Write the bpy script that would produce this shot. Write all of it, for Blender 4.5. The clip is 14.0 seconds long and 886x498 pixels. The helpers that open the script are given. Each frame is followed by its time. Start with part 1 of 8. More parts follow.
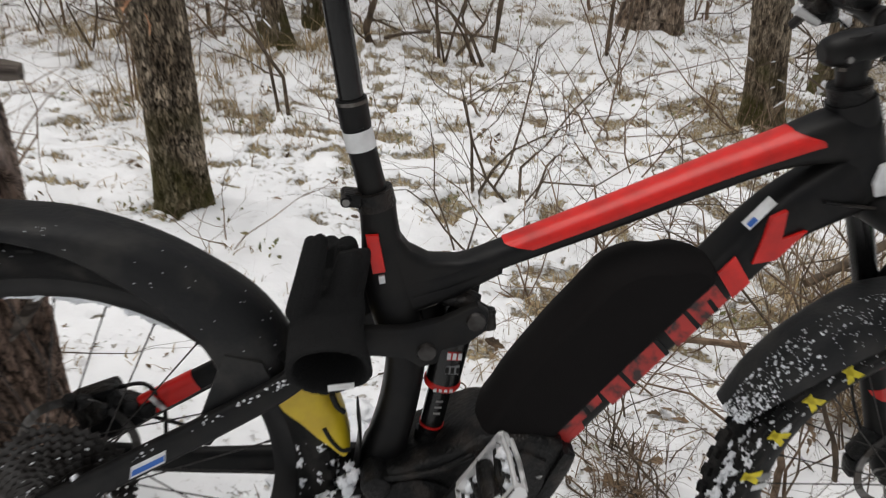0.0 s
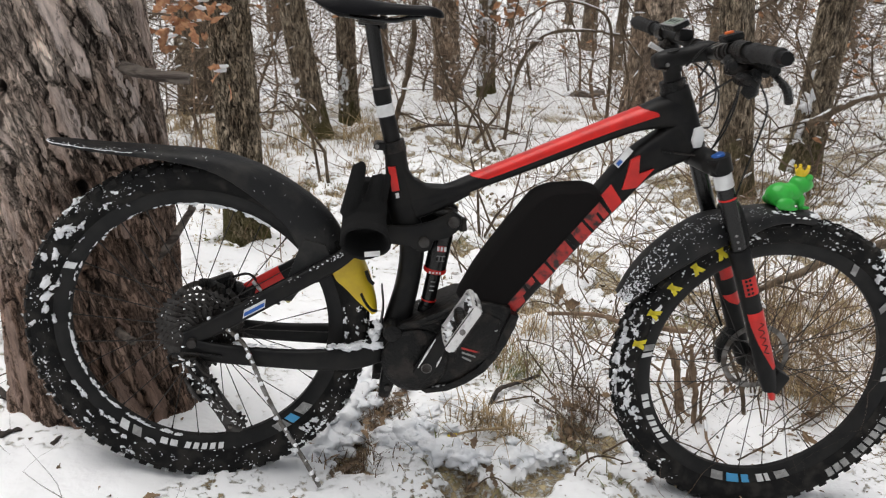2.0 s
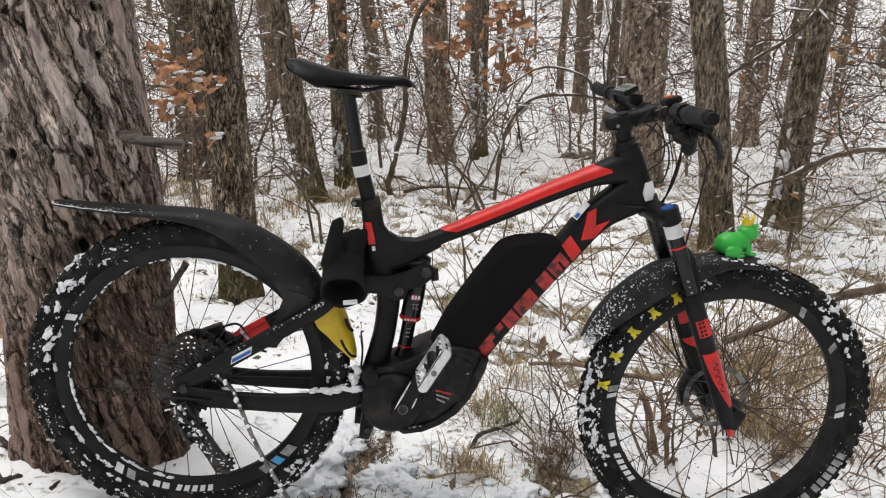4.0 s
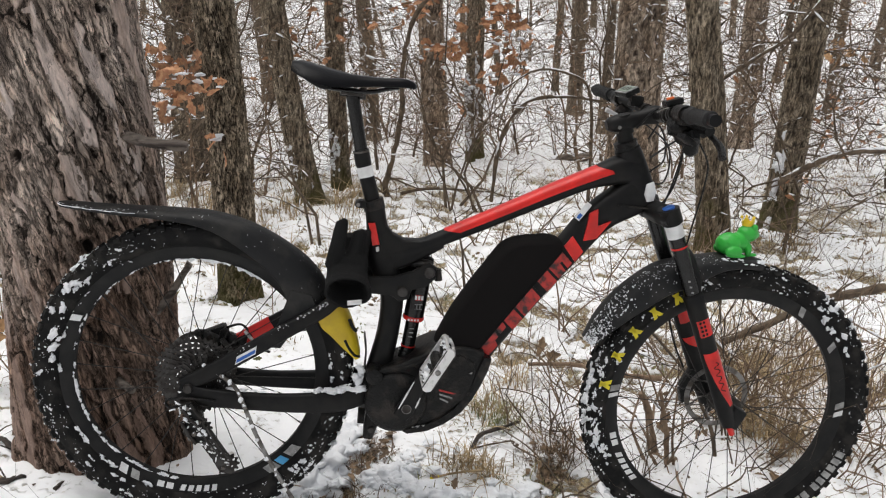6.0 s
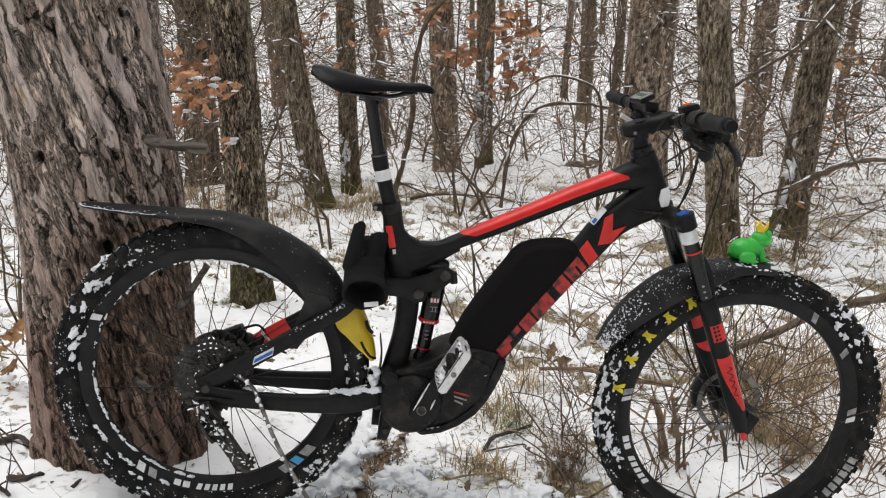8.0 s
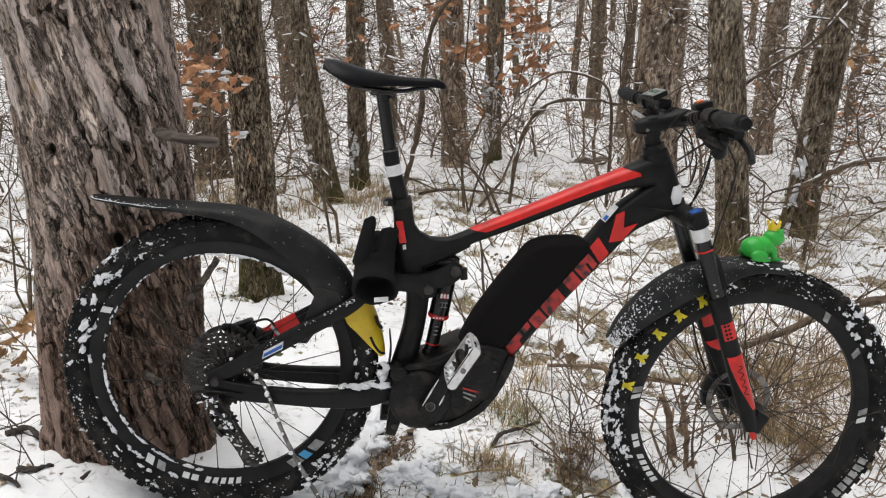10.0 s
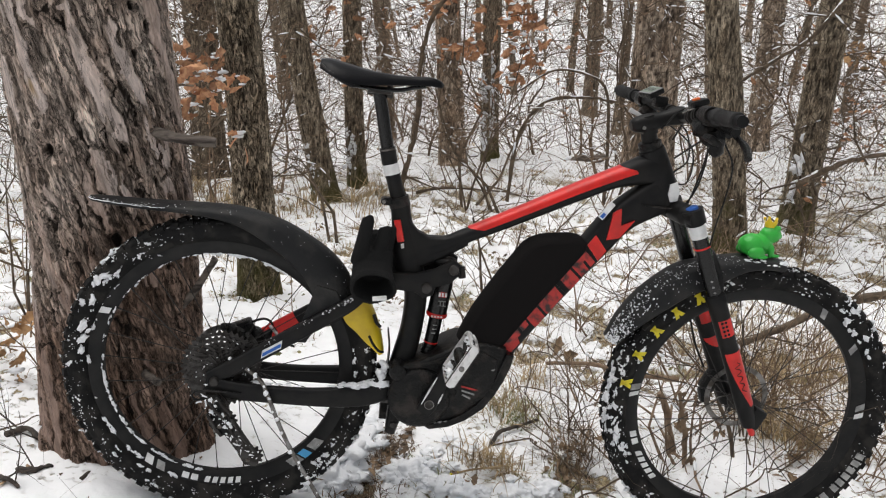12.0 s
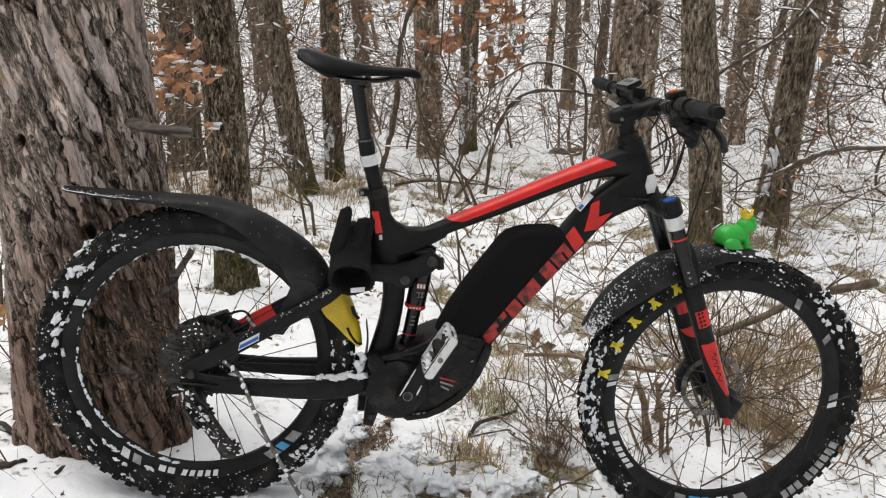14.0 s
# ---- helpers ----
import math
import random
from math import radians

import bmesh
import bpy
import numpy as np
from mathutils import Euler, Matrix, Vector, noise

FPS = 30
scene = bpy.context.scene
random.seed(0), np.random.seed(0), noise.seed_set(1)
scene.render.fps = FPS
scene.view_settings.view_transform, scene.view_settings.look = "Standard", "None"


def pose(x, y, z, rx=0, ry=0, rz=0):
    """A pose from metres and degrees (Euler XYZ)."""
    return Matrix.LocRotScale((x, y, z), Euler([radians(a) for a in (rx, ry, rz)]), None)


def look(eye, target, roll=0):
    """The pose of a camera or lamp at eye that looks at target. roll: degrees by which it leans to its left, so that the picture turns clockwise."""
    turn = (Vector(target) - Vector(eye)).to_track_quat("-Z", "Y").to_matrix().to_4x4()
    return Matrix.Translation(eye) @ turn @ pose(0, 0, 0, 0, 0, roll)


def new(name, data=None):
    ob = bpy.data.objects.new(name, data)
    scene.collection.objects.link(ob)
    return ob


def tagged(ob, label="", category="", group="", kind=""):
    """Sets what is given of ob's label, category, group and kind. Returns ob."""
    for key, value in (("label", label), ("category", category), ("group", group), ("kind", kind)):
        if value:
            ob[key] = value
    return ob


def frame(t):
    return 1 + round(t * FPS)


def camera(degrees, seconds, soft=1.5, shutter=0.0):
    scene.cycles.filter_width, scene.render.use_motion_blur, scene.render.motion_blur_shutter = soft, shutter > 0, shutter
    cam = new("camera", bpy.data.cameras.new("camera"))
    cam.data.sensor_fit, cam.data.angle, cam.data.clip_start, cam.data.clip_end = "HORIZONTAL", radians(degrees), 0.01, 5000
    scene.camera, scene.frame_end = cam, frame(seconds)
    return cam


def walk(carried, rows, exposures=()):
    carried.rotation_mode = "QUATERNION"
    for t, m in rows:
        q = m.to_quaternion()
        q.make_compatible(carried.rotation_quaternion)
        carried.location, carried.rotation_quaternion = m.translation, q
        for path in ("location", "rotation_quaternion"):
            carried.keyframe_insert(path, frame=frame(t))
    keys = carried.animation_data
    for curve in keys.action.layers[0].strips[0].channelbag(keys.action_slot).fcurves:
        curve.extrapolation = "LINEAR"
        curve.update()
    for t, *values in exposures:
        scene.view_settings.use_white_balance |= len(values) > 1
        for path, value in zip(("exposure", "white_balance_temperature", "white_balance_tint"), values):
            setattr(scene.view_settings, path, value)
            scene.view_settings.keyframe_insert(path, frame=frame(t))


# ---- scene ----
cam = camera(56.2, 14.0, soft=1.15, shutter=0.5)
PATH = [
    (0, (0.379, -0.813, 1.157), (0.592, 0.906, 0.157), 2.4),
    (0.5, (0.371, -1.064, 1.192), (0.557, 0.712, 0.291), 0.2),
    (1, (0.289, -1.252, 1.175), (0.569, 0.539, 0.329), -0.1),
    (1.5, (0.294, -1.386, 1.187), (0.544, 0.43, 0.387), 0.8),
    (2, (0.378, -1.551, 1.161), (0.527, 0.294, 0.404), 1.5),
    (2.5, (0.427, -1.648, 1.173), (0.539, 0.229, 0.492), 1.0),
    (3, (0.439, -1.682, 1.182), (0.562, 0.212, 0.551), 0.8),
    (5.5, (0.406, -1.698, 1.185), (0.569, 0.199, 0.574), 0.7),
    (6, (0.407, -1.704, 1.185), (0.569, 0.194, 0.574), 0.7),
    (6.5, (0.403, -1.711, 1.185), (0.564, 0.184, 0.567), 0.5),
    (7, (0.397, -1.716, 1.185), (0.545, 0.182, 0.572), 0.6),
    (7.5, (0.39, -1.723, 1.185), (0.528, 0.18, 0.584), 0.8),
    (8, (0.385, -1.722, 1.184), (0.531, 0.181, 0.587), 1.0),
    (10.5, (0.378, -1.715, 1.183), (0.505, 0.184, 0.571), 1.4),
    (11, (0.378, -1.713, 1.181), (0.508, 0.186, 0.566), 1.4),
    (11.5, (0.377, -1.715, 1.182), (0.507, 0.185, 0.572), 1.3),
    (12, (0.378, -1.72, 1.185), (0.512, 0.18, 0.573), 1.1),
    (12.5, (0.378, -1.718, 1.184), (0.513, 0.183, 0.578), 1.2),
    (13, (0.378, -1.717, 1.183), (0.525, 0.184, 0.582), 1.4),
    (13.5, (0.379, -1.718, 1.182), (0.551, 0.177, 0.569), 1.5),
    (14, (0.378, -1.719, 1.18), (0.564, 0.172, 0.554), 1.5),
]
walk(cam, [(t, look(eye, target, roll)) for t, eye, target, roll in PATH],
     [(0.0, -0.3), (0.4, -0.08), (1.0, 0.0), (14.0, 0.0)])

# ---- world, sun ----
world = bpy.data.worlds.new("winter_sky")
scene.world = world
world.use_nodes = True
wn, wl = world.node_tree.nodes, world.node_tree.links
sky = wn.new("ShaderNodeTexSky")
sky.sky_type, sky.sun_disc = "NISHITA", False
sky.sun_elevation, sky.sun_rotation = radians(76), radians(-68)
sky.air_density, sky.dust_density, sky.ozone_density = 1.0, 4.0, 1.0
hsv = wn.new("ShaderNodeHueSaturation")
hsv.inputs["Saturation"].default_value = 0.15
wl.new(sky.outputs[0], hsv.inputs["Color"])
wl.new(hsv.outputs[0], wn["Background"].inputs["Color"])
wn["Background"].inputs["Strength"].default_value = 0.138
sun = new("sun", bpy.data.lights.new("sun", "SUN"))
sun.data.energy, sun.data.angle, sun.data.color = 1.75, radians(60), (1.0, 0.96, 0.91)
sun.matrix_world = look((-2.0, 0.8, 9), (0, 0, 0))


# ---- materials ----
def mat(name, color, rough=0.6, metal=0.0, color2=None, scale=20.0, lo=0.4, hi=0.6, bump=0.0, bump_scale=80.0,
        stretch=(1, 1, 1), fine=0.0, spec=0.5, coat=0.0, island=0.0):
    m = bpy.data.materials.new(name)
    m.use_nodes = True
    n, l = m.node_tree.nodes, m.node_tree.links
    b = n["Principled BSDF"]
    b.inputs["Base Color"].default_value = (*color, 1)
    b.inputs["Roughness"].default_value, b.inputs["Metallic"].default_value = rough, metal
    b.inputs["Specular IOR Level"].default_value, b.inputs["Coat Weight"].default_value = spec, coat
    tc, mp = n.new("ShaderNodeTexCoord"), n.new("ShaderNodeMapping")
    mp.inputs["Scale"].default_value = stretch
    l.new(tc.outputs["Object"], mp.inputs["Vector"])
    out = None
    if color2:
        t, r, mx = n.new("ShaderNodeTexNoise"), n.new("ShaderNodeMapRange"), n.new("ShaderNodeMix")
        mx.data_type = "RGBA"
        t.inputs["Scale"].default_value, t.inputs["Detail"].default_value = scale, 6
        r.inputs["From Min"].default_value, r.inputs["From Max"].default_value = lo, hi
        l.new(mp.outputs[0], t.inputs["Vector"])
        l.new(t.outputs["Fac"], r.inputs["Value"])
        l.new(r.outputs[0], mx.inputs["Factor"])
        mx.inputs["A"].default_value, mx.inputs["B"].default_value = (*color, 1), (*color2, 1)
        out = mx.outputs["Result"]
        l.new(out, b.inputs["Base Color"])
    if fine or island:
        h = n.new("ShaderNodeHueSaturation")
        if out:
            l.new(out, h.inputs["Color"])
        else:
            h.inputs["Color"].default_value = (*color, 1)
        r = n.new("ShaderNodeMapRange")
        if island:
            src = n.new("ShaderNodeNewGeometry").outputs["Random Per Island"]
        else:
            t = n.new("ShaderNodeTexNoise")
            t.inputs["Scale"].default_value, t.inputs["Detail"].default_value = scale * 7, 4
            l.new(mp.outputs[0], t.inputs["Vector"])
            src = t.outputs["Fac"]
        k = island or fine
        r.inputs["To Min"].default_value, r.inputs["To Max"].default_value = 1 - k, 1 + k
        l.new(src, r.inputs["Value"])
        l.new(r.outputs[0], h.inputs["Value"])
        l.new(h.outputs[0], b.inputs["Base Color"])
    if bump:
        t, bp = n.new("ShaderNodeTexNoise"), n.new("ShaderNodeBump")
        t.inputs["Scale"].default_value, t.inputs["Detail"].default_value = bump_scale, 5
        l.new(mp.outputs[0], t.inputs["Vector"])
        bp.inputs["Strength"].default_value, bp.inputs["Distance"].default_value = bump, 0.01
        l.new(t.outputs["Fac"], bp.inputs["Height"])
        l.new(bp.outputs[0], b.inputs["Normal"])
    return m


def bark_mat(name, plate, plate2, crack, moss=None, scale=9.0, flake=16.0, rim_dark=0.72, rim_wide=0.04):
    """Bark: plates between cracks (mesh attribute 'plate'), mottled at two scales, fine fissured relief."""
    m = mat(name, plate, 0.9, 0, plate2, scale, 0.4, 0.6, 1.0, 70.0, (1, 1, 0.4), spec=0.2)
    n, l = m.node_tree.nodes, m.node_tree.links
    b = n["Principled BSDF"]
    base = b.inputs["Base Color"].links[0].from_socket
    at = n.new("ShaderNodeAttribute")
    at.attribute_name = "plate"
    fn = n.new("ShaderNodeTexNoise")
    fn.inputs["Scale"].default_value, fn.inputs["Detail"].default_value = 55, 6
    mp = n.new("ShaderNodeMapping")
    mp.inputs["Scale"].default_value = (1.5, 1.5, 0.5)
    l.new(n["Texture Coordinate"].outputs["Object"], mp.inputs["Vector"])
    l.new(mp.outputs[0], fn.inputs["Vector"])
    hs = n.new("ShaderNodeHueSaturation")
    r = n.new("ShaderNodeMapRange")
    r.inputs["From Min"].default_value, r.inputs["From Max"].default_value = 0.3, 0.7
    r.inputs["To Min"].default_value, r.inputs["To Max"].default_value = 0.5, 1.45
    l.new(fn.outputs["Fac"], r.inputs["Value"])
    l.new(r.outputs[0], hs.inputs["Value"])
    l.new(base, hs.inputs["Color"])
    # loose flakes: irregular cells of differing tone with thin dark rims
    wob, vm = n.new("ShaderNodeTexNoise"), n.new("ShaderNodeVectorMath")
    wob.inputs["Scale"].default_value, wob.inputs["Detail"].default_value = 22, 5
    l.new(mp.outputs[0], wob.inputs["Vector"])
    vm.operation = "MULTIPLY_ADD"
    vm.inputs[1].default_value = (0.16, 0.16, 0.16)
    l.new(wob.outputs["Color"], vm.inputs[0])
    l.new(mp.outputs[0], vm.inputs[2])
    cell, rim = n.new("ShaderNodeTexVoronoi"), n.new("ShaderNodeTexVoronoi")
    rim.feature = "DISTANCE_TO_EDGE"
    for v in (cell, rim):
        v.inputs["Scale"].default_value = flake
        l.new(vm.outputs[0], v.inputs["Vector"])
    sep, tone = n.new("ShaderNodeSeparateColor"), n.new("ShaderNodeMapRange")
    l.new(cell.outputs["Color"], sep.inputs[0])
    tone.inputs["To Min"].default_value, tone.inputs["To Max"].default_value = 0.6, 1.5
    l.new(sep.outputs[0], tone.inputs["Value"])
    edge = n.new("ShaderNodeMapRange")
    edge.inputs["From Max"].default_value, edge.inputs["To Min"].default_value = rim_wide, rim_dark
    l.new(rim.outputs["Distance"], edge.inputs["Value"])
    mu = n.new("ShaderNodeMath")
    mu.operation = "MULTIPLY"
    l.new(tone.outputs[0], mu.inputs[0])
    l.new(edge.outputs[0], mu.inputs[1])
    hs2 = n.new("ShaderNodeHueSaturation")
    l.new(mu.outputs[0], hs2.inputs["Value"])
    l.new(hs.outputs[0], hs2.inputs["Color"])
    hs = hs2
    b2 = n.new("ShaderNodeBump")
    b2.inputs["Strength"].default_value, b2.inputs["Distance"].default_value = 0.8, 0.006
    l.new(mu.outputs[0], b2.inputs["Height"])
    l.new(b.inputs["Normal"].links[0].from_socket, b2.inputs["Normal"])
    l.new(b2.outputs[0], b.inputs["Normal"])
    ramp = n.new("ShaderNodeValToRGB")
    e = ramp.color_ramp.elements
    e[0].position, e[0].color = 0.12, (0, 0, 0, 1)
    e[1].position, e[1].color = 0.85, (1, 1, 1, 1)
    mid = e.new(0.5)
    mid.color = (0.45, 0.45, 0.45, 1)
    l.new(at.outputs["Fac"], ramp.inputs["Fac"])
    mx = n.new("ShaderNodeMix")
    mx.data_type = "RGBA"
    mx.inputs["A"].default_value = (*crack, 1)
    l.new(hs.outputs[0], mx.inputs["B"])
    l.new(ramp.outputs["Color"], mx.inputs["Factor"])
    last = mx.outputs["Result"]
    if moss:
        am = n.new("ShaderNodeAttribute")
        am.attribute_name = "moss"
        mm = n.new("ShaderNodeMix")
        mm.data_type = "RGBA"
        l.new(am.outputs["Fac"], mm.inputs["Factor"])
        l.new(last, mm.inputs["A"])
        mm.inputs["B"].default_value = (*moss, 1)
        last = mm.outputs["Result"]
    l.new(last, b.inputs["Base Color"])
    return m


def plated_bark():
    """Old pine bark: pale pinkish flakes, shaggy grey-brown layers, dark fissures (mesh attributes 'plate', 'flake',
    'tone', and 'inner' for the darker, redder foot).
    """
    m = mat("plated_pine_bark", (0.57, 0.475, 0.41), 0.92, 0, (0.385, 0.295, 0.24), 7, 0.38, 0.62, spec=0.18)
    n, l = m.node_tree.nodes, m.node_tree.links
    b = n["Principled BSDF"]
    rough = b.inputs["Base Color"].links[0].from_socket
    sep, com = n.new("ShaderNodeSeparateXYZ"), n.new("ShaderNodeCombineXYZ")
    l.new(n["Texture Coordinate"].outputs["Object"], sep.inputs[0])

    def calc(op, a, c):
        x = n.new("ShaderNodeMath")
        x.operation = op
        for k, v in enumerate((a, c)):
            if isinstance(v, float):
                x.inputs[k].default_value = v
            else:
                l.new(v, x.inputs[k])
        return x.outputs[0]

    # the grain leans: it runs down and to one side, and is drawn out along the trunk
    l.new(calc("ADD", sep.outputs[0], calc("MULTIPLY", sep.outputs[2], 0.24)), com.inputs[0])
    l.new(sep.outputs[1], com.inputs[1])
    l.new(calc("MULTIPLY", sep.outputs[2], 0.2), com.inputs[2])

    def tex(scale, detail, lo, hi, a=0.0, z=1.0, distort=0.0):
        t, r = n.new("ShaderNodeTexNoise"), n.new("ShaderNodeMapRange")
        t.inputs["Scale"].default_value, t.inputs["Detail"].default_value, t.inputs["Distortion"].default_value = scale, detail, distort
        t.inputs["Roughness"].default_value = 0.7
        r.inputs["From Min"].default_value, r.inputs["From Max"].default_value = lo, hi
        r.inputs["To Min"].default_value, r.inputs["To Max"].default_value = a, z
        l.new(com.outputs[0], t.inputs["Vector"])
        l.new(t.outputs["Fac"], r.inputs["Value"])
        return r.outputs[0]

    def mix(f, a, c):
        x = n.new("ShaderNodeMix")
        x.data_type = "RGBA"
        for key, v in (("Factor", f), ("A", a), ("B", c)):
            if isinstance(v, tuple):
                x.inputs[key].default_value = (*v, 1)
            else:
                l.new(v, x.inputs[key])
        return x.outputs["Result"]

    def scaled(color, value):
        h = n.new("ShaderNodeHueSaturation")
        l.new(value, h.inputs["Value"])
        l.new(color, h.inputs["Color"])
        return h.outputs[0]

    def attr(name):
        a = n.new("ShaderNodeAttribute")
        a.attribute_name = name
        return a.outputs["Fac"]

    def ranged(v, lo, hi, a=0.0, z=1.0):
        r = n.new("ShaderNodeMapRange")
        r.inputs["From Min"].default_value, r.inputs["From Max"].default_value = lo, hi
        r.inputs["To Min"].default_value, r.inputs["To Max"].default_value = a, z
        l.new(v, r.inputs["Value"])
        return r.outputs[0]

    def ridge(scale, wide, low, distort):
        """Thin dark cracks along the zero lines of the drawn-out noise."""
        t = n.new("ShaderNodeTexNoise")
        t.inputs["Scale"].default_value, t.inputs["Detail"].default_value, t.inputs["Roughness"].default_value, t.inputs["Distortion"].default_value = scale, 7, 0.62, distort
        l.new(com.outputs[0], t.inputs["Vector"])
        return ranged(calc("ABSOLUTE", calc("SUBTRACT", t.outputs["Fac"], 0.5), 0.0), 0.0, wide, low, 1.0)

    shag = calc("MULTIPLY", ridge(30, 0.026, 0.15, 0.8), ridge(80, 0.05, 0.4, 0.5))
    layers = scaled(scaled(rough, tex(52, 10, 0.36, 0.64, 0.5, 1.75, 0.8)), shag)
    layers = scaled(layers, ranged(attr("tone"), 0.0, 1.0, 0.7, 1.35))
    pale = mix(tex(8, 5, 0.42, 0.62), (0.7, 0.59, 0.535), (0.54, 0.415, 0.35))
    pale = mix(tex(11, 3, 0.66, 0.72), pale, (0.4, 0.27, 0.14))
    pale = scaled(pale, calc("MULTIPLY", tex(66, 10, 0.34, 0.66, 0.55, 1.3, 0.5), ridge(20, 0.014, 0.35, 0.6)))
    sharp = ranged(calc("ADD", attr("flake"), tex(34, 9, 0.3, 0.7, -0.5, 0.5, 0.5)), 0.45, 0.7)
    col = mix(sharp, layers, pale)
    # the colour turns darker and red-brown towards the foot of the trunk
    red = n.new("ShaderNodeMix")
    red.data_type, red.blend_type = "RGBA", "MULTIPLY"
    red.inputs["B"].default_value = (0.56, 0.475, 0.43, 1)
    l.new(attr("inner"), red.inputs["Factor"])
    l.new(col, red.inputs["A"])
    l.new(mix(ranged(attr("plate"), 0.03, 0.24), (0.03, 0.022, 0.018), red.outputs["Result"]), b.inputs["Base Color"])
    b2 = n.new("ShaderNodeBump")
    b2.inputs["Strength"].default_value, b2.inputs["Distance"].default_value = 1.0, 0.01
    height = calc("ADD", calc("MULTIPLY", shag, calc("SUBTRACT", 0.75, calc("MULTIPLY", sharp, 0.5))), calc("MULTIPLY", sharp, 0.55))
    l.new(calc("ADD", height, tex(70, 9, 0.3, 0.7, 0, 0.45, 0.6)), b2.inputs["Height"])
    l.new(b2.outputs[0], b.inputs["Normal"])
    return m


M_SNOW = mat("snow", (0.86, 0.87, 0.89), 0.75, 0, (0.78, 0.8, 0.83), 14, bump=0.5, bump_scale=60, spec=0.3)
M_BARK_PINE = bark_mat("pine_bark", (0.46, 0.375, 0.295), (0.32, 0.24, 0.175), (0.04, 0.028, 0.022), None, 9.0, 16.0, 0.4, 0.1)
M_BARK_OAK = bark_mat("oak_bark", (0.4, 0.33, 0.245), (0.23, 0.18, 0.125), (0.03, 0.022, 0.016), (0.085, 0.08, 0.022), 16, 40.0, 0.22, 0.12)
M_BARK_FAR = bark_mat("grey_bark", (0.31, 0.25, 0.185), (0.19, 0.148, 0.105), (0.045, 0.034, 0.027), (0.08, 0.076, 0.03), 12, 22.0, 0.35, 0.14)
M_TWIG = mat("twig_bark", (0.13, 0.084, 0.053), 0.85, 0, (0.24, 0.165, 0.108), 25, fine=0.3)
M_TWIG_DARK = mat("dark_twig_bark", (0.06, 0.042, 0.027), 0.85, 0, (0.125, 0.09, 0.058), 25, fine=0.3)
M_STICK = mat("wet_black_wood", (0.022, 0.017, 0.014), 0.8, 0, (0.06, 0.045, 0.035), 40, fine=0.3, bump=0.4)
M_STUB = mat("dead_wood", (0.19, 0.16, 0.135), 0.9, 0, (0.055, 0.042, 0.035), 60, 0.42, 0.6, bump=0.9, bump_scale=120, stretch=(0.1, 1, 1))
M_LEAF = mat("dead_oak_leaf", (0.5, 0.27, 0.14), 0.8, 0, (0.33, 0.15, 0.08), 60, island=0.4)
M_LEAF_PALE = mat("pale_dead_leaf", (0.45, 0.27, 0.13), 0.8, 0, (0.3, 0.17, 0.08), 60, island=0.35)
M_GRASS = mat("dry_grass", (0.4, 0.3, 0.17), 0.8, 0, (0.24, 0.17, 0.09), 9, island=0.45)
M_GRASS_GREEN = mat("green_grass", (0.13, 0.15, 0.05), 0.8, 0, (0.25, 0.22, 0.1), 9, island=0.4)
M_LITTER = mat("leaf_litter", (0.11, 0.075, 0.05), 0.9, 0, (0.22, 0.15, 0.09), 30, island=0.5)
M_FRAME = mat("matte_black_paint", (0.0065, 0.0065, 0.007), 0.45, 0, (0.011, 0.0105, 0.01), 30, bump=0.03, bump_scale=300, spec=0.17)
M_PLASTIC = mat("black_plastic", (0.005, 0.005, 0.005), 0.36, 0, (0.026, 0.022, 0.019), 30, 0.5, 0.66, bump=0.35, bump_scale=190, spec=0.2)
M_GUARD = mat("grey_black_plastic", (0.011, 0.0112, 0.012), 0.5, 0, (0.028, 0.027, 0.025), 18, 0.48, 0.68, bump=0.12, bump_scale=160, spec=0.22)
M_RUBBER = mat("tyre_rubber", (0.008, 0.008, 0.008), 0.7, 0, (0.026, 0.024, 0.022), 26, 0.47, 0.64, bump=0.15, bump_scale=160, spec=0.12)
M_GRIP = mat("grip_rubber", (0.012, 0.0115, 0.0115), 0.85, bump=0.3, bump_scale=260)
M_RIM = mat("rim_alloy", (0.009, 0.009, 0.0095), 0.45, 0.0, (0.016, 0.0155, 0.015), 20, spec=0.18)
M_RED = mat("red_paint", (0.64, 0.016, 0.012), 0.3, 0, (0.46, 0.014, 0.011), 30, 0.42, 0.66, bump=0.02, bump_scale=200, spec=0.4)
M_RED_DIRTY = mat("dirty_red_paint", (0.45, 0.022, 0.017), 0.5, 0, (0.03, 0.011, 0.01), 45, 0.46, 0.62)
M_WHITE = mat("white_sticker", (0.75, 0.76, 0.76), 0.5, 0, (0.62, 0.62, 0.62), 40)
M_GREY = mat("grey_decal", (0.33, 0.33, 0.32), 0.5, 0, (0.2, 0.2, 0.2), 60)
M_BLUE = mat("blue_anodised", (0.02, 0.11, 0.42), 0.35, 0.2)
M_CYAN = mat("cyan_decal", (0.06, 0.33, 0.62), 0.5)
M_YELLOW = mat("yellow_print", (0.72, 0.6, 0.02), 0.6, 0, (0.5, 0.41, 0.03), 60, 0.5, 0.7)
M_FLAP = mat("yellow_plastic", (0.68, 0.5, 0.015), 0.45, 0, (0.55, 0.38, 0.02), 20)
M_NEOPRENE = mat("black_neoprene", (0.008, 0.007, 0.007), 0.95, bump=0.12, bump_scale=500, spec=0.12)
M_CLOTH = mat("black_fleece", (0.012, 0.012, 0.012), 0.95, bump=0.35, bump_scale=320, spec=0.15)
M_STEEL = mat("worn_steel", (0.24, 0.235, 0.23), 0.42, 0.9, (0.1, 0.09, 0.08), 40)
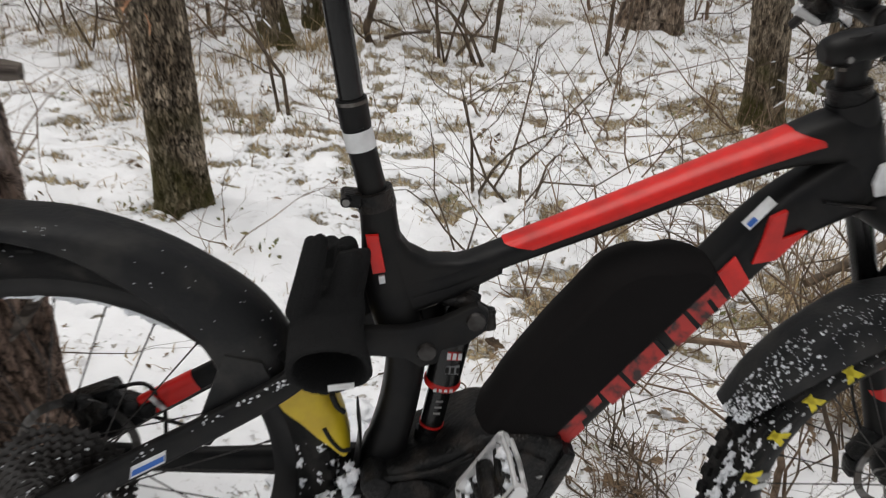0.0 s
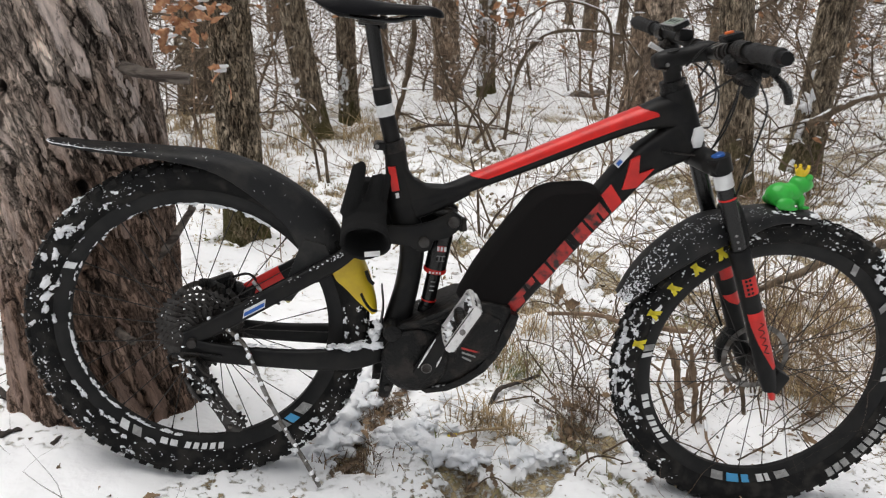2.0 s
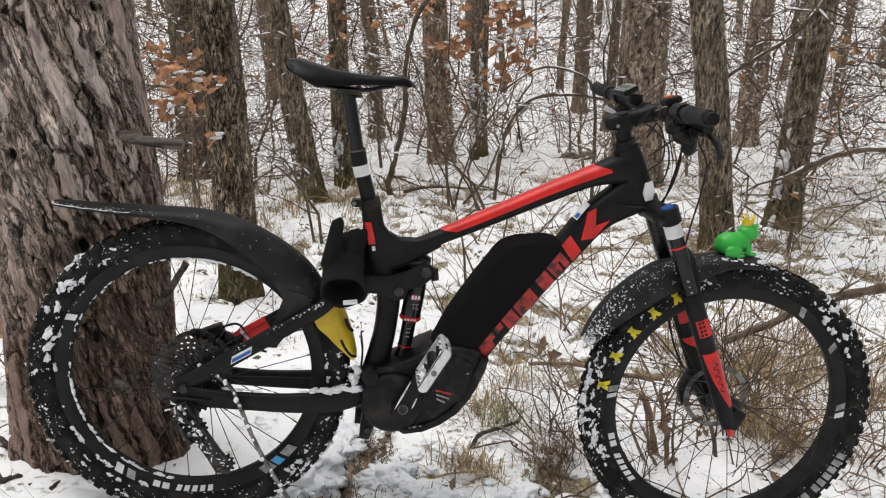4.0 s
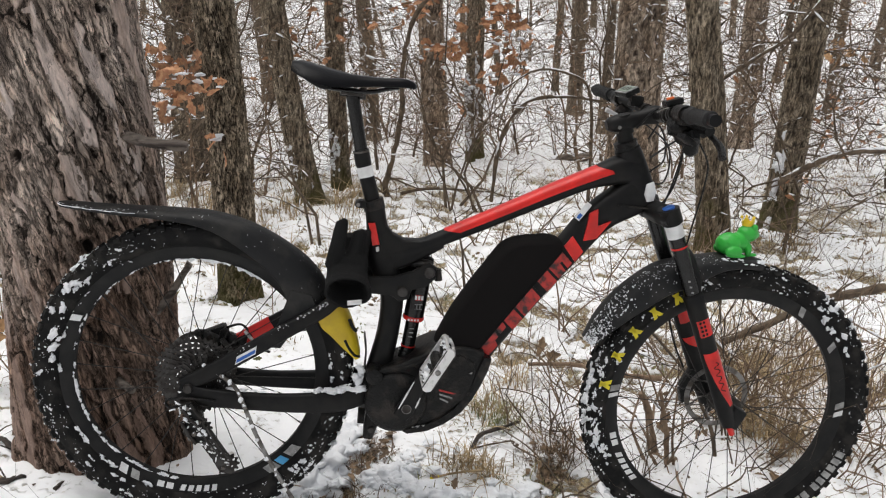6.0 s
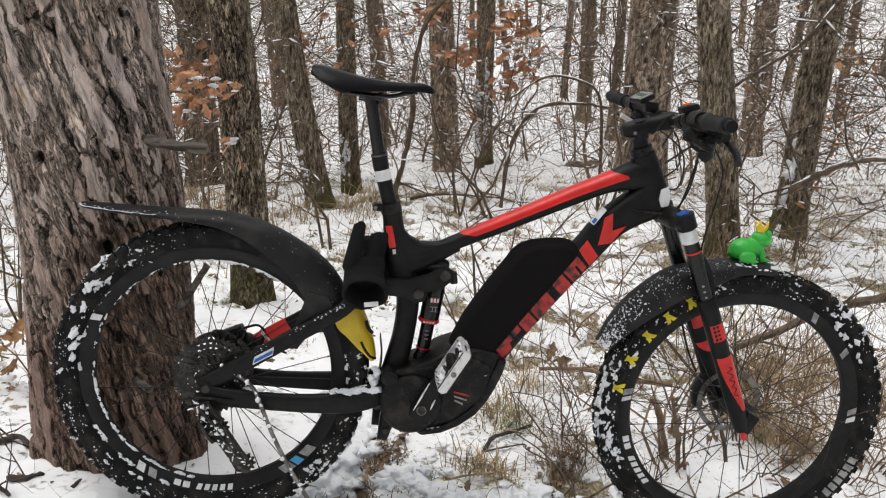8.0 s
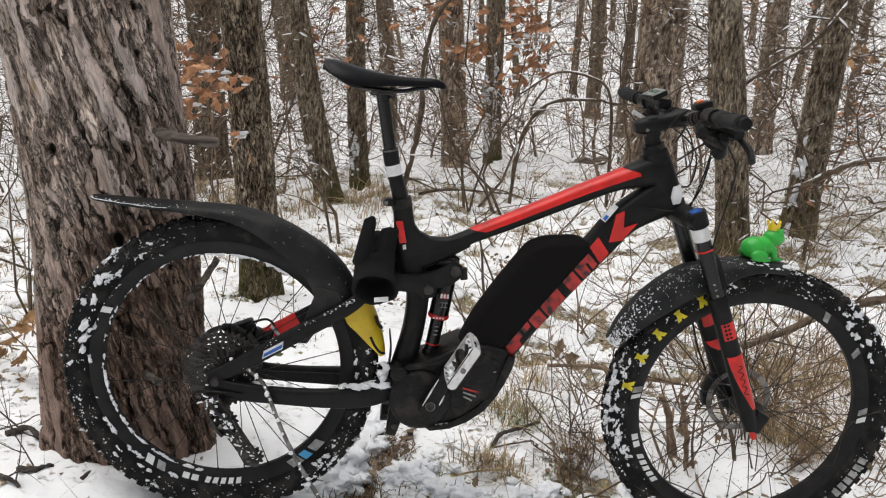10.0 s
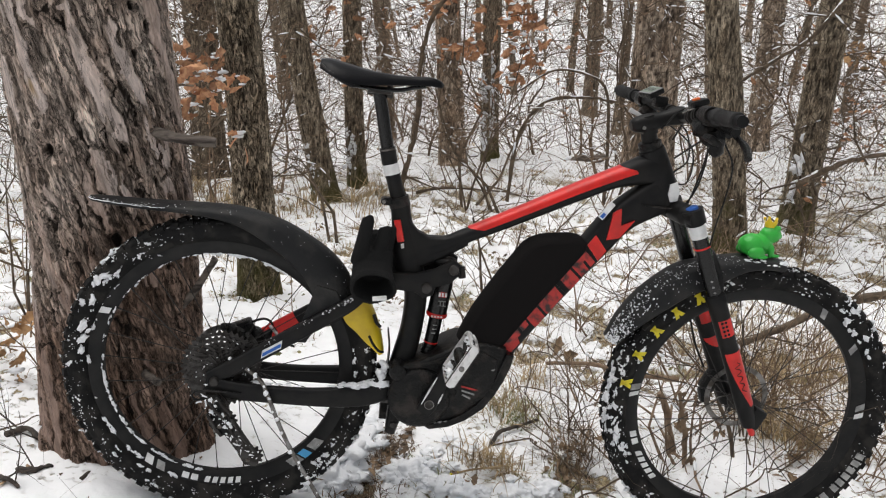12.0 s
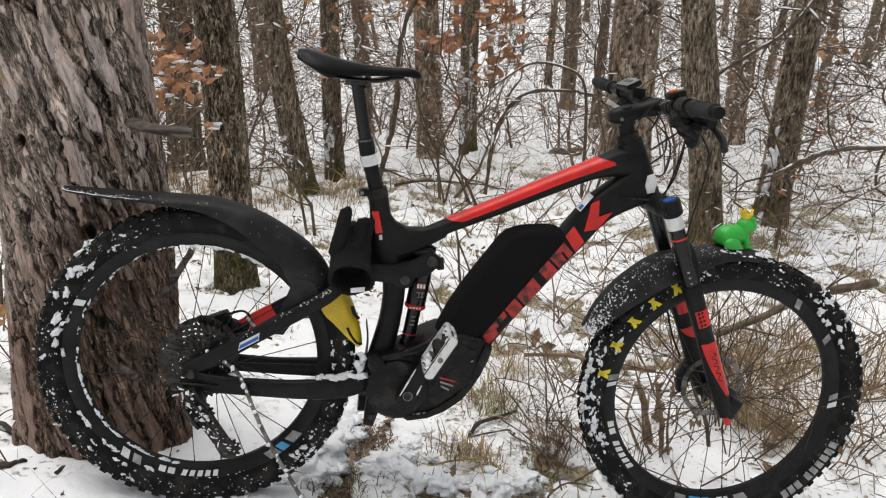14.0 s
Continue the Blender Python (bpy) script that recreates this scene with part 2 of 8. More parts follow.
M_DARKSTEEL = mat("dirty_dark_steel", (0.055, 0.052, 0.05), 0.5, 0.7, (0.025, 0.022, 0.02), 45)
M_STANCHION = mat("black_stanchion", (0.007, 0.007, 0.007), 0.25, 0.0, spec=0.35)
M_SADDLE = mat("black_saddle_leather", (0.005, 0.005, 0.006), 0.3, bump=0.06, bump_scale=220, spec=0.13)
M_FROG = mat("green_rubber", (0.03, 0.42, 0.045), 0.45, 0, (0.025, 0.36, 0.04), 10)
M_CROWN = mat("yellow_rubber", (0.8, 0.55, 0.02), 0.45)
M_SCREEN = mat("display_screen", (0.2, 0.24, 0.19), 0.25)
M_ORANGE = mat("orange_plastic", (0.8, 0.16, 0.03), 0.45)
M_PEDAL = mat("silver_pedal", (0.68, 0.68, 0.68), 0.4, 0.5, (0.3, 0.3, 0.3), 50, 0.52, 0.66)


# ---- mesh helpers ----
def part(name, bm, material, parent=None, label="", smooth=True):
    me = bpy.data.meshes.new(name)
    bmesh.ops.recalc_face_normals(bm, faces=bm.faces)
    bm.to_mesh(me)
    bm.free()
    if smooth:
        me.polygons.foreach_set("use_smooth", [True] * len(me.polygons))
        if material is not M_SNOW:
            me.set_sharp_from_angle(angle=radians(40))
    for m in material if isinstance(material, (list, tuple)) else [material]:
        me.materials.append(m)
    ob = new(name, me)
    ob.parent = parent
    if label:
        ob["label"] = label
    return ob


def basis(d):
    d = Vector(d).normalized()
    a = Vector((0, 1, 0)) if abs(d.y) < 0.9 else Vector((1, 0, 0))
    n = d.cross(a).normalized()
    return d, n, d.cross(n).normalized()


def sweep(bm, pts, radii, n=10, cap=True):
    """A round tube along points, with a radius at each."""
    pts = [Vector(p) for p in pts]
    if not isinstance(radii, (list, tuple)):
        radii = [radii] * len(pts)
    rings, up = [], None
    for i, p in enumerate(pts):
        d = (pts[min(i + 1, len(pts) - 1)] - pts[max(i - 1, 0)]).normalized()
        if up is None:
            _, up, _ = basis(d)
        up = (up - d * up.dot(d)).normalized()
        side = d.cross(up)
        rings.append([bm.verts.new(p + (up * math.cos(2 * math.pi * k / n) + side * math.sin(2 * math.pi * k / n)) * radii[i]) for k in range(n)])
    for a, b in zip(rings, rings[1:]):
        for k in range(n):
            bm.faces.new((a[k], a[(k + 1) % n], b[(k + 1) % n], b[k]))
    if cap and n > 2:
        bm.faces.new(rings[0])
        bm.faces.new(rings[-1][::-1])
    return bm


def spline(pts, n=8):
    """Catmull-Rom through points of any dimension."""
    p = [np.array(q, float) for q in pts]
    p = [2 * p[0] - p[1]] + p + [2 * p[-1] - p[-2]]
    out = []
    for i in range(1, len(p) - 2):
        for k in range(n):
            t = k / n
            a, b, c, d = p[i - 1], p[i], p[i + 1], p[i + 2]
            out.append(0.5 * (2 * b + (c - a) * t + (2 * a - 5 * b + 4 * c - d) * t * t + (3 * b - a - 3 * c + d) * t ** 3))
    return out + [p[-2]]


def loft(bm, stations, a0=0.0, a1=360.0, n=24, power=2.5, grow=0.0, y=0.0, steps=6):
    """A tube in the bike's plane: stations (x, z, half width across, half height); a section from angle a0 to a1 (180 is the near side)."""
    st = spline(stations, steps)
    full = a1 - a0 >= 359.9
    m = n if full else n + 1
    rings = []
    for i, s in enumerate(st):
        d = st[min(i + 1, len(st) - 1)][:2] - st[max(i - 1, 0)][:2]
        d = d / np.linalg.norm(d)
        nx, nz = -d[1], d[0]
        yo = y if len(s) < 5 else y + s[4]
        ring = []
        for k in range(m):
            a = radians(a0 + (a1 - a0) * k / n)
            c, q = math.cos(a), math.sin(a)
            c = math.copysign(abs(c) ** (2 / power), c)
            q = math.copysign(abs(q) ** (2 / power), q)
            h, w = s[3] + grow, s[2] + grow
            ring.append(bm.verts.new((s[0] + nx * h * q, yo + w * c, s[1] + nz * h * q)))
        rings.append(ring)
    for a, b in zip(rings, rings[1:]):
        for k in range(m if full else m - 1):
            bm.faces.new((a[k], a[(k + 1) % m], b[(k + 1) % m], b[k]))
    if full:
        bm.faces.new(rings[0][::-1])
        bm.faces.new(rings[-1])
    return bm


def plate(bm, outline, y0, y1, bevel=0.0, seg=2):
    """An outline in the bike's plane, extruded across it, with rounded rims."""
    a = [bm.verts.new((x, y0, z)) for x, z in outline]
    f = bm.faces.new(a)
    r = bmesh.ops.extrude_face_region(bm, geom=[f])
    vs = [v for v in r["geom"] if isinstance(v, bmesh.types.BMVert)]
    for v in vs:
        v.co.y = y1
    if bevel:
        ring = set(a) | set(vs)
        es = [e for e in bm.edges if e.verts[0] in ring and e.verts[1] in ring and abs(e.verts[0].co.y - e.verts[1].co.y) < 1e-6]
        bmesh.ops.bevel(bm, geom=es, offset=bevel, segments=seg, profile=0.6, affect="EDGES", clamp_overlap=True)
    return bm


def revolve(bm, prof, c=(0, 0), n=64, closed=False, a0=0.0, a1=360.0):
    """A profile of (radius, y) turned about the axle at c = (x, z)."""
    full = a1 - a0 >= 359.9
    m = n if full else n + 1
    rings = []
    for k in range(m):
        a = radians(a0 + (a1 - a0) * k / n)
        rings.append([bm.verts.new((c[0] + r * math.cos(a), y, c[1] + r * math.sin(a))) for r, y in prof])
    q = len(prof)
    for k in range(m if full else m - 1):
        a, b = rings[k], rings[(k + 1) % m]
        for j in range(q if closed else q - 1):
            bm.faces.new((a[j], a[(j + 1) % q], b[(j + 1) % q], b[j]))
    if not full and closed:
        bm.faces.new(rings[0])
        bm.faces.new(rings[-1][::-1])
    return bm


def box(bm, centre, size, m=None, bevel=0.0):
    r = bmesh.ops.create_cube(bm, size=1)["verts"]
    for v in r:
        v.co = Vector((v.co.x * size[0], v.co.y * size[1], v.co.z * size[2]))
    if bevel:
        es = list({e for v in r for e in v.link_edges})
        r = bmesh.ops.bevel(bm, geom=es, offset=bevel, segments=2, profile=0.6, affect="EDGES")["verts"]
    for v in r:
        v.co = (m @ v.co if m else v.co) + Vector(centre)
    return bm


def blob(bm, c, r, seed=0, squash=(1, 1, 1), rough=0.35, sub=2, freq=2.0):
    """A lumpy clod."""
    vs = bmesh.ops.create_icosphere(bm, subdivisions=sub, radius=1)["verts"]
    for v in vs:
        k = 1 + rough * noise.noise(v.co * freq + Vector((seed * 3.1, seed * 1.7, 0))) + 0.4 * rough * noise.noise(v.co * freq * 3 + Vector((seed, 0, 5)))
        v.co = Vector((v.co.x * squash[0], v.co.y * squash[1], v.co.z * squash[2])) * r * k + Vector(c)
    return bm


def thing(name, label, category, m=None, group="", kind=""):
    e = new(name)
    if m:
        e.matrix_world = m
    return tagged(e, label, category, group, kind)


# ---- ground ----
def smooth(a, b, v):
    t = min(1.0, max(0.0, (v - a) / (b - a)))
    return t * t * (3 - 2 * t)


def lie(x, y):
    """The lie of the land: down along the bike and away from it, then a rising far slope."""
    z = -0.095 * max(-3.0, min(4.0, x)) * (1 - smooth(0.5, 4.5, y))
    z -= 0.1 * max(0.0, min(8.0, y))
    far = max(0.0, y - 8)
    return z + (0.0022 * far * far if far < 32 else 0.0022 * 1024 + 0.14 * (far - 32))


BARE = [(0.35, 0.25, 0.04), (0.315, 0.13, 0.05), (0.385, 0.4, 0.04), (0.3, 0.04, 0.05), (0.4, 0.5, 0.035), (0.87, 0.27, 0.06), (0.92, 0.4, 0.06), (0.95, 0.2, 0.05), (0.2, -0.06, 0.09), (0.62, -0.03, 0.08), (0.86, 0.04, 0.1), (0.75, 0.6, 0.06), (1.6, 0.5, 0.07), (1.3, 0.6, 0.05),
        (-0.32, 0.1, 0.08), (0.66, 0.2, 0.05), (1.05, 1.2, 0.12), (2.55, 3.1, 0.3), (-0.18, 1.75, 0.14), (0.74, 0.9, 0.06), (1.9, 1.25, 0.2)]
CLEAN = [(-0.65, 0.1, 0.35), (0.15, 0.9, 0.3), (0.1, 0.5, 0.22), (0.45, 0.6, 0.16), (1.45, 0.4, 0.16), (-0.25, -0.25, 0.25), (0.75, 0.35, 0.12), (0.35, 1.5, 0.4), (1.2, 0.25, 0.15)]


def melt(x, y):
    """Where the snow has melted through: 0 under full cover, 1 in a hole."""
    v = Vector((x, y, 0))
    w = Vector((noise.noise(v * 5), noise.noise(v * 5 + Vector((7, 3, 1))), 0)) * 0.07
    spread = 0.5 * noise.noise(v * 0.9 + Vector((3, 9, 0))) + 0.2 * smooth(0.5, 2.0, y) - (0.3 if x < 0.3 and y < 0.7 else 0.0)
    for a, b, r in BARE:
        spread += 0.6 * math.exp(-((x - a) ** 2 + (y - b) ** 2) / (2 * r * r))
    for a, b, r in CLEAN:
        spread -= 0.5 * math.exp(-((x - a) ** 2 + (y - b) ** 2) / (2 * r * r))
    f = noise.noise((v + w) * 6.5 + Vector((1, 5, 2))) + 0.5 * noise.noise((v + w) * 15) + 0.3 * noise.noise(v * 37)
    return smooth(0.28, 0.5, f + spread)


def clearing(x, y):
    """1 on the grassy clearing, fading to 0 in the fuller snow round it."""
    w = 0.35 * noise.noise(Vector((x * 1.7, y * 1.7, 4.0)))
    return smooth(-2.1, -1.5, x + w) * (1 - smooth(3.1, 4.5, x + w)) * smooth(-1.35, -0.75, y + w) * (1 - smooth(4.8, 7.2, y + w))


def ground_z(x, y):
    v = Vector((x, y, 0))
    z = lie(x, y)
    z += 0.05 * noise.noise(v * 1.1) * smooth(0.5, 2.0, abs(y) + abs(x - 0.6) * 0.3)
    z += 0.022 * noise.noise(v * 4.3) + 0.012 * noise.noise(v * 11.0) + 0.006 * noise.noise(v * 27.0)
    near = clearing(x, y)
    if near > 0:
        z += near * ((0.5 - melt(x, y)) * 0.03 + 0.012 * (0.4 - abs(noise.noise(v * 8.0))) + 0.005 * noise.noise(v * 48.0))
    return z


def axis(lo, hi, step, far_lo, far_hi):
    a = list(np.arange(lo, hi, step))
    s, v = step, lo
    left = []
    while v > far_lo:
        s *= 1.13
        v -= s
        left.append(v)
    s, v = step, a[-1]
    while v < far_hi:
        s *= 1.13
        v += s
        a.append(v)
    return left[::-1] + a


gx, gy = axis(-1.5, 3.0, 0.017, -120, 120), axis(-0.8, 3.4, 0.017, -60, 260)
gv = [(x, y, ground_z(x, y)) for y in gy for x in gx]
gw = len(gx)
gf = [(j * gw + i, j * gw + i + 1, (j + 1) * gw + i + 1, (j + 1) * gw + i) for j in range(len(gy) - 1) for i in range(gw - 1)]
gme = bpy.data.meshes.new("ground")
gme.from_pydata(gv, [], gf)
gme.polygons.foreach_set("use_smooth", [True] * len(gf))


bare = gme.attributes.new("bare", "FLOAT", "POINT")
bare.data.foreach_set("value", [0.35 + (melt(x, y) - 0.35) * clearing(x, y) for x, y, z in gv])


def ground_mat():
    m = mat("patchy_snow", (0.9, 0.905, 0.915), 0.8, 0, (0.85, 0.857, 0.868), 6, bump=0.4, bump_scale=45, spec=0.3)
    n, l = m.node_tree.nodes, m.node_tree.links
    b = n["Principled BSDF"]
    base = b.inputs["Base Color"].links[0].from_socket
    tc = n["Texture Coordinate"].outputs["Object"]

    def tex(scale, detail, lo, hi):
        t, r = n.new("ShaderNodeTexNoise"), n.new("ShaderNodeMapRange")
        t.inputs["Scale"].default_value, t.inputs["Detail"].default_value, t.inputs["Roughness"].default_value = scale, detail, 0.65
        r.inputs["From Min"].default_value, r.inputs["From Max"].default_value = lo, hi
        l.new(tc, t.inputs["Vector"])
        l.new(t.outputs["Fac"], r.inputs["Value"])
        return r.outputs[0]

    # the melted holes, their rims frayed by fine noise; flecks of litter besides
    def calc(op, a, c):
        x = n.new("ShaderNodeMath")
        x.operation = op
        for k, v in enumerate((a, c)):
            if isinstance(v, float):
                x.inputs[k].default_value = v
            else:
                l.new(v, x.inputs[k])
        return x.outputs[0]

    at, rim = n.new("ShaderNodeAttribute"), n.new("ShaderNodeMapRange")
    at.attribute_name = "bare"
    rim.inputs["From Min"].default_value, rim.inputs["From Max"].default_value = 0.42, 0.62
    l.new(calc("ADD", at.outputs["Fac"], calc("SUBTRACT", tex(38, 10, 0.25, 0.75), 0.5)), rim.inputs["Value"])
    hole = calc("MULTIPLY", rim.outputs[0], tex(75, 6, 0.36, 0.52))
    flecks = calc("MULTIPLY", tex(3.1, 4, 0.5, 0.62), tex(46, 10, 0.56, 0.62))
    mul = n.new("ShaderNodeMath")
    mul.operation = "MAXIMUM"
    l.new(hole, mul.inputs[0])
    l.new(flecks, mul.inputs[1])
    b2 = n.new("ShaderNodeBump")
    b2.inputs["Strength"].default_value, b2.inputs["Distance"].default_value = 0.8, 0.012
    l.new(calc("SUBTRACT", 1.0, mul.outputs[0]), b2.inputs["Height"])
    l.new(b.inputs["Normal"].links[0].from_socket, b2.inputs["Normal"])
    l.new(b2.outputs[0], b.inputs["Normal"])
    soil = n.new("ShaderNodeMix")
    soil.data_type = "RGBA"
    soil.inputs["A"].default_value, soil.inputs["B"].default_value = (0.46, 0.375, 0.22, 1), (0.2, 0.15, 0.085, 1)
    l.new(tex(30, 4, 0.4, 0.6), soil.inputs["Factor"])
    mx = n.new("ShaderNodeMix")
    mx.data_type = "RGBA"
    l.new(mul.outputs[0], mx.inputs["Factor"])
    l.new(base, mx.inputs["A"])
    l.new(soil.outputs["Result"], mx.inputs["B"])
    l.new(mx.outputs["Result"], b.inputs["Base Color"])
    return m


gme.materials.append(ground_mat())
tagged(new("ground", gme), "patchy trodden snow over dead grass on a forest floor", "ground", kind="structure")


# ---- trees ----
def trunk_mesh(r0, r1, height, lean, seed, nseg, zs, depth, kx, kz, flare=0.25, moss_h=0.0, bend=0.0):
    off = Vector((seed * 7.3, seed * 3.7, seed * 1.9))
    bm = bmesh.new()
    plate_l, moss_l = bm.verts.layers.float.new("plate"), bm.verts.layers.float.new("moss")
    rings = []
    for z in zs:
        t = max(0.0, z) / height
        r = r0 + (r1 - r0) * t + r0 * flare * math.exp(-max(0.0, z + 0.02) / (r0 * 1.1))
        cx = lean[0] * z + bend * math.sin(z * 1.3 + seed) * min(1, abs(z))
        cy = lean[1] * z + bend * math.cos(z * 1.1 + seed) * min(1, abs(z))
        ring = []
        for k in range(nseg):
            a = 2 * math.pi * k / nseg
            u = Vector((math.cos(a), math.sin(a), 0))
            lob = 1 + 0.06 * noise.noise(u * 1.3 + off + Vector((0, 0, z * 0.5))) + 0.12 * math.exp(-max(0, z) / (r0 * 1.2)) * noise.noise(u * 2.5 + off)
            p = u * r * lob + Vector((0, 0, z))
            jag = 0.35 * noise.noise(Vector((p.x * 55, p.y * 55, p.z * 30)) + off) + 0.2 * noise.noise(p * 110)
            w = Vector((noise.noise(p * 14 + off), noise.noise(p * 14 - off), noise.noise(p * 10))) * 0.22
            q = Vector((p.x * kx, p.y * kx, p.z * kz)) + off + w
            f = noise.fractal(q, 0.75, 2.1, 5)
            f2 = noise.fractal(q * 1.3 + Vector((3, 8, 1)), 0.8, 2.1, 4)
            crack = smooth(0.0, 0.16, abs(f)) * (0.55 + 0.45 * smooth(0.0, 0.12, abs(f2)))
            lev = (0.75 + f2 + 0.35 * f + 0.12 * jag) * 3.2
            k0 = math.floor(lev)
            lift = crack * (0.62 + 0.13 * min(3.5, max(0.0, k0 + smooth(0.35, 0.65, lev - k0))))
            rr = r * lob + depth * (lift - 0.7) + depth * 0.08 * jag
            v = bm.verts.new((cx + u.x * rr, cy + u.y * rr, z))
            v[plate_l] = min(1.0, max(0.0, lift + 0.1 * jag))
            v[moss_l] = smooth(0.0, 0.6, moss_h * 1.6 - z * 1.6 + 0.5 * noise.noise(p * 8 + off)) * 0.85 if moss_h else 0.0
            ring.append(v)
        rings.append(ring)
    for a, b in zip(rings, rings[1:]):
        for k in range(nseg):
            bm.faces.new((a[k], a[(k + 1) % nseg], b[(k + 1) % nseg], b[k]))
    bm.faces.new(rings[-1])
    return bm


def heights(dense, top, step, low=-0.25):
    z = list(np.arange(low, dense, step))
    while z[-1] < top:
        z.append(z[-1] + max(step, 0.12 * (z[-1] - dense) + step * 1.5))
    return z


def twig(bm, p, d, length, r, rng, level=2, n=4, kids=3, wander=0.35, snow=None, droop=0.0):
    """A crooked twig with side twigs."""
    pts, dirs = [Vector(p)], Vector(d).normalized()
    segs = 5
    for _ in range(segs):
        dirs = (dirs + Vector((rng.gauss(0, 1), rng.gauss(0, 1), rng.gauss(0, 0.8) - droop)) * wander * 0.35).normalized()
        pts.append(pts[-1] + dirs * length / segs)
    radii = [r * (1 - 0.75 * i / segs) for i in range(segs + 1)]
    sweep(bm, pts, radii, n, cap=False)
    if snow is not None:
        for i in range(segs):
            if radii[i] > 0.0022 and rng.random() < 0.36 and abs((pts[i + 1] - pts[i]).normalized().z) < 0.75:
                f, run = rng.uniform(0.0, 0.7), min(1.0, rng.uniform(0.02, 0.08) / (length / segs))
                a, b = pts[i].lerp(pts[i + 1], f), pts[i].lerp(pts[i + 1], min(1.0, f + run))
                fat = radii[i] * rng.uniform(0.5, 0.9) + rng.uniform(0.0015, 0.004)
                up = Vector((0, 0, radii[i] * 0.8))
                sweep(snow, [a + up, a.lerp(b, 0.3) + up * 1.3, a.lerp(b, 0.75) + up * 1.3, b + up], [fat * 0.3, fat, fat * rng.uniform(0.6, 1.1), fat * 0.3], 4, cap=False)
    if level:
        for _ in range(kids):
            i = rng.randint(1, segs)
            side = Vector((rng.gauss(0, 1), rng.gauss(0, 1), rng.gauss(0.15, 0.7)))
            twig(bm, pts[i], (pts[min(i + 1, segs)] - pts[i - 1]).normalized() * 0.8 + side.normalized() * 0.9, length * rng.uniform(0.4, 0.7), radii[i] * 0.65, rng, level - 1, 3, kids, wander, snow)
    return pts


def tree(kind, x, y, r, lean, seed, height=8.0, near=False, group="trees of the wood"):
    rng = random.Random(seed)
    z = ground_z(x, y)
    far = y > 9
    if kind == "pine":
        m, dep, kx, kz = M_BARK_PINE, 0.019 * (r / 0.2), 3.0 / r, 0.9 / r
    elif kind == "oak":
        m, dep, kx, kz = M_BARK_OAK, 0.015 * (r / 0.12), 4.2 / r, 1.3 / r
    else:
        m, dep, kx, kz = M_BARK_FAR, 0.02 * (r / 0.2), 3.0 / r, 0.7 / r
    labels = {"pine": "pine trunk with flaky grey-brown bark rising out of the snow", "oak": "young oak trunk with dark furrowed bark, mossy at its foot",
              "grey": "bare forest tree with rough grey-brown bark in the snow"}
    t = thing("tree", labels[kind], "tree", pose(x, y, z), group)
    if near:
        zs, seg = heights(1.7, height, 0.0085), 220
    elif far:
        zs, seg = heights(3.0, height, 0.12), 14
    else:
        zs, seg = heights(2.4, height, 0.03), 64
    bm = trunk_mesh(r, r * 0.5, height, lean, seed, seg, zs, dep, kx, kz, moss_h=0.35 if kind == "oak" else 0.0, bend=0.0 if kind == "pine" else 0.02)
    part("trunk", bm, m, t)
    cb = bmesh.new()
    for k in range(4 if far else 6):
        h = rng.uniform(0.35, 0.97) * height if kind != "oak" else rng.uniform(0.3, 0.97) * height
        a = rng.uniform(0, 6.28)
        twig(cb, (lean[0] * h, lean[1] * h, h), (math.cos(a), math.sin(a), rng.uniform(0.1, 0.9)), rng.uniform(0.9, 2.0), r * 0.16, rng, 2 if not far else 1, 4, 3)
    part("crown", cb, M_TWIG_DARK, t, "bare winter branches")
    return t


# the pine behind the rear wheel, with flaking plates, knots and dead branch stubs
KNOTS = [(-0.64, 1.127, 0.016), (-0.666, 1.022, 0.014), (-1.88, 0.815, 0.02), (-1.23, 0.61, 0.017), (-2.3, 1.2, 0.018)]


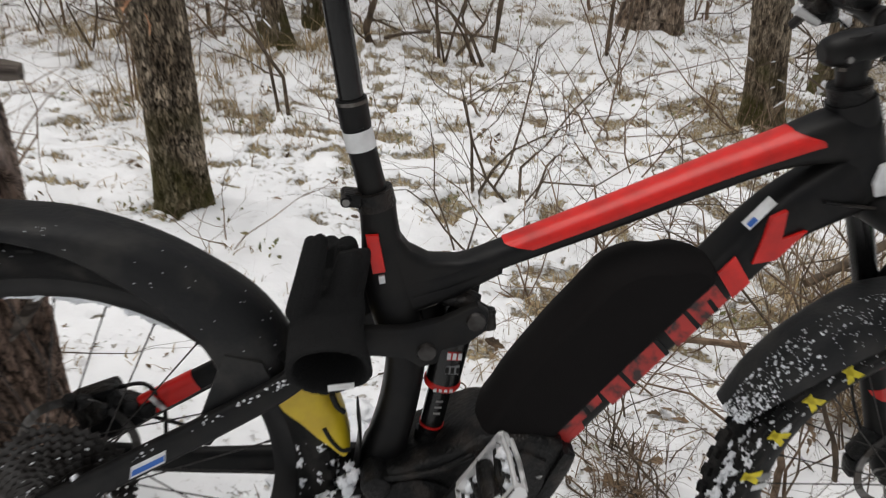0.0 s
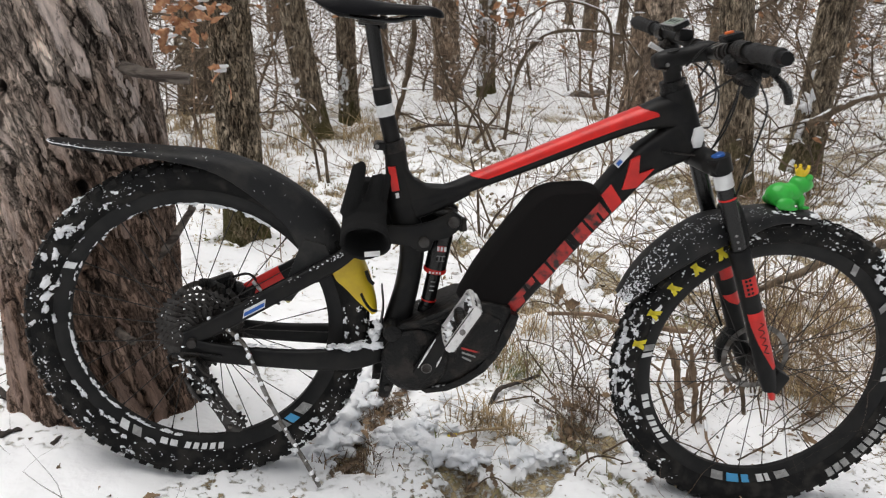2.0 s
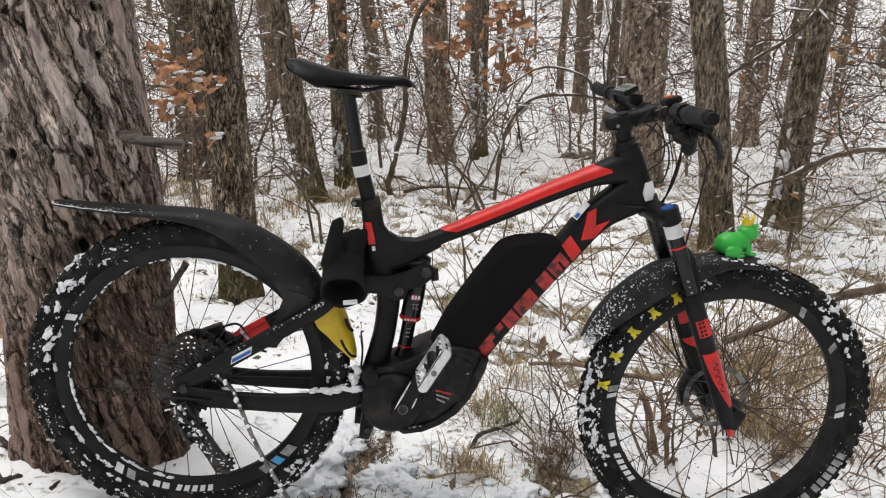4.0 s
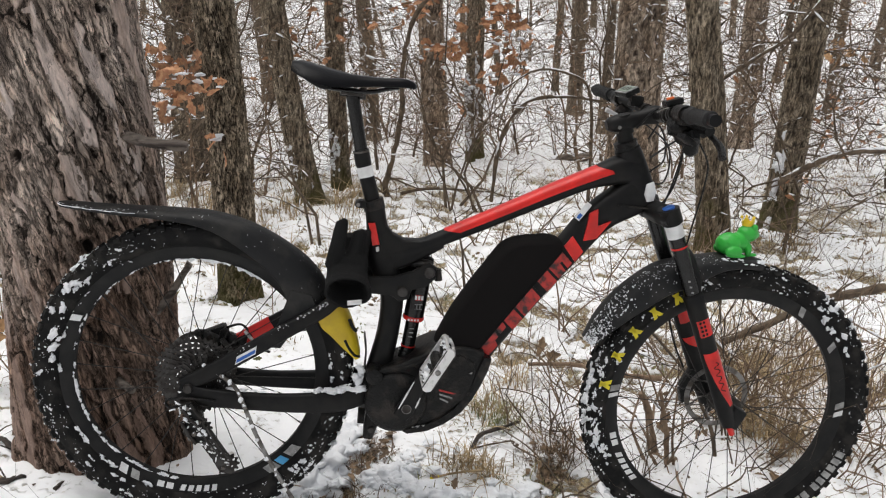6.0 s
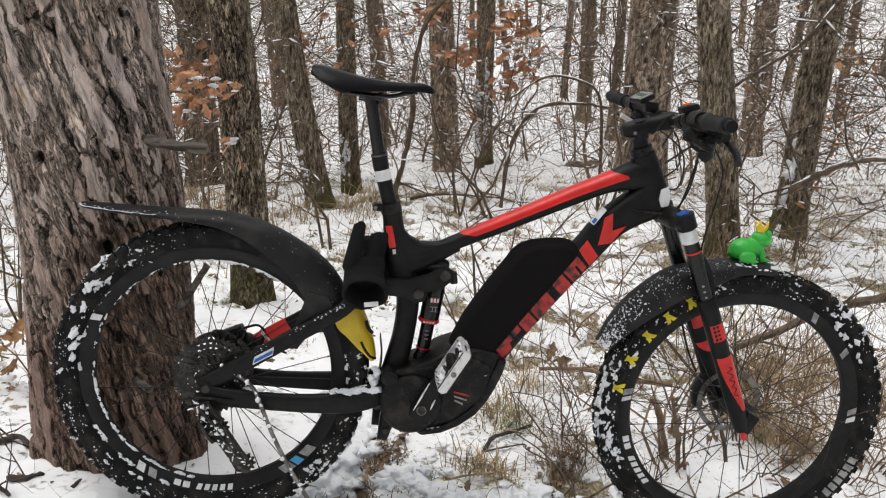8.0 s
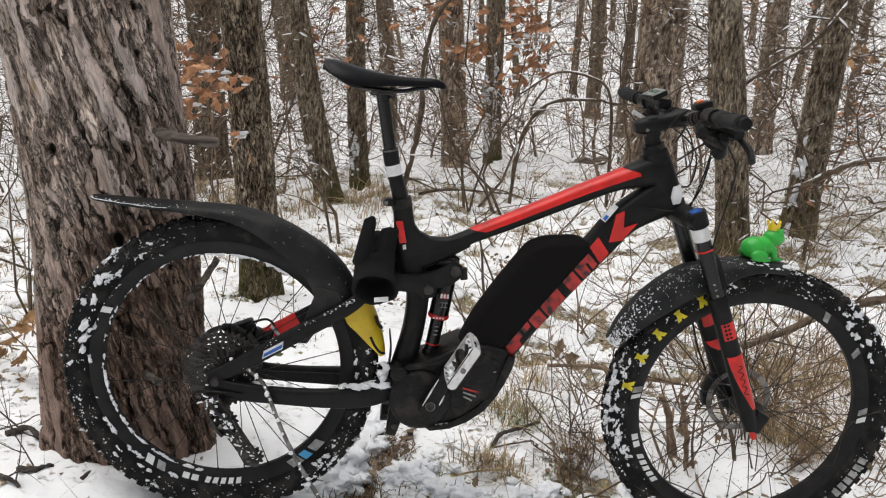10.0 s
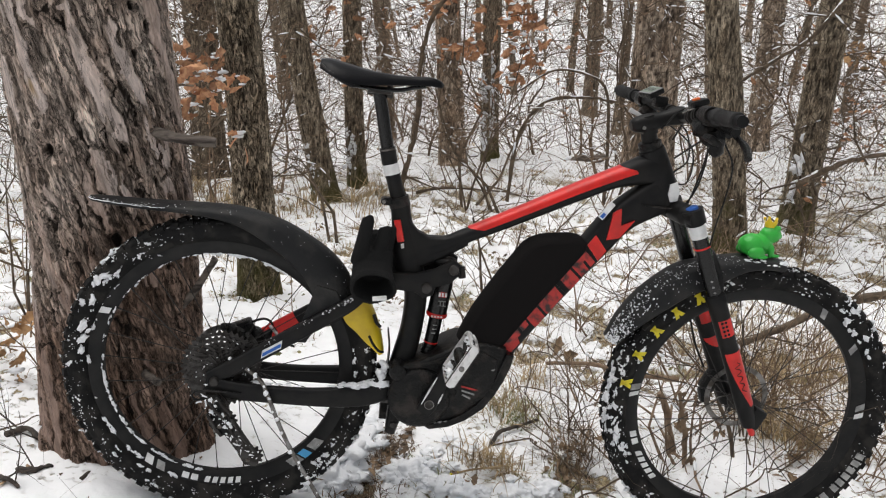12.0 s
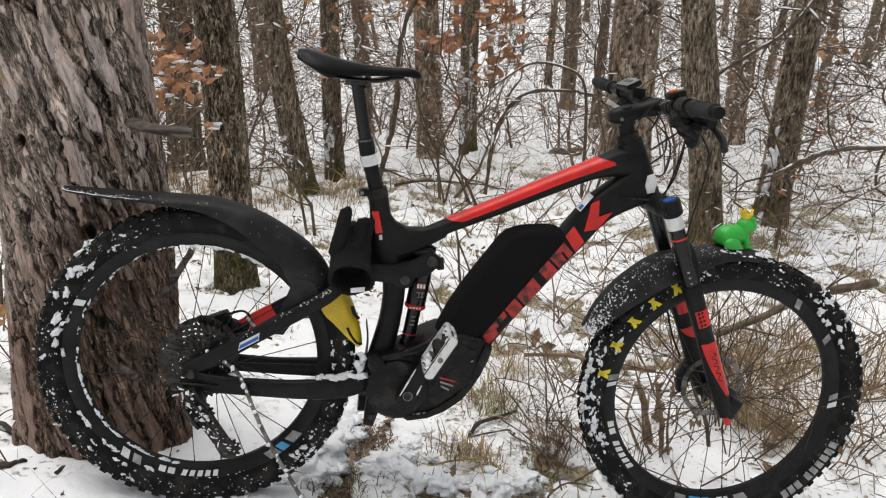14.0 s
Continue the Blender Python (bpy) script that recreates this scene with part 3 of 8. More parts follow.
def plated_trunk(r0, r1, height, lean, zs, nseg, seed):
    """The old pine: long leaning plates parted by fissures, thin flakes at differing levels on them, knots."""
    off = Vector((seed * 7.3, seed * 3.7, seed * 1.9))
    bm = bmesh.new()
    plate_l, flake_l, foot_l, tone_l = [bm.verts.layers.float.new(k) for k in ("plate", "flake", "inner", "tone")]
    rings = []
    for z in zs:
        r = r0 + (r1 - r0) * max(0.0, z) / height + r0 * 0.1 * math.exp(-max(0.0, z) / 0.12)
        ring = []
        for k in range(nseg):
            a = 2 * math.pi * k / nseg
            u = Vector((math.cos(a), math.sin(a), 0))
            lob = 1 + 0.05 * noise.noise(u * 1.4 + off + Vector((0, 0, z * 0.6))) + 0.14 * math.exp(-max(0, z) / 0.16) * noise.noise(u * 2.6 + off)
            p = u * r * lob + Vector((0, 0, z))
            ka, kk = 0.0, 0.0
            for ang, kz, kr in KNOTS:
                d2 = ((a - ang + math.pi) % (2 * math.pi) - math.pi) ** 2 * r * r + (z - kz) ** 2 * 0.6
                d2 *= max(0.3, 1 + 1.3 * noise.noise(p * 48 + off))
                ka = max(ka, math.exp(-d2 / (2 * kr * kr * 1.7)))
                kk = max(kk, math.exp(-d2 / (2 * kr * kr * 0.34)))
            al = a + 0.24 * z / r0
            g = Vector((math.cos(al) * r0, math.sin(al) * r0, z))
            slow = Vector((noise.noise(p * 5 + off), noise.noise(p * 5 - off), noise.noise(p * 3.5 + off * 2)))
            quick = Vector((noise.noise(g * 34 + off), noise.noise(g * 34 - off), noise.noise(g * 20)))
            rag = noise.fractal(Vector((g.x * 70, g.y * 70, g.z * 20)) + off, 0.8, 2.1, 3)
            q = Vector((g.x * 25, g.y * 25, g.z * 3.7)) + off + slow * 0.45 + quick * 0.25
            dist, pts = noise.voronoi(q)
            e = dist[1] - dist[0]
            h = 0.5 + 0.5 * math.sin(pts[0].x * 91.7 + pts[0].y * 47.3 + pts[0].z * 63.1)
            d2, pt2 = noise.voronoi(Vector((g.x * 66, g.y * 66, g.z * 12)) + off + quick * 0.5 + slow)
            h2 = 0.5 + 0.5 * math.sin(pt2[0].x * 51.3 + pt2[0].y * 77.9 + pt2[0].z * 33.7)
            lip = smooth(0.0, 0.16, d2[1] - d2[0])
            fine = noise.noise(Vector((g.x * 170, g.y * 170, g.z * 55)))
            wants = 0.5 if z > 0.5 else 0.72
            top = smooth(0.1, 0.15, e + 0.11 * rag + 0.05 * (h2 - 0.5)) * (1.0 if h > wants else 0.0)
            deep = smooth(0.0, 0.05 + 0.09 * (1 - h), e + 0.06 * rag)
            level = 0.42 + 0.18 * h + 0.3 * h2 * lip + 0.1 * rag
            lift = deep * (level * (1 - top) + (0.84 + 0.08 * rag + 0.1 * h2 * lip) * top) + 0.05 * fine * (1 - 0.7 * top)
            lift = lift * (1 - 0.5 * ka) + 1.25 * ka - 2.6 * kk
            rr = r * lob + 0.016 * (lift - 0.6)
            v = bm.verts.new((lean[0] * z + 0.02 * math.exp(-((z - 0.62) / 0.35) ** 2) + u.x * rr, lean[1] * z + u.y * rr, z))
            # darkening amount: full near the foot, none higher up, border frayed by noise
            v[foot_l] = smooth(0.68, 0.3, z + 0.3 * slow.z + 0.12 * rag)
            v[plate_l] = min(1.0, max(0.0, max(ka, deep) * (0.42 + 0.45 * lip + 0.5 * top))) * (1 - min(1.0, 1.4 * kk))
            v[flake_l] = top * (0.6 + 0.4 * h) * (1 - ka)
            v[tone_l] = 0.55 * h2 + 0.45 * (0.5 + 0.5 * math.sin(h * 37))
            ring.append(v)
        rings.append(ring)
    for a, b in zip(rings, rings[1:]):
        for k in range(nseg):
            bm.faces.new((a[k], a[(k + 1) % nseg], b[(k + 1) % nseg], b[k]))
    bm.faces.new(rings[-1])
    return bm


pine_rng = random.Random(3)
pine = thing("tree", "thick pine trunk with flaking grey-brown bark behind the rear wheel", "tree", pose(-0.32, 0.315, lie(-0.32, 0.315)))
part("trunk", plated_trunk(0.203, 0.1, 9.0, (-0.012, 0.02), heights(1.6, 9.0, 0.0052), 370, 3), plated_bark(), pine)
cb = bmesh.new()
for k in range(10):
    a, h = pine_rng.uniform(0, 6.28), pine_rng.uniform(3.5, 8.8)
    twig(cb, (-0.012 * h, 0.02 * h, h), (math.cos(a), math.sin(a), 0.4), pine_rng.uniform(0.9, 2.0), 0.03, pine_rng, 2, 4, 3)
part("crown", cb, M_TWIG_DARK, pine, "bare winter branches")
rng = random.Random(5)
pz = pine.location


def stub(pts, r0, r1, seed, label=""):
    st = spline(pts, 9)
    bm = sweep(bmesh.new(), st, [r0 + (r1 - r0) * i / (len(st) - 1) for i in range(len(st))], 16)
    for v in bm.verts:
        q = Vector((v.co.x * 16, v.co.y * 110, v.co.z * 110 + seed))
        v.co += Vector((0.004 * noise.noise(q * 3), noise.noise(q), noise.noise(q + Vector((5, 5, 5))))) * r0 * 0.42
    part("branch_stub", bm, M_STUB, pine, label)


px0, py0, pz0 = pine.location
stub([(0.1, -0.06, 0.848 - pz0), (0.165, -0.085, 0.841 - pz0), (0.21, -0.1, 0.834 - pz0), (0.26, -0.11, 0.828 - pz0), (0.304, -0.11, 0.823 - pz0)], 0.0135, 0.0105, 1, "broken dead branch stub")
stub([(0.08, -0.06, 0.265 - pz0), (0.11, -0.165, 0.268 - pz0), (0.135, -0.195, 0.268 - pz0), (0.155, -0.215, 0.266 - pz0)], 0.011, 0.008, 4, "short broken stub")
stub([(0.1, -0.1, 0.33), (0.2, -0.06, 0.42), (0.27, -0.04, 0.52)], 0.011, 0.008, 7, "slanting dead branch stub")
# trees of the wood: kind, x, y, radius, lean along x and y
for i, (kind, x, y, r, lx, ly) in enumerate([
        ("oak", -0.185, 1.75, 0.086, -0.03, 0.0), ("pine", 2.70, 5.45, 0.215, -0.005, 0.0), ("pine", 1.09, 7.10, 0.14, -0.055, 0.0),
        ("oak", -0.1, 4.72, 0.10, -0.15, 0.0), ("oak", 0.12, 5.45, 0.085, -0.03, 0.0), ("grey", -1.24, 5.9, 0.15, -0.02, 0.0),
        ("grey", 0.39, 9.3, 0.105, -0.06, 0.0), ("oak", 2.52, 3.1, 0.1, -0.15, 0.02), ("pine", 5.08, 8.5, 0.14, 0.0, 0.0),
        ("oak", 3.15, 3.55, 0.108, 0.05, 0.0), ("oak", 1.62, 7.9, 0.075, -0.02, 0.0), ("oak", 1.5, 7.6, 0.05, -0.03, 0.0),
        ("grey", 3.58, 11.3, 0.12, -0.02, 0.0)]):
    tree(kind, x, y, r, (lx, ly), 20 + i, 8.0, y < 2.5)
placed = [(-0.19, 1.8), (2.7, 5.45), (1.09, 7.1), (5.08, 8.5), (3.58, 11.3), (0.39, 9.3), (-1.24, 5.9)]
n_far = 0
while n_far < 52:
    y = rng.uniform(9.5, 46)
    x = rng.uniform(-0.62, 0.75) * y + 0.6
    if min((x - a) ** 2 + (y - b) ** 2 for a, b in placed) < 1.1:
        continue
    placed.append((x, y))
    tree("grey" if rng.random() < 0.75 else "pine", x, y, rng.uniform(0.02, 0.05) if n_far % 2 else rng.uniform(0.05, 0.12), (rng.gauss(-0.01, 0.14 if n_far % 2 else 0.06), 0), 100 + n_far, rng.uniform(7, 12), group="far trees of the wood")
    n_far += 1

# ---- the bike ----
nose, lean = radians(5.46), radians(4.0)
BIKE = Matrix.Translation((0, 0.025, 0.36)) @ Matrix.Rotation(nose, 4, "Y") @ Matrix.Rotation(-lean, 4, "X")
bike = thing("mountain_bike", "black and red electric full-suspension mountain bike with snow on its tyres", "bicycle", BIKE)
RW, FW = (0.006, -0.011), (1.244, -0.013)
RR, RF = 0.349, 0.351

frame_bm = bmesh.new()
TOP = [(0.405, 0.285, 0.02, 0.028), (0.47, 0.3105, 0.021, 0.0185), (0.526, 0.34, 0.0215, 0.0165), (0.61, 0.3825, 0.022, 0.0178), (0.701, 0.4298, 0.0235, 0.019), (0.761, 0.461, 0.0245, 0.02), (0.84, 0.5, 0.027, 0.022), (0.905, 0.525, 0.03, 0.034), (0.945, 0.527, 0.03, 0.04)]
loft(frame_bm, TOP)
loft(frame_bm, [(0.37, 0.40, 0.02, 0.0215), (0.378, 0.36, 0.021, 0.023), (0.392, 0.3, 0.023, 0.03), (0.408, 0.25, 0.025, 0.03), (0.425, 0.2, 0.027, 0.026), (0.424, 0.12, 0.03, 0.025), (0.412, 0.04, 0.035, 0.027), (0.405, -0.0, 0.035, 0.03)])
plate(frame_bm, [(0.37, 0.385), (0.388, 0.383), (0.399, 0.36), (0.415, 0.342), (0.44, 0.331), (0.475, 0.332), (0.53, 0.352), (0.53, 0.32), (0.47, 0.28), (0.41, 0.25), (0.39, 0.28)], -0.0195, 0.0195, 0.011, 3)
loft(frame_bm, [(0.948, 0.475, 0.03, 0.044), (0.87, 0.418, 0.034, 0.035), (0.815, 0.345, 0.036, 0.031), (0.742, 0.242, 0.037, 0.0275), (0.663, 0.124, 0.038, 0.024), (0.62, 0.055, 0.04, 0.026)], power=3.2)
loft(frame_bm, [(0.912, 0.572, 0.027, 0.028), (0.926, 0.545, 0.028, 0.03), (0.95, 0.49, 0.03, 0.034), (0.964, 0.455, 0.03, 0.031)])
fr = part("frame", frame_bm, M_FRAME, bike, "matte black hydroformed frame")
bm = loft(bmesh.new(), [(0.534, 0.3442, 0.0215, 0.0165), (0.61, 0.3825, 0.022, 0.0178), (0.701, 0.4298, 0.0235, 0.019), (0.761, 0.461, 0.0245, 0.02), (0.84, 0.5, 0.027, 0.022), (0.857, 0.507, 0.0278, 0.0245)], 0, 180, 24, grow=0.0014, steps=10)
for v in bm.verts:
    low = min(1.0, max(0.0, 1.0 - (v.co.z - (0.34 + (v.co.x - 0.526) * 0.53)) / 0.019))
    front, rear_end = smooth(0.79, 0.857, v.co.x), max(0.0, 1.0 - max(0.0, v.co.x - 0.534) / 0.12)
    v.co += Vector((0.93, 0, 0.4)) * (0.028 * low * front) + Vector((0, math.copysign(0.0025 * low * front, v.co.y), 0)) + Vector((0.88, 0, 0.466)) * (0.03 * low * rear_end)
part("top_tube_stripe", bm, M_RED, fr, "glossy red stripe")
part("seat_tube_stripe", plate(bmesh.new(), [(0.359, 0.364), (0.374, 0.366), (0.387, 0.319), (0.372, 0.315)], -0.027, -0.02, 0.002), M_RED, fr, "red flash")
part("seat_tube_flash", plate(bmesh.new(), [(0.379, 0.312), (0.386, 0.314), (0.388, 0.304), (0.381, 0.302)], -0.0265, -0.02, 0.001), M_WHITE, fr)


def strip(u, v):
    """A place on the down tube's near flank: u along it from the motor up, v across it."""
    a, b = np.array((0.650, 0.088)), np.array((0.888, 0.448))
    d = (b - a) / np.linalg.norm(b - a)
    v = v - 0.005
    return a[0] + d[0] * u + d[1] * v, a[1] + d[1] * u - d[0] * v


def flash(u0, u1, v0, v1, material=None, skew=0.0, name="red_block"):
    bm = plate(bmesh.new(), [strip(u0, v0), strip(u1, v0), strip(u1 + skew, v1), strip(u0 + skew, v1)], -0.0372 if u0 < 0.3 else -0.0365, -0.0402 if u0 < 0.3 else -0.0385)
    part(name, bm, material or M_RED_DIRTY, fr, smooth=False)


for u0, u1, v0, v1, sk in [(-0.022, 0.079, -0.017, -0.003, -0.004), (0.0, 0.036, -0.0025, 0.009, -0.006), (0.084, 0.184, -0.017, 0.013, -0.005), (0.2, 0.285, -0.018, 0.017, -0.006)]:
    flash(u0, u1, v0, v1, M_RED_DIRTY, sk)
for u0, v0, v1 in [(0.052, -0.018, -0.002), (0.118, -0.018, 0.014), (0.18, -0.018, 0.014), (0.232, -0.019, 0.018), (0.262, -0.004, 0.018)]:
    part("worn_gap", plate(bmesh.new(), [strip(u0, v0), strip(u0 + 0.006, v0), strip(u0 + 0.002, v1), strip(u0 - 0.005, v1)], -0.038, -0.0405), M_FRAME, fr, smooth=False)
flash(0.297, 0.326, -0.022, 0.02, M_RED, -0.012)
part("red_chevron", plate(bmesh.new(), [strip(0.332, 0.004), strip(0.388, -0.024), strip(0.406, -0.016), strip(0.377, 0.008), strip(0.404, 0.025), strip(0.354, 0.024)], -0.031, -0.0384), M_RED, fr, smooth=False)
part("maker_label", plate(bmesh.new(), [strip(0.36, -0.044), strip(0.404, -0.044), strip(0.404, -0.032), strip(0.36, -0.032)], -0.028, -0.0345), M_WHITE, fr, "small white label", smooth=False)
part("label_mark", plate(bmesh.new(), [strip(0.363, -0.042), strip(0.375, -0.042), strip(0.375, -0.034), strip(0.363, -0.034)], -0.034, -0.0352), M_BLUE, fr, smooth=False)
part("reflector", plate(bmesh.new(), [(0.958, 0.502), (0.973, 0.509), (0.981, 0.489), (0.979, 0.467), (0.964, 0.463), (0.956, 0.479)], -0.036, -0.026, 0.003), M_WHITE, fr, "white sticker on the head tube")
bm = sweep(bmesh.new(), [(0.905, 0.0, 0.588), (0.912, 0.0, 0.57)], 0.026, 20)
part("headset_cap", bm, M_PLASTIC, fr)

# battery in its neoprene sleeve
BAT = [(0.54, 0.088), (0.53, 0.094), (0.529, 0.106), (0.537, 0.131), (0.557, 0.178), (0.595, 0.246), (0.63, 0.301), (0.645, 0.325), (0.656, 0.339), (0.672, 0.35), (0.696, 0.359), (0.73, 0.365), (0.758, 0.368), (0.777, 0.365), (0.79, 0.357), (0.795, 0.346), (0.792, 0.334), (0.775, 0.306), (0.75, 0.268), (0.695, 0.187), (0.645, 0.11), (0.628, 0.088), (0.59, 0.08)]


def pillow(outline, rows):
    """A padded shape over an outline in the bike's plane: rows of (y, how far the rim draws in)."""
    bm = bmesh.new()
    pts = [Vector(q[:2]) for q in spline(list(outline) + [outline[0]], 3)[:-1]]
    n = len(pts)
    low, high = Vector((0.585, 0.125)), Vector((0.735, 0.325))
    axis_v = high - low
    inward = []
    for p in pts:
        k = min(1.0, max(0.0, (p - low).dot(axis_v) / axis_v.dot(axis_v)))
        inward.append((low + axis_v * k - p).normalized())
    rings = [[bm.verts.new((p.x + w.x * off, y, p.y + w.y * off)) for p, w in zip(pts, inward)] for y, off in rows]
    for a, b in zip(rings, rings[1:]):
        for k in range(n):
            bm.faces.new((a[k], a[(k + 1) % n], b[(k + 1) % n], b[k]))
    bm.faces.new(rings[0])
    bm.faces.new(rings[-1][::-1])
    return bm


sleeve = part("battery_sleeve", pillow(BAT, [(-0.05, 0.016), (-0.048, 0.0105), (-0.043, 0.0065), (-0.032, 0.003), (-0.016, 0.0008), (0.0, 0.0), (0.016, 0.0035), (0.03, 0.009), (0.04, 0.013), (0.046, 0.016)]), M_NEOPRENE, bike, "black neoprene sleeve over the battery")
for f in sleeve.data.polygons:
    f.use_smooth = len(f.vertices) < 20

# motor
MOT = [(0.383, -0.008), (0.388, 0.02), (0.402, 0.042), (0.441, 0.052), (0.47, 0.066), (0.5, 0.085), (0.53, 0.104), (0.595, 0.108), (0.638, 0.1), (0.646, 0.078), (0.638, 0.05), (0.626, 0.015), (0.612, -0.015), (0.59, -0.045), (0.558, -0.07), (0.525, -0.088), (0.483, -0.098), (0.45, -0.096), (0.42, -0.08), (0.398, -0.055), (0.386, -0.03)]
bm = plate(bmesh.new(), MOT, -0.062, 0.062, 0.014, 3)
motor = part("motor", bm, M_PLASTIC, bike, "muddy black motor housing")
bm = revolve(bmesh.new(), [(0.0, -0.078), (0.045, -0.078), (0.062, -0.074), (0.07, -0.066), (0.07, -0.055)], (0.452, -0.03), 40)
part("chain_cover", bm, M_PLASTIC, motor, "round plastic chainring cover")
bm = plate(bmesh.new(), [(0.535, -0.02), (0.585, -0.03), (0.613, -0.005), (0.622, 0.04), (0.618, 0.075), (0.585, 0.09), (0.545, 0.075), (0.528, 0.03)], -0.066, -0.06, 0.004)
part("side_panel", bm, M_PLASTIC, motor)
bm = plate(bmesh.new(), [(0.656, 0.086), (0.652, 0.06), (0.638, 0.02), (0.623, -0.012), (0.601, -0.046), (0.564, -0.077), (0.527, -0.096), (0.483, -0.105), (0.47, -0.098), (0.483, -0.092), (0.52, -0.082), (0.552, -0.064), (0.583, -0.038), (0.604, -0.008), (0.618, 0.024), (0.628, 0.06), (0.639, 0.09)], -0.067, 0.067, 0.004)
part("skid_plate", bm, M_PLASTIC, motor, "scuffed black skid plate")
for x, z, w in [(0.505, -0.085, 0.006), (0.518, -0.082, 0.004), (0.495, -0.087, 0.003), (0.612, 0.05, 0.004)]:
    part("scuff", plate(bmesh.new(), [(x - w, z), (x, z + w * 0.5), (x + w, z + w * 0.7), (x + w * 0.3, z - w * 0.3)], -0.0688, -0.0665), M_GREY, motor, smooth=False)
bm = sweep(bmesh.new(), spline([(0.4, -0.066, 0.04), (0.44, -0.068, 0.048), (0.48, -0.068, 0.06), (0.52, -0.066, 0.085)], 5), 0.004, 8)
part("cable_cover", bm, M_PLASTIC, motor)
part("pivot_cover", revolve(bmesh.new(), [(0.0, -0.075), (0.012, -0.075), (0.018, -0.072), (0.0205, -0.064), (0.0205, -0.03)], (0.4, 0.028), 24), M_PLASTIC, motor)
for k in range(3):
    part("print_bar", plate(bmesh.new(), [(0.545 + 0.002 * k, 0.008 - 0.01 * k), (0.585 - 0.008 * k, 0.0 - 0.01 * k), (0.585 - 0.008 * k, -0.004 - 0.01 * k), (0.545 + 0.002 * k, 0.004 - 0.01 * k)], -0.0672, -0.0655), [M_RED_DIRTY, M_GREY, M_GREY][k], motor, smooth=False)
for x, z in [(0.397, 0.018), (0.424, -0.06), (0.49, 0.06), (0.565, 0.095), (0.615, 0.0)]:
    part("bolt", revolve(bmesh.new(), [(0.0, -0.067), (0.005, -0.067), (0.006, -0.06)], (x, z), 12), M_DARKSTEEL, motor)
bm = bmesh.new()
loft(bm, [(0.408, -0.08, 0.012, 0.02), (0.402, -0.12, 0.012, 0.016), (0.398, -0.15, 0.01, 0.012)])
br = part("stand_bracket", bm, M_PLASTIC, bike)
part("bolt", revolve(bmesh.new(), [(0.0, -0.016), (0.007, -0.016), (0.008, -0.01)], (0.404, -0.125), 12), M_DARKSTEEL, br)

# crank and pedal
crank = part("crank", loft(bmesh.new(), [(0.462, -0.052, 0.008, 0.017), (0.474, -0.03, 0.009, 0.0195), (0.5, 0.03, 0.008, 0.015), (0.525, 0.085, 0.008, 0.014), (0.53, 0.097, 0.007, 0.011)], y=-0.09, power=3), M_FRAME, bike, "black crank arm with worn edges")
part("crank_bolt", revolve(bmesh.new(), [(0.0, -0.1015), (0.0035, -0.1015), (0.0035, -0.1), (0.009, -0.1), (0.0095, -0.096)], (0.474, -0.03), 18), M_DARKSTEEL, crank)
for x0, z0, x1, z1 in [(0.4565, -0.03, 0.4855, 0.036), (0.4935, -0.026, 0.502, -0.002)]:
    part("worn_edge", loft(bmesh.new(), [(x0, z0, 0.0006, 0.001), ((x0 + x1) / 2, (z0 + z1) / 2, 0.0006, 0.0022), (x1, z1, 0.0006, 0.001)], y=-0.0985), M_PEDAL, crank, "bare worn metal edge")
part("bolt_ring", revolve(bmesh.new(), [(0.0095, -0.099), (0.0095, -0.1005), (0.0108, -0.1005), (0.0112, -0.098)], (0.474, -0.03), 24), M_STEEL, crank)
crank2 = part("crank", loft(bmesh.new(), [(0.486, -0.01, 0.008, 0.017), (0.474, -0.03, 0.009, 0.018), (0.45, -0.09, 0.008, 0.013), (0.42, -0.157, 0.008, 0.012)], y=0.09, power=3), M_FRAME, bike)
pa, pn, pc = Vector((0.46, 0, 0.888)), Vector((-0.888, 0, 0.46)), Vector((0.524, -0.15, 0.104))


def on_pedal(a, y, n=0.0):
    return pc + pa * a + Vector((0, y, 0)) + pn * n


def pedal_plate(bm, y0, y1, half, thick, n0=0.0):
    """An end plate with clipped corners."""
    out = [(-half, -thick * 0.2), (-half * 0.86, -thick), (half * 0.86, -thick), (half, -thick * 0.2), (half, thick * 0.6), (half * 0.9, thick), (-half * 0.9, thick), (-half, thick * 0.6)]
    A, B = [[bm.verts.new(on_pedal(a, y, n + n0)) for a, n in out] for y in (y0, y1)]
    bm.faces.new(A)
    bm.faces.new(B[::-1])
    for k in range(8):
        bm.faces.new((A[k], B[k], B[(k + 1) % 8], A[(k + 1) % 8]))
    return bm


pedal = part("pedal", pedal_plate(bmesh.new(), -0.052, -0.044, 0.052, 0.0105), M_PEDAL, crank, "snow-packed silver platform pedal")
part("end_plate", pedal_plate(bmesh.new(), 0.04, 0.048, 0.05, 0.0105), M_PEDAL, pedal)
for a in (-0.047, 0.047):
    for n in (-0.007, 0.007):
        part("cage_bar", sweep(bmesh.new(), [on_pedal(a, -0.046, n), on_pedal(a * 1.06, 0.0, n), on_pedal(a, 0.042, n)], 0.0034, 8), M_PEDAL, pedal)
for n in (-0.0105, 0.0105):
    part("edge_rim", sweep(bmesh.new(), [on_pedal(-0.047, -0.0525, n), on_pedal(0.047, -0.0525, n)], 0.0012, 6), M_DARKSTEEL, pedal)
part("body", sweep(bmesh.new(), [on_pedal(0, -0.046), on_pedal(0, -0.02), on_pedal(0, 0.02), on_pedal(0, 0.06)], [0.0105, 0.013, 0.013, 0.009], 12), M_PLASTIC, pedal)
bm = bmesh.new()
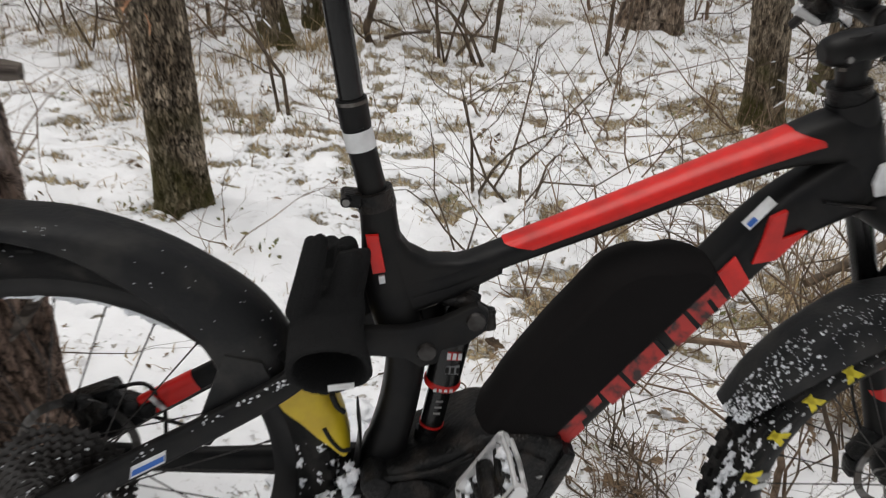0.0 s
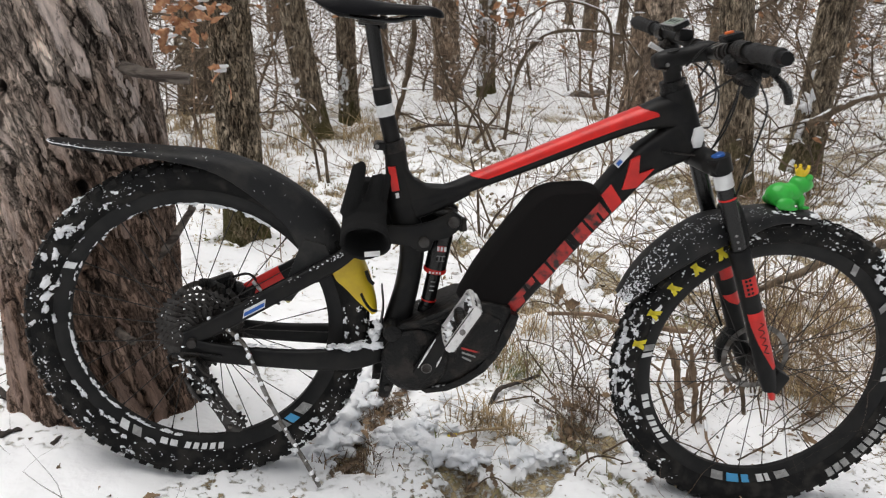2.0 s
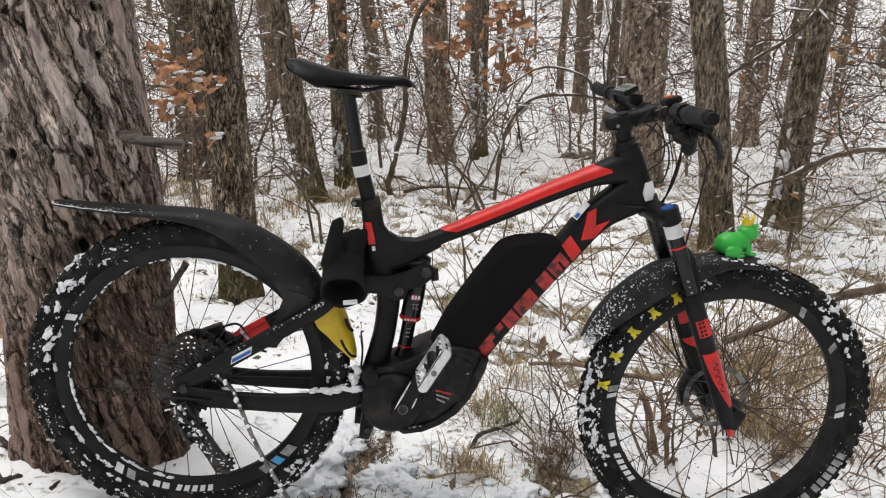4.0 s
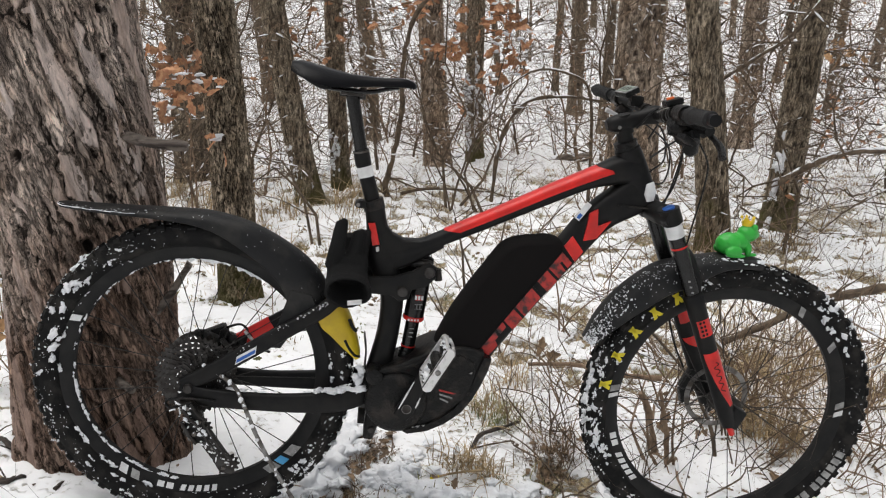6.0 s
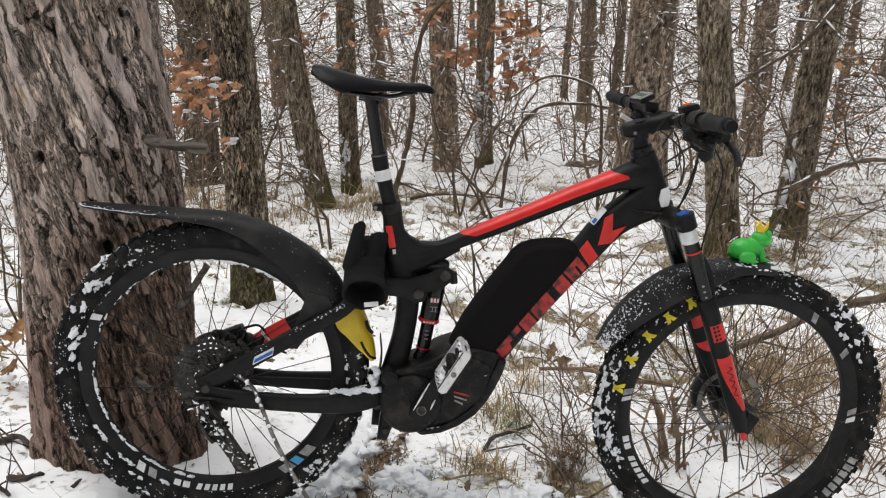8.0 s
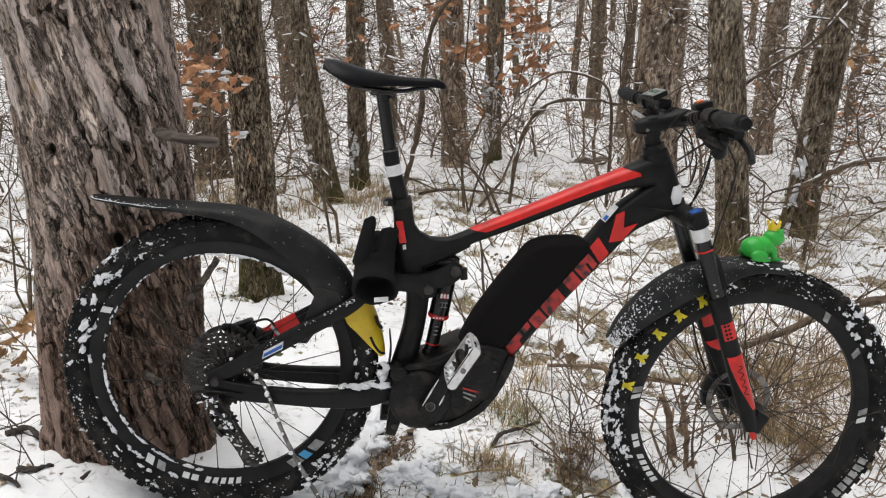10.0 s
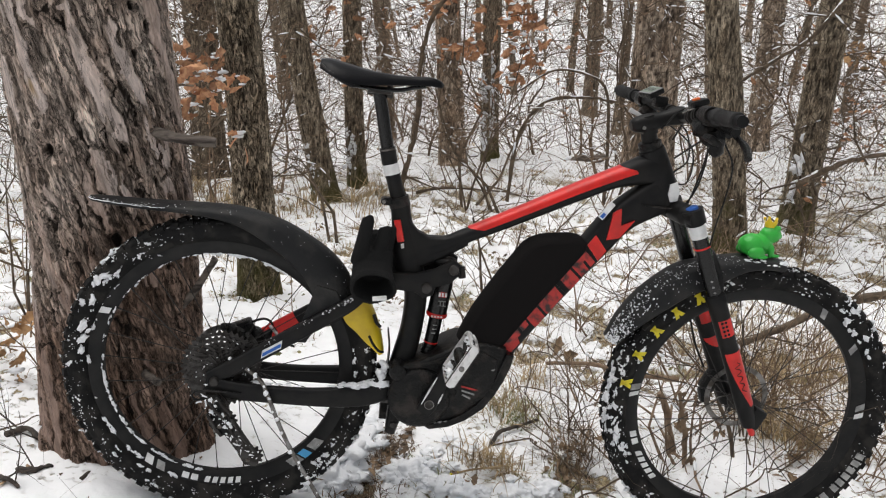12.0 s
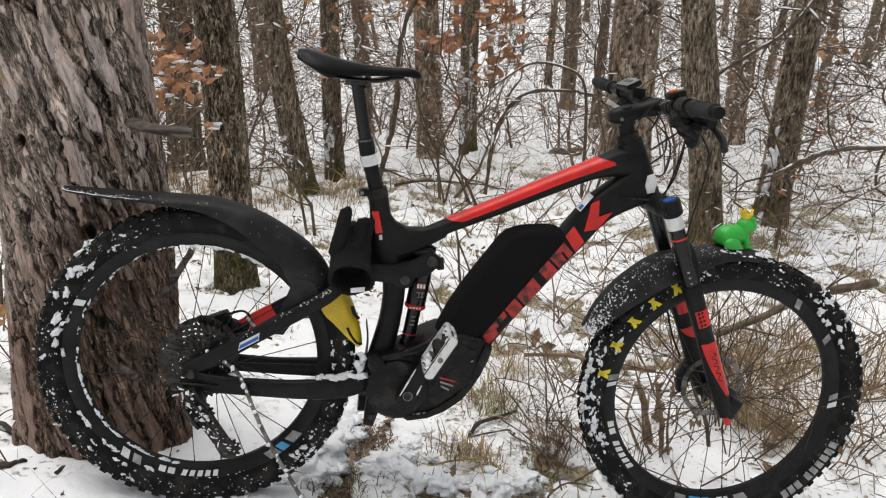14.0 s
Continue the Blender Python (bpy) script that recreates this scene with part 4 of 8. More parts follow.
for a in (-0.026, 0.026):
    sweep(bm, [on_pedal(a, -0.045), on_pedal(a * 0.7, 0.0), on_pedal(a, 0.042)], 0.0048, 8)
part("web", bm, M_PLASTIC, pedal)
part("axle_cap", sweep(bmesh.new(), [on_pedal(-0.004, -0.0545), on_pedal(-0.004, -0.05)], [0.0055, 0.0068], 14), M_STEEL, pedal)
for a in (-0.042, 0.042):
    for y in (-0.035, 0.0, 0.03):
        part("pin", sweep(bmesh.new(), [on_pedal(a, y, 0.009), on_pedal(a, y, 0.014)], 0.0018, 6), M_STEEL, pedal)
bm = bmesh.new()
for q, (a, y, r) in enumerate([(-0.038, -0.03, 0.009), (-0.04, 0.01, 0.008), (0.036, -0.028, 0.009), (0.038, 0.02, 0.009), (0.04, -0.005, 0.007), (-0.014, 0.03, 0.005), (0.012, -0.034, 0.005), (-0.03, 0.032, 0.006)]):
    blob(bm, on_pedal(a, y, 0.002), r, q, (0.9, 1.3, 0.8), 1.2, 2)
part("snow", bm, M_SNOW, pedal, "packed snow")["kind"] = "stuff"
part("pedal", sweep(sweep(bmesh.new(), [(0.42, 0.1, -0.157), (0.42, 0.2, -0.157)], 0.009, 8), [(0.375, 0.15, -0.157), (0.465, 0.15, -0.157)], 0.03, 8), M_PLASTIC, crank2)

# shock and links
sa, sb = Vector((0.489, 0, 0.27)), Vector((0.469, 0, 0.055))


def on_shock(t):
    return sa.lerp(sb, t)


bm = bmesh.new()
sweep(bm, [on_shock(0.02), on_shock(0.05), on_shock(0.16), on_shock(0.2), on_shock(0.53)], [0.014, 0.019, 0.021, 0.0225, 0.0225], 24)
shock = part("shock", bm, M_STANCHION, bike, "black rear air shock")
bm = sweep(sweep(bmesh.new(), [on_shock(0.53), on_shock(0.95)], 0.0155, 20), [on_shock(0.92), on_shock(1.05)], 0.019, 16)
part("shaft", bm, M_STANCHION, shock)
part("seal_ring", sweep(bmesh.new(), [on_shock(0.53), on_shock(0.54), on_shock(0.56), on_shock(0.575)], [0.0225, 0.0245, 0.0245, 0.0225], 24), M_RED, shock, "red wiper ring")
for q in range(4):
    part("print_bar", box(bmesh.new(), on_shock(0.528 + 0.012 * 2) + Vector((-0.012 + 0.007 * q, -0.0238, 0)), (0.004, 0.002, 0.004)), M_WHITE, shock, smooth=False)
part("sag_ring", sweep(bmesh.new(), [on_shock(0.86), on_shock(0.875)], 0.0168, 16), M_RED, shock)
sl = on_shock(0.36) + Vector((0.003, -0.0216, 0))
part("label_block", box(bmesh.new(), sl + Vector((0, 0, 0.011)), (0.017, 0.003, 0.012)), M_RED_DIRTY, shock, "red and white label", smooth=False)
part("label_block", box(bmesh.new(), sl + Vector((0, 0, -0.01)), (0.017, 0.003, 0.012)), M_GREY, shock, smooth=False)
for q in range(3):
    part("print_bar", box(bmesh.new(), sl + Vector((-0.007 + 0.007 * q, -0.001, 0.011)), (0.0045, 0.003, 0.009)), M_WHITE, shock, smooth=False)
    part("print_bar", box(bmesh.new(), sl + Vector((-0.007 + 0.007 * q, -0.001, -0.01)), (0.0045, 0.003, 0.009)), M_FRAME, shock, smooth=False)
for q in range(3):
    part("scale_mark", box(bmesh.new(), on_shock(0.66 + 0.045 * q) + Vector((0, -0.0152, 0)), (0.009, 0.002, 0.002)), M_GREY, shock, smooth=False)
bm = bmesh.new()
blob(bm, (0.482, -0.004, 0.278), 0.022, 2, (1.4, 0.9, 0.5), 0.2)
sweep(bm, [(0.5, -0.012, 0.272), (0.527, -0.018, 0.262)], [0.01, 0.008], 12)
sweep(bm, [(0.519, -0.018, 0.272), (0.524, -0.02, 0.246)], 0.0085, 14)
part("air_valve", bm, M_PLASTIC, shock, "lever and valve cap")
for side in (-1, 1):
    y = side * 0.036
    bm = bmesh.new()
    plate(bm, [(0.3, 0.2), (0.305, 0.232), (0.35, 0.247), (0.42, 0.252), (0.46, 0.266), (0.5, 0.29), (0.515, 0.28), (0.515, 0.255), (0.495, 0.235), (0.465, 0.225), (0.46, 0.205), (0.44, 0.198), (0.42, 0.21), (0.36, 0.212), (0.325, 0.2)], y - 0.008, y + 0.008, 0.004)
    lk = part("rocker_link", bm, M_FRAME, bike)
    for x, z in [(0.445, 0.222), (0.5, 0.268), (0.315, 0.217)]:
        part("pivot_bolt", revolve(bmesh.new(), [(0.0, y + side * 0.012), (0.011, y + side * 0.012), (0.013, y + side * 0.007)], (x, z), 18), M_DARKSTEEL, lk)
    yo = side * 0.062
    bm = bmesh.new()
    loft(bm, [(-0.012, -0.018, 0.009, 0.016, -side * 0.0), (0.04, 0.012, 0.01, 0.018, 0), (0.12, 0.066, 0.011, 0.0175, 0), (0.2, 0.12, 0.011, 0.0165, 0), (0.28, 0.173, 0.011, 0.016, -side * 0.01), (0.322, 0.218, 0.011, 0.014, -side * 0.024)], y=yo, power=3)
    st = part("seat_stay", bm, M_FRAME, bike)
    bm = bmesh.new()
    loft(bm, [(-0.02, -0.03, 0.008, 0.02, 0), (0.04, -0.042, 0.01, 0.021, 0), (0.15, -0.046, 0.011, 0.02, 0), (0.25, -0.043, 0.012, 0.0225, 0), (0.33, -0.034, 0.013, 0.027, -side * 0.01), (0.4, -0.012, 0.013, 0.028, -side * 0.03)], y=side * 0.066, power=3)
    cs = part("chain_stay", bm, M_FRAME, bike)
    part("axle_cap", revolve(bmesh.new(), [(0.0, side * 0.08), (0.009, side * 0.08), (0.011, side * 0.07)], (0.0, -0.022), 18), M_DARKSTEEL, cs)
    if side > 0:
        part("stay_stripe", loft(bmesh.new(), [(0.09, 0.0455, 0.011, 0.0178), (0.16, 0.093, 0.011, 0.017)], 60, 200, 10, 3, 0.0012, yo), M_RED, st, "red flash")
    else:
        part("maker_label", plate(bmesh.new(), [(0.098, 0.04), (0.1, 0.058), (0.141, 0.085), (0.14, 0.067)], yo - 0.0126, yo - 0.0105), M_WHITE, st, "small white and blue label", smooth=False)
        part("label_mark", plate(bmesh.new(), [(0.1, 0.044), (0.101, 0.053), (0.139, 0.078), (0.139, 0.07)], yo - 0.0133, yo - 0.0122), M_BLUE, st, smooth=False)
        bm = bmesh.new()
        fr_q = random.Random(6)
        for q in range(120):
            x = fr_q.uniform(0.1, 0.31)
            blob(bm, (x, yo + fr_q.uniform(-0.011, 0.004), 0.0795 + (x - 0.12) * 0.675 + fr_q.gauss(0, 0.0035)), fr_q.uniform(0.0005, 0.0017), q, (1.4, 1, 0.8), 0.9, 1)
        part("frost", bm, M_SNOW, st, "grains of frozen snow")["kind"] = "stuff"
        bm = bmesh.new()
        for q in range(110):
            x = 0.27 + 0.105 * fr_q.random() ** 0.7
            blob(bm, (x, side * 0.066 + 0.012 * (x > 0.33) + fr_q.gauss(0, 0.006), -0.0185 + (x - 0.22) * 0.1 + fr_q.gauss(0, 0.0015)), fr_q.uniform(0.003, 0.006) * (0.6 + 6 * (x - 0.27)), q + 40, (1.9, 1.3, 0.45), 1.1)
        for q in range(14):
            x = 0.06 + 0.24 * fr_q.random()
            blob(bm, (x, side * 0.066 + fr_q.gauss(0, 0.005), -0.0225 + 0.02 * (x - 0.05)), fr_q.uniform(0.0025, 0.005), q + 70, (2.6, 1.4, 0.28), 0.9, 1)
        for q in range(14):
            z = fr_q.uniform(-0.015, 0.04)
            blob(bm, (0.362 + 0.18 * max(0, z) + fr_q.gauss(0, 0.005), -0.045 + fr_q.gauss(0, 0.006), z), fr_q.uniform(0.004, 0.01) * (1 - 8 * max(0, z)), q + 90, (1, 1, 1.2), 0.9)
        part("snow", bm, M_SNOW, cs, "crusted snow")["kind"] = "stuff"

# seat post and saddle
PO = [(0.303, 0.0, 0.637), (0.335, 0.0, 0.505), (0.37, 0.0, 0.398)]
bm = sweep(bmesh.new(), [PO[0], (0.334, 0, 0.507)], 0.0142, 20)
post = part("seat_post", bm, M_STANCHION, bike, "black dropper seat post")
bm = sweep(bmesh.new(), [(0.331, 0, 0.518), (0.3335, 0, 0.509), (0.3345, 0, 0.505), (0.339, 0, 0.487), (0.3395, 0, 0.486), (0.371, 0, 0.392)], [0.0175, 0.0175, 0.0175, 0.0175, 0.0165, 0.0165], 20)
part("outer_tube", bm, M_FRAME, post)
part("collar_ring", sweep(bmesh.new(), [(0.3315, 0, 0.516), (0.3325, 0, 0.512)], 0.0181, 20), M_STEEL, post, "bright metal ring")
part("reflective_band", sweep(bmesh.new(), [(0.3405, 0, 0.483), (0.3475, 0, 0.461)], 0.0174, 20), M_WHITE, post, "white reflective band")
bm = sweep(bmesh.new(), [(0.364, 0, 0.412), (0.371, 0, 0.392)], 0.0235, 20)
box(bm, (0.342, -0.004, 0.402), (0.02, 0.028, 0.016), None, 0.003)
sweep(bm, [(0.334, -0.022, 0.402), (0.334, 0.012, 0.402)], 0.0065, 10)
cl = part("seat_clamp", bm, M_PLASTIC, bike, "black bolted seat clamp")
part("clamp_bolt", sweep(bmesh.new(), [(0.334, -0.0235, 0.402), (0.334, -0.021, 0.402)], 0.0045, 8), M_STEEL, cl)
bm = box(bmesh.new(), (0.304, 0, 0.638), (0.05, 0.04, 0.014), None, 0.004)
sweep(bm, [(0.285, 0, 0.627), (0.285, 0, 0.648)], 0.007, 10)
sweep(bm, [(0.326, 0, 0.624), (0.326, 0, 0.648)], 0.007, 10)
part("saddle_clamp", bm, M_DARKSTEEL, post)
SAD = [(0.178, 0.688, 0.05, 0.006), (0.2, 0.684, 0.07, 0.011), (0.235, 0.674, 0.074, 0.015), (0.275, 0.667, 0.06, 0.015), (0.32, 0.664, 0.037, 0.0145), (0.37, 0.665, 0.024, 0.014), (0.41, 0.667, 0.021, 0.0145), (0.43, 0.664, 0.017, 0.012), (0.438, 0.661, 0.008, 0.006)]
bm = bmesh.new()
st = spline(SAD, 6)
rings = []
for s in st:
    ring = []
    for k in range(28):
        a = 2 * math.pi * k / 28
        c, q = math.cos(a), math.sin(a)
        w, h = s[2], s[3] * 0.86
        z = s[1] + h * q if q > 0 else s[1] + h * q * 0.8
        drop = 0.32 * w * abs(c) ** 2.2
        groove = 0.006 * math.exp(-(c * w / 0.01) ** 2) * (1 if q > 0 else 0) * min(1, w / 0.03)
        ring.append(bm.verts.new((s[0], w * math.copysign(abs(c) ** 0.8, c), z - drop - groove)))
    rings.append(ring)
for a, b in zip(rings, rings[1:]):
    for k in range(28):
        bm.faces.new((a[k], a[(k + 1) % 28], b[(k + 1) % 28], b[k]))
bm.faces.new(rings[0][::-1])
bm.faces.new(rings[-1])
saddle = part("saddle", bm, M_SADDLE, bike, "slim black leather saddle")
for side in (-1, 1):
    part("rail", sweep(bmesh.new(), spline([(0.212, side * 0.03, 0.655), (0.235, side * 0.025, 0.645), (0.27, side * 0.022, 0.641), (0.34, side * 0.022, 0.641), (0.375, side * 0.018, 0.65), (0.4, side * 0.01, 0.655)], 5), 0.0038, 8), M_STANCHION, saddle)
bm = bmesh.new()
sweep(bm, spline([(0.18, -0.045, 0.678), (0.205, -0.066, 0.663), (0.24, -0.07, 0.646), (0.26, -0.06, 0.645)], 5), 0.004, 8)
part("saddle_edge", bm, M_PLASTIC, saddle)


# ---- wheels ----
def wheel(c, R, name, hub_disc, seed):
    rng = random.Random(seed)
    w = new(name)
    w.parent = bike
    prof = [(R - 0.058, 0.017), (R - 0.05, 0.027), (R - 0.035, 0.0345), (R - 0.018, 0.0355), (R - 0.009, 0.029), (R - 0.006, 0.015)]
    prof = prof + [(r, -y) for r, y in prof[::-1]]
    bm = revolve(bmesh.new(), prof, c, 120)
    knob = bmesh.new()
    N = 66
    for k in range(N):
        for row, (y, ln, wd, hh) in enumerate([(-0.031, 0.019, 0.012, 0.0085), (-0.011, 0.017, 0.013, 0.0075), (0.011, 0.017, 0.013, 0.0075), (0.031, 0.019, 0.012, 0.0085)]):
            a = 2 * math.pi * (k + (0.5 if row in (1, 2) else 0.0)) / N
            r = R - 0.006 if row in (1, 2) else R - 0.0125
            tilt = 0 if row in (1, 2) else math.copysign(0.75, y)
            u, t, yy = Vector((math.cos(a), 0, math.sin(a))), Vector((-math.sin(a), 0, math.cos(a))), Vector((0, 1, 0))
            n2 = (u * math.cos(tilt) + yy * math.sin(tilt)).normalized()
            s2 = t.cross(n2)
            p = Vector((c[0], y, c[1])) + u * r
            vs = [p + t * (i * ln / 2 * f) + s2 * (j * wd / 2 * f) + n2 * (h * hh - 0.002) for h, f in ((0, 1.0), (1, 0.82)) for i, j in ((-1, -1), (1, -1), (1, 1), (-1, 1))]
            vs = [bm.verts.new(v) for v in vs]
            bm.faces.new(vs[4:8])
            for q in range(4):
                bm.faces.new((vs[q], vs[(q + 1) % 4], vs[4 + (q + 1) % 4], vs[4 + q]))
    tyre = part("tyre", bm, M_RUBBER, w, "wide knobbly black tyre with packed snow")
    rim = [(R - 0.056, 0.0165), (R - 0.053, 0.0185), (R - 0.06, 0.0195), (R - 0.078, 0.014), (R - 0.087, 0.006)]
    rim = rim + [(r, -y) for r, y in rim[::-1]]
    rimo = part("rim", revolve(bmesh.new(), rim, c, 96), M_RIM, w, "black alloy rim")
    hub = bmesh.new()
    revolve(hub, [(0.0, -0.052), (0.012, -0.052), (0.014, -0.035), (0.029, -0.032), (0.029, -0.028), (0.016, -0.024), (0.015, 0.024), (0.029, 0.028), (0.029, 0.032), (0.014, 0.035), (0.012, 0.05), (0.0, 0.05)], c, 28)
    part("hub", hub, M_DARKSTEEL, w)
    first = None
    for k in range(28):
        a = 2 * math.pi * k / 28
        side = -1 if k % 2 else 1
        b = a + (0.9 if (k // 2) % 2 else -0.9)
        p = Vector((c[0] + 0.028 * math.cos(b), side * 0.03, c[1] + 0.028 * math.sin(b)))
        q = Vector((c[0] + (R - 0.084) * math.cos(a), side * 0.003, c[1] + (R - 0.084) * math.sin(a)))
        if first is None:
            sp = part("spoke", sweep(sweep(bmesh.new(), [(0, 0, 0), (0, 0, 0.96)], 0.0011, 5), [(0, 0, 0.955), (0, 0, 1)], 0.0019, 5), M_DARKSTEEL, w, "thin dark steel spoke")
            first = sp
        else:
            sp = new("spoke", first.data)
            sp.parent = w
        d = q - p
        rot = d.to_track_quat("Z", "Y").to_matrix().to_4x4()
        sp.matrix_local = Matrix.Translation(p) @ rot @ Matrix.Diagonal((1, 1, d.length, 1))
    if hub_disc:
        rotor = bmesh.new()
        y = 0.045
        revolve(rotor, [(0.068, y), (0.08, y), (0.08, y + 0.002), (0.068, y + 0.002)], c, 60, closed=True)
        part("brake_disc", rotor, M_STEEL, w, "dull steel brake disc")
        for k in range(6):
            a = k * math.pi / 3
            part("disc_arm", sweep(bmesh.new(), [(c[0] + 0.018 * math.cos(a), y + 0.001, c[1] + 0.018 * math.sin(a)), (c[0] + 0.045 * math.cos(a + 0.15), y + 0.001, c[1] + 0.045 * math.sin(a + 0.15)), (c[0] + 0.07 * math.cos(a + 0.5), y + 0.001, c[1] + 0.07 * math.sin(a + 0.5))], 0.0017, 6), M_STEEL, w)
    return w, tyre, rimo


def arc_mark(c, r0, r1, a0, a1, y, material, parent, name="print_bar", skew=0.0):
    """A flat printed mark that follows the wheel."""
    bm = bmesh.new()
    rows = []
    for k in range(5):
        a = a0 + (a1 - a0) * k / 4
        rows.append([bm.verts.new((c[0] + r * math.cos(radians(a + s)), yy, c[1] + r * math.sin(radians(a + s)))) for r, s, yy in ((r0, 0, y), (r1, skew, y - (0.0 if r1 > r0 else 0)), (r1, skew, y - 0.0012), (r0, 0, y - 0.0012))])
    for a, b in zip(rows, rows[1:]):
        for q in range(4):
            bm.faces.new((a[q], a[(q + 1) % 4], b[(q + 1) % 4], b[q]))
    bm.faces.new(rows[0])
    bm.faces.new(rows[-1][::-1])
    part(name, bm, material, parent, smooth=False)


def smear(bm, c, r, turn, seed, long, sub=2):
    """A flat ragged crust of snow lying along the tyre."""
    vs = bmesh.ops.create_icosphere(bm, subdivisions=sub, radius=1)["verts"]
    u, t = Vector((math.cos(turn), 0, math.sin(turn))), Vector((-math.sin(turn), 0, math.cos(turn)))
    for v in vs:
        k = 1 + 1.3 * noise.noise(v.co * 1.9 + Vector((seed, seed * 0.7, 0))) + 0.5 * noise.noise(v.co * 5 + Vector((0, seed, 3)))
        v.co = Vector(c) + (t * (v.co.x * long) + u * (v.co.z * 0.75) + Vector((0, v.co.y * 0.28, 0))) * r * k


def snow_on(c, R, parent, spans, seed):
    """Snow stuck on a tyre in ragged flat smears: spans of (first angle, last angle, count, size)."""
    rng = random.Random(seed)
    bm = bmesh.new()
    for a0, a1, count, size in spans:
        for _ in range(count):
            a = rng.uniform(a0, a1)
            e = rng.random()
            r0 = R - 0.002 - 0.05 * e ** 2.2
            s = size * rng.uniform(0.3, 1.0) ** 1.5
            for q in range(rng.randint(2, 6) if s > 0.004 else rng.randint(1, 2)):
                aa, r = radians(a) + rng.gauss(0, s * 1.5) / R, min(R + 0.001, r0 + rng.gauss(0, s * 0.4))
                k = (R - r) / 0.05
                y = -0.031 - 0.0045 * math.sin(min(1, k) * math.pi) if k > 0.2 else -0.012 - 0.02 * rng.random()
                smear(bm, (c[0] + r * math.cos(aa), y, c[1] + r * math.sin(aa)), s * rng.uniform(0.35, 0.8), aa + rng.gauss(0, 0.5), rng.random() * 50, rng.uniform(0.7, 1.5), 2 if s > 0.003 else 1)
    part("snow", bm, M_SNOW, parent, "packed snow between the knobs")["kind"] = "stuff"


rear, rtyre, rrim = wheel(RW, RR, "rear_wheel", True, 1)
front, ftyre, frim = wheel(FW, RF, "front_wheel", True, 2)
snow_on(RW, RR, rtyre, [(95, 200, 300, 0.0024), (200, 375, 460, 0.0026), (200, 330, 90, 0.0042), (110, 200, 30, 0.005), (128, 172, 7, 0.015), (195, 262, 22, 0.0075), (300, 345, 12, 0.012), (318, 378, 40, 0.0065)], 3)
snow_on(FW, RF, ftyre, [(100, 240, 300, 0.0028), (-40, 100, 220, 0.0026), (100, 210, 46, 0.008), (165, 235, 34, 0.012), (35, 60, 14, 0.014), (20, 100, 60, 0.0045), (-40, 20, 24, 0.0045)], 4)
bm = bmesh.new()
sr_w = random.Random(51)
for a0, a1, r, y, count, size in [(62, 100, 0.0855, -0.006, 44, 0.006), (100, 150, 0.0845, -0.008, 26, 0.0032), (150, 186, 0.083, -0.01, 14, 0.004), (186, 262, 0.084, -0.009, 60, 0.0055),
                                  (118, 165, 0.06, -0.0225, 26, 0.0022), (165, 205, 0.06, -0.0225, 20, 0.004), (205, 262, 0.06, -0.0225, 60, 0.0042), (262, 330, 0.06, -0.0225, 20, 0.002)]:
    for q in range(count):
        deg = sr_w.uniform(a0, a1)
        if r < 0.08 and noise.noise(Vector((deg * 0.11, r * 90, 4))) < 0.05:
            continue
        a = radians(deg)
        rr = RR - r + sr_w.gauss(0, 0.0016)
        smear(bm, (RW[0] + rr * math.cos(a), y, RW[1] + rr * math.sin(a)), size * sr_w.uniform(0.35, 1.1), a + sr_w.gauss(0, 0.3), q * 1.3, sr_w.uniform(0.8, 2.2), 2 if size > 0.003 else 1)
part("snow", bm, M_SNOW, rrim)["kind"] = "stuff"
# printed marks on rims and tyres, as plain bars and blocks
for a0, a1, m in [(155, 158, M_WHITE), (236, 240, M_WHITE), (242, 246, M_GREY), (314, 318, M_CYAN), (307, 313, M_GREY), (320, 326, M_GREY), (345, 349, M_GREY)]:
    arc_mark(RW, RR - 0.058, RR - 0.079, a0, a1, -0.0195, m, rrim, "rim_stripe", -1.5)
for k in range(2):
    arc_mark(RW, RR - 0.062, RR - 0.077, 254 + 4.3 * k, 257.2 + 4.3 * k, -0.0195, M_WHITE, rrim, "print_bar", 0)
for k in range(5):
    arc_mark(RW, RR - 0.062, RR - 0.077, 264.5 + 3.6 * k, 266.8 + 3.6 * k, -0.0195, M_WHITE, rrim, "print_bar", 0.8)
for a0, a1, m in [(173, 176, M_GREY), (177, 179, M_WHITE), (256, 262, M_GREY), (264, 270, M_CYAN), (271.5, 275, M_CYAN), (279, 282, M_WHITE), (283, 285, M_WHITE), (60, 63, M_GREY), (3, 6, M_GREY), (-1, 1.5, M_WHITE), (35, 38, M_GREY), (288, 294, M_GREY)]:
    arc_mark(FW, RF - 0.058, RF - 0.079, a0, a1, -0.0195, m, frim, "rim_stripe", -1.5)
for k in range(2):
    arc_mark(FW, RF - 0.062, RF - 0.077, 197 + 4.0 * k, 200 + 4.0 * k, -0.0195, M_WHITE, frim)
for k in range(5):
    arc_mark(FW, RF - 0.062, RF - 0.077, 208 + 3.6 * k, 210.4 + 3.6 * k, -0.0195, M_WHITE, frim, "print_bar", 0.8)
for a in (172, 158.5, 146, 134.5, 123.5):
    arc_mark(FW, RF - 0.05, RF - 0.024, a - 2.7, a - 0.8, -0.0352, M_YELLOW, ftyre, "yellow_block", 2.4)
    arc_mark(FW, RF - 0.05, RF - 0.024, a + 0.4, a + 2.2, -0.0352, M_YELLOW, ftyre, "yellow_block", -1.8)
for k in range(6):
    arc_mark(FW, RF - 0.045, RF - 0.023, 340 - 3.6 * k, 342.6 - 3.6 * k, -0.0352, M_GREY, ftyre, "grey_block")
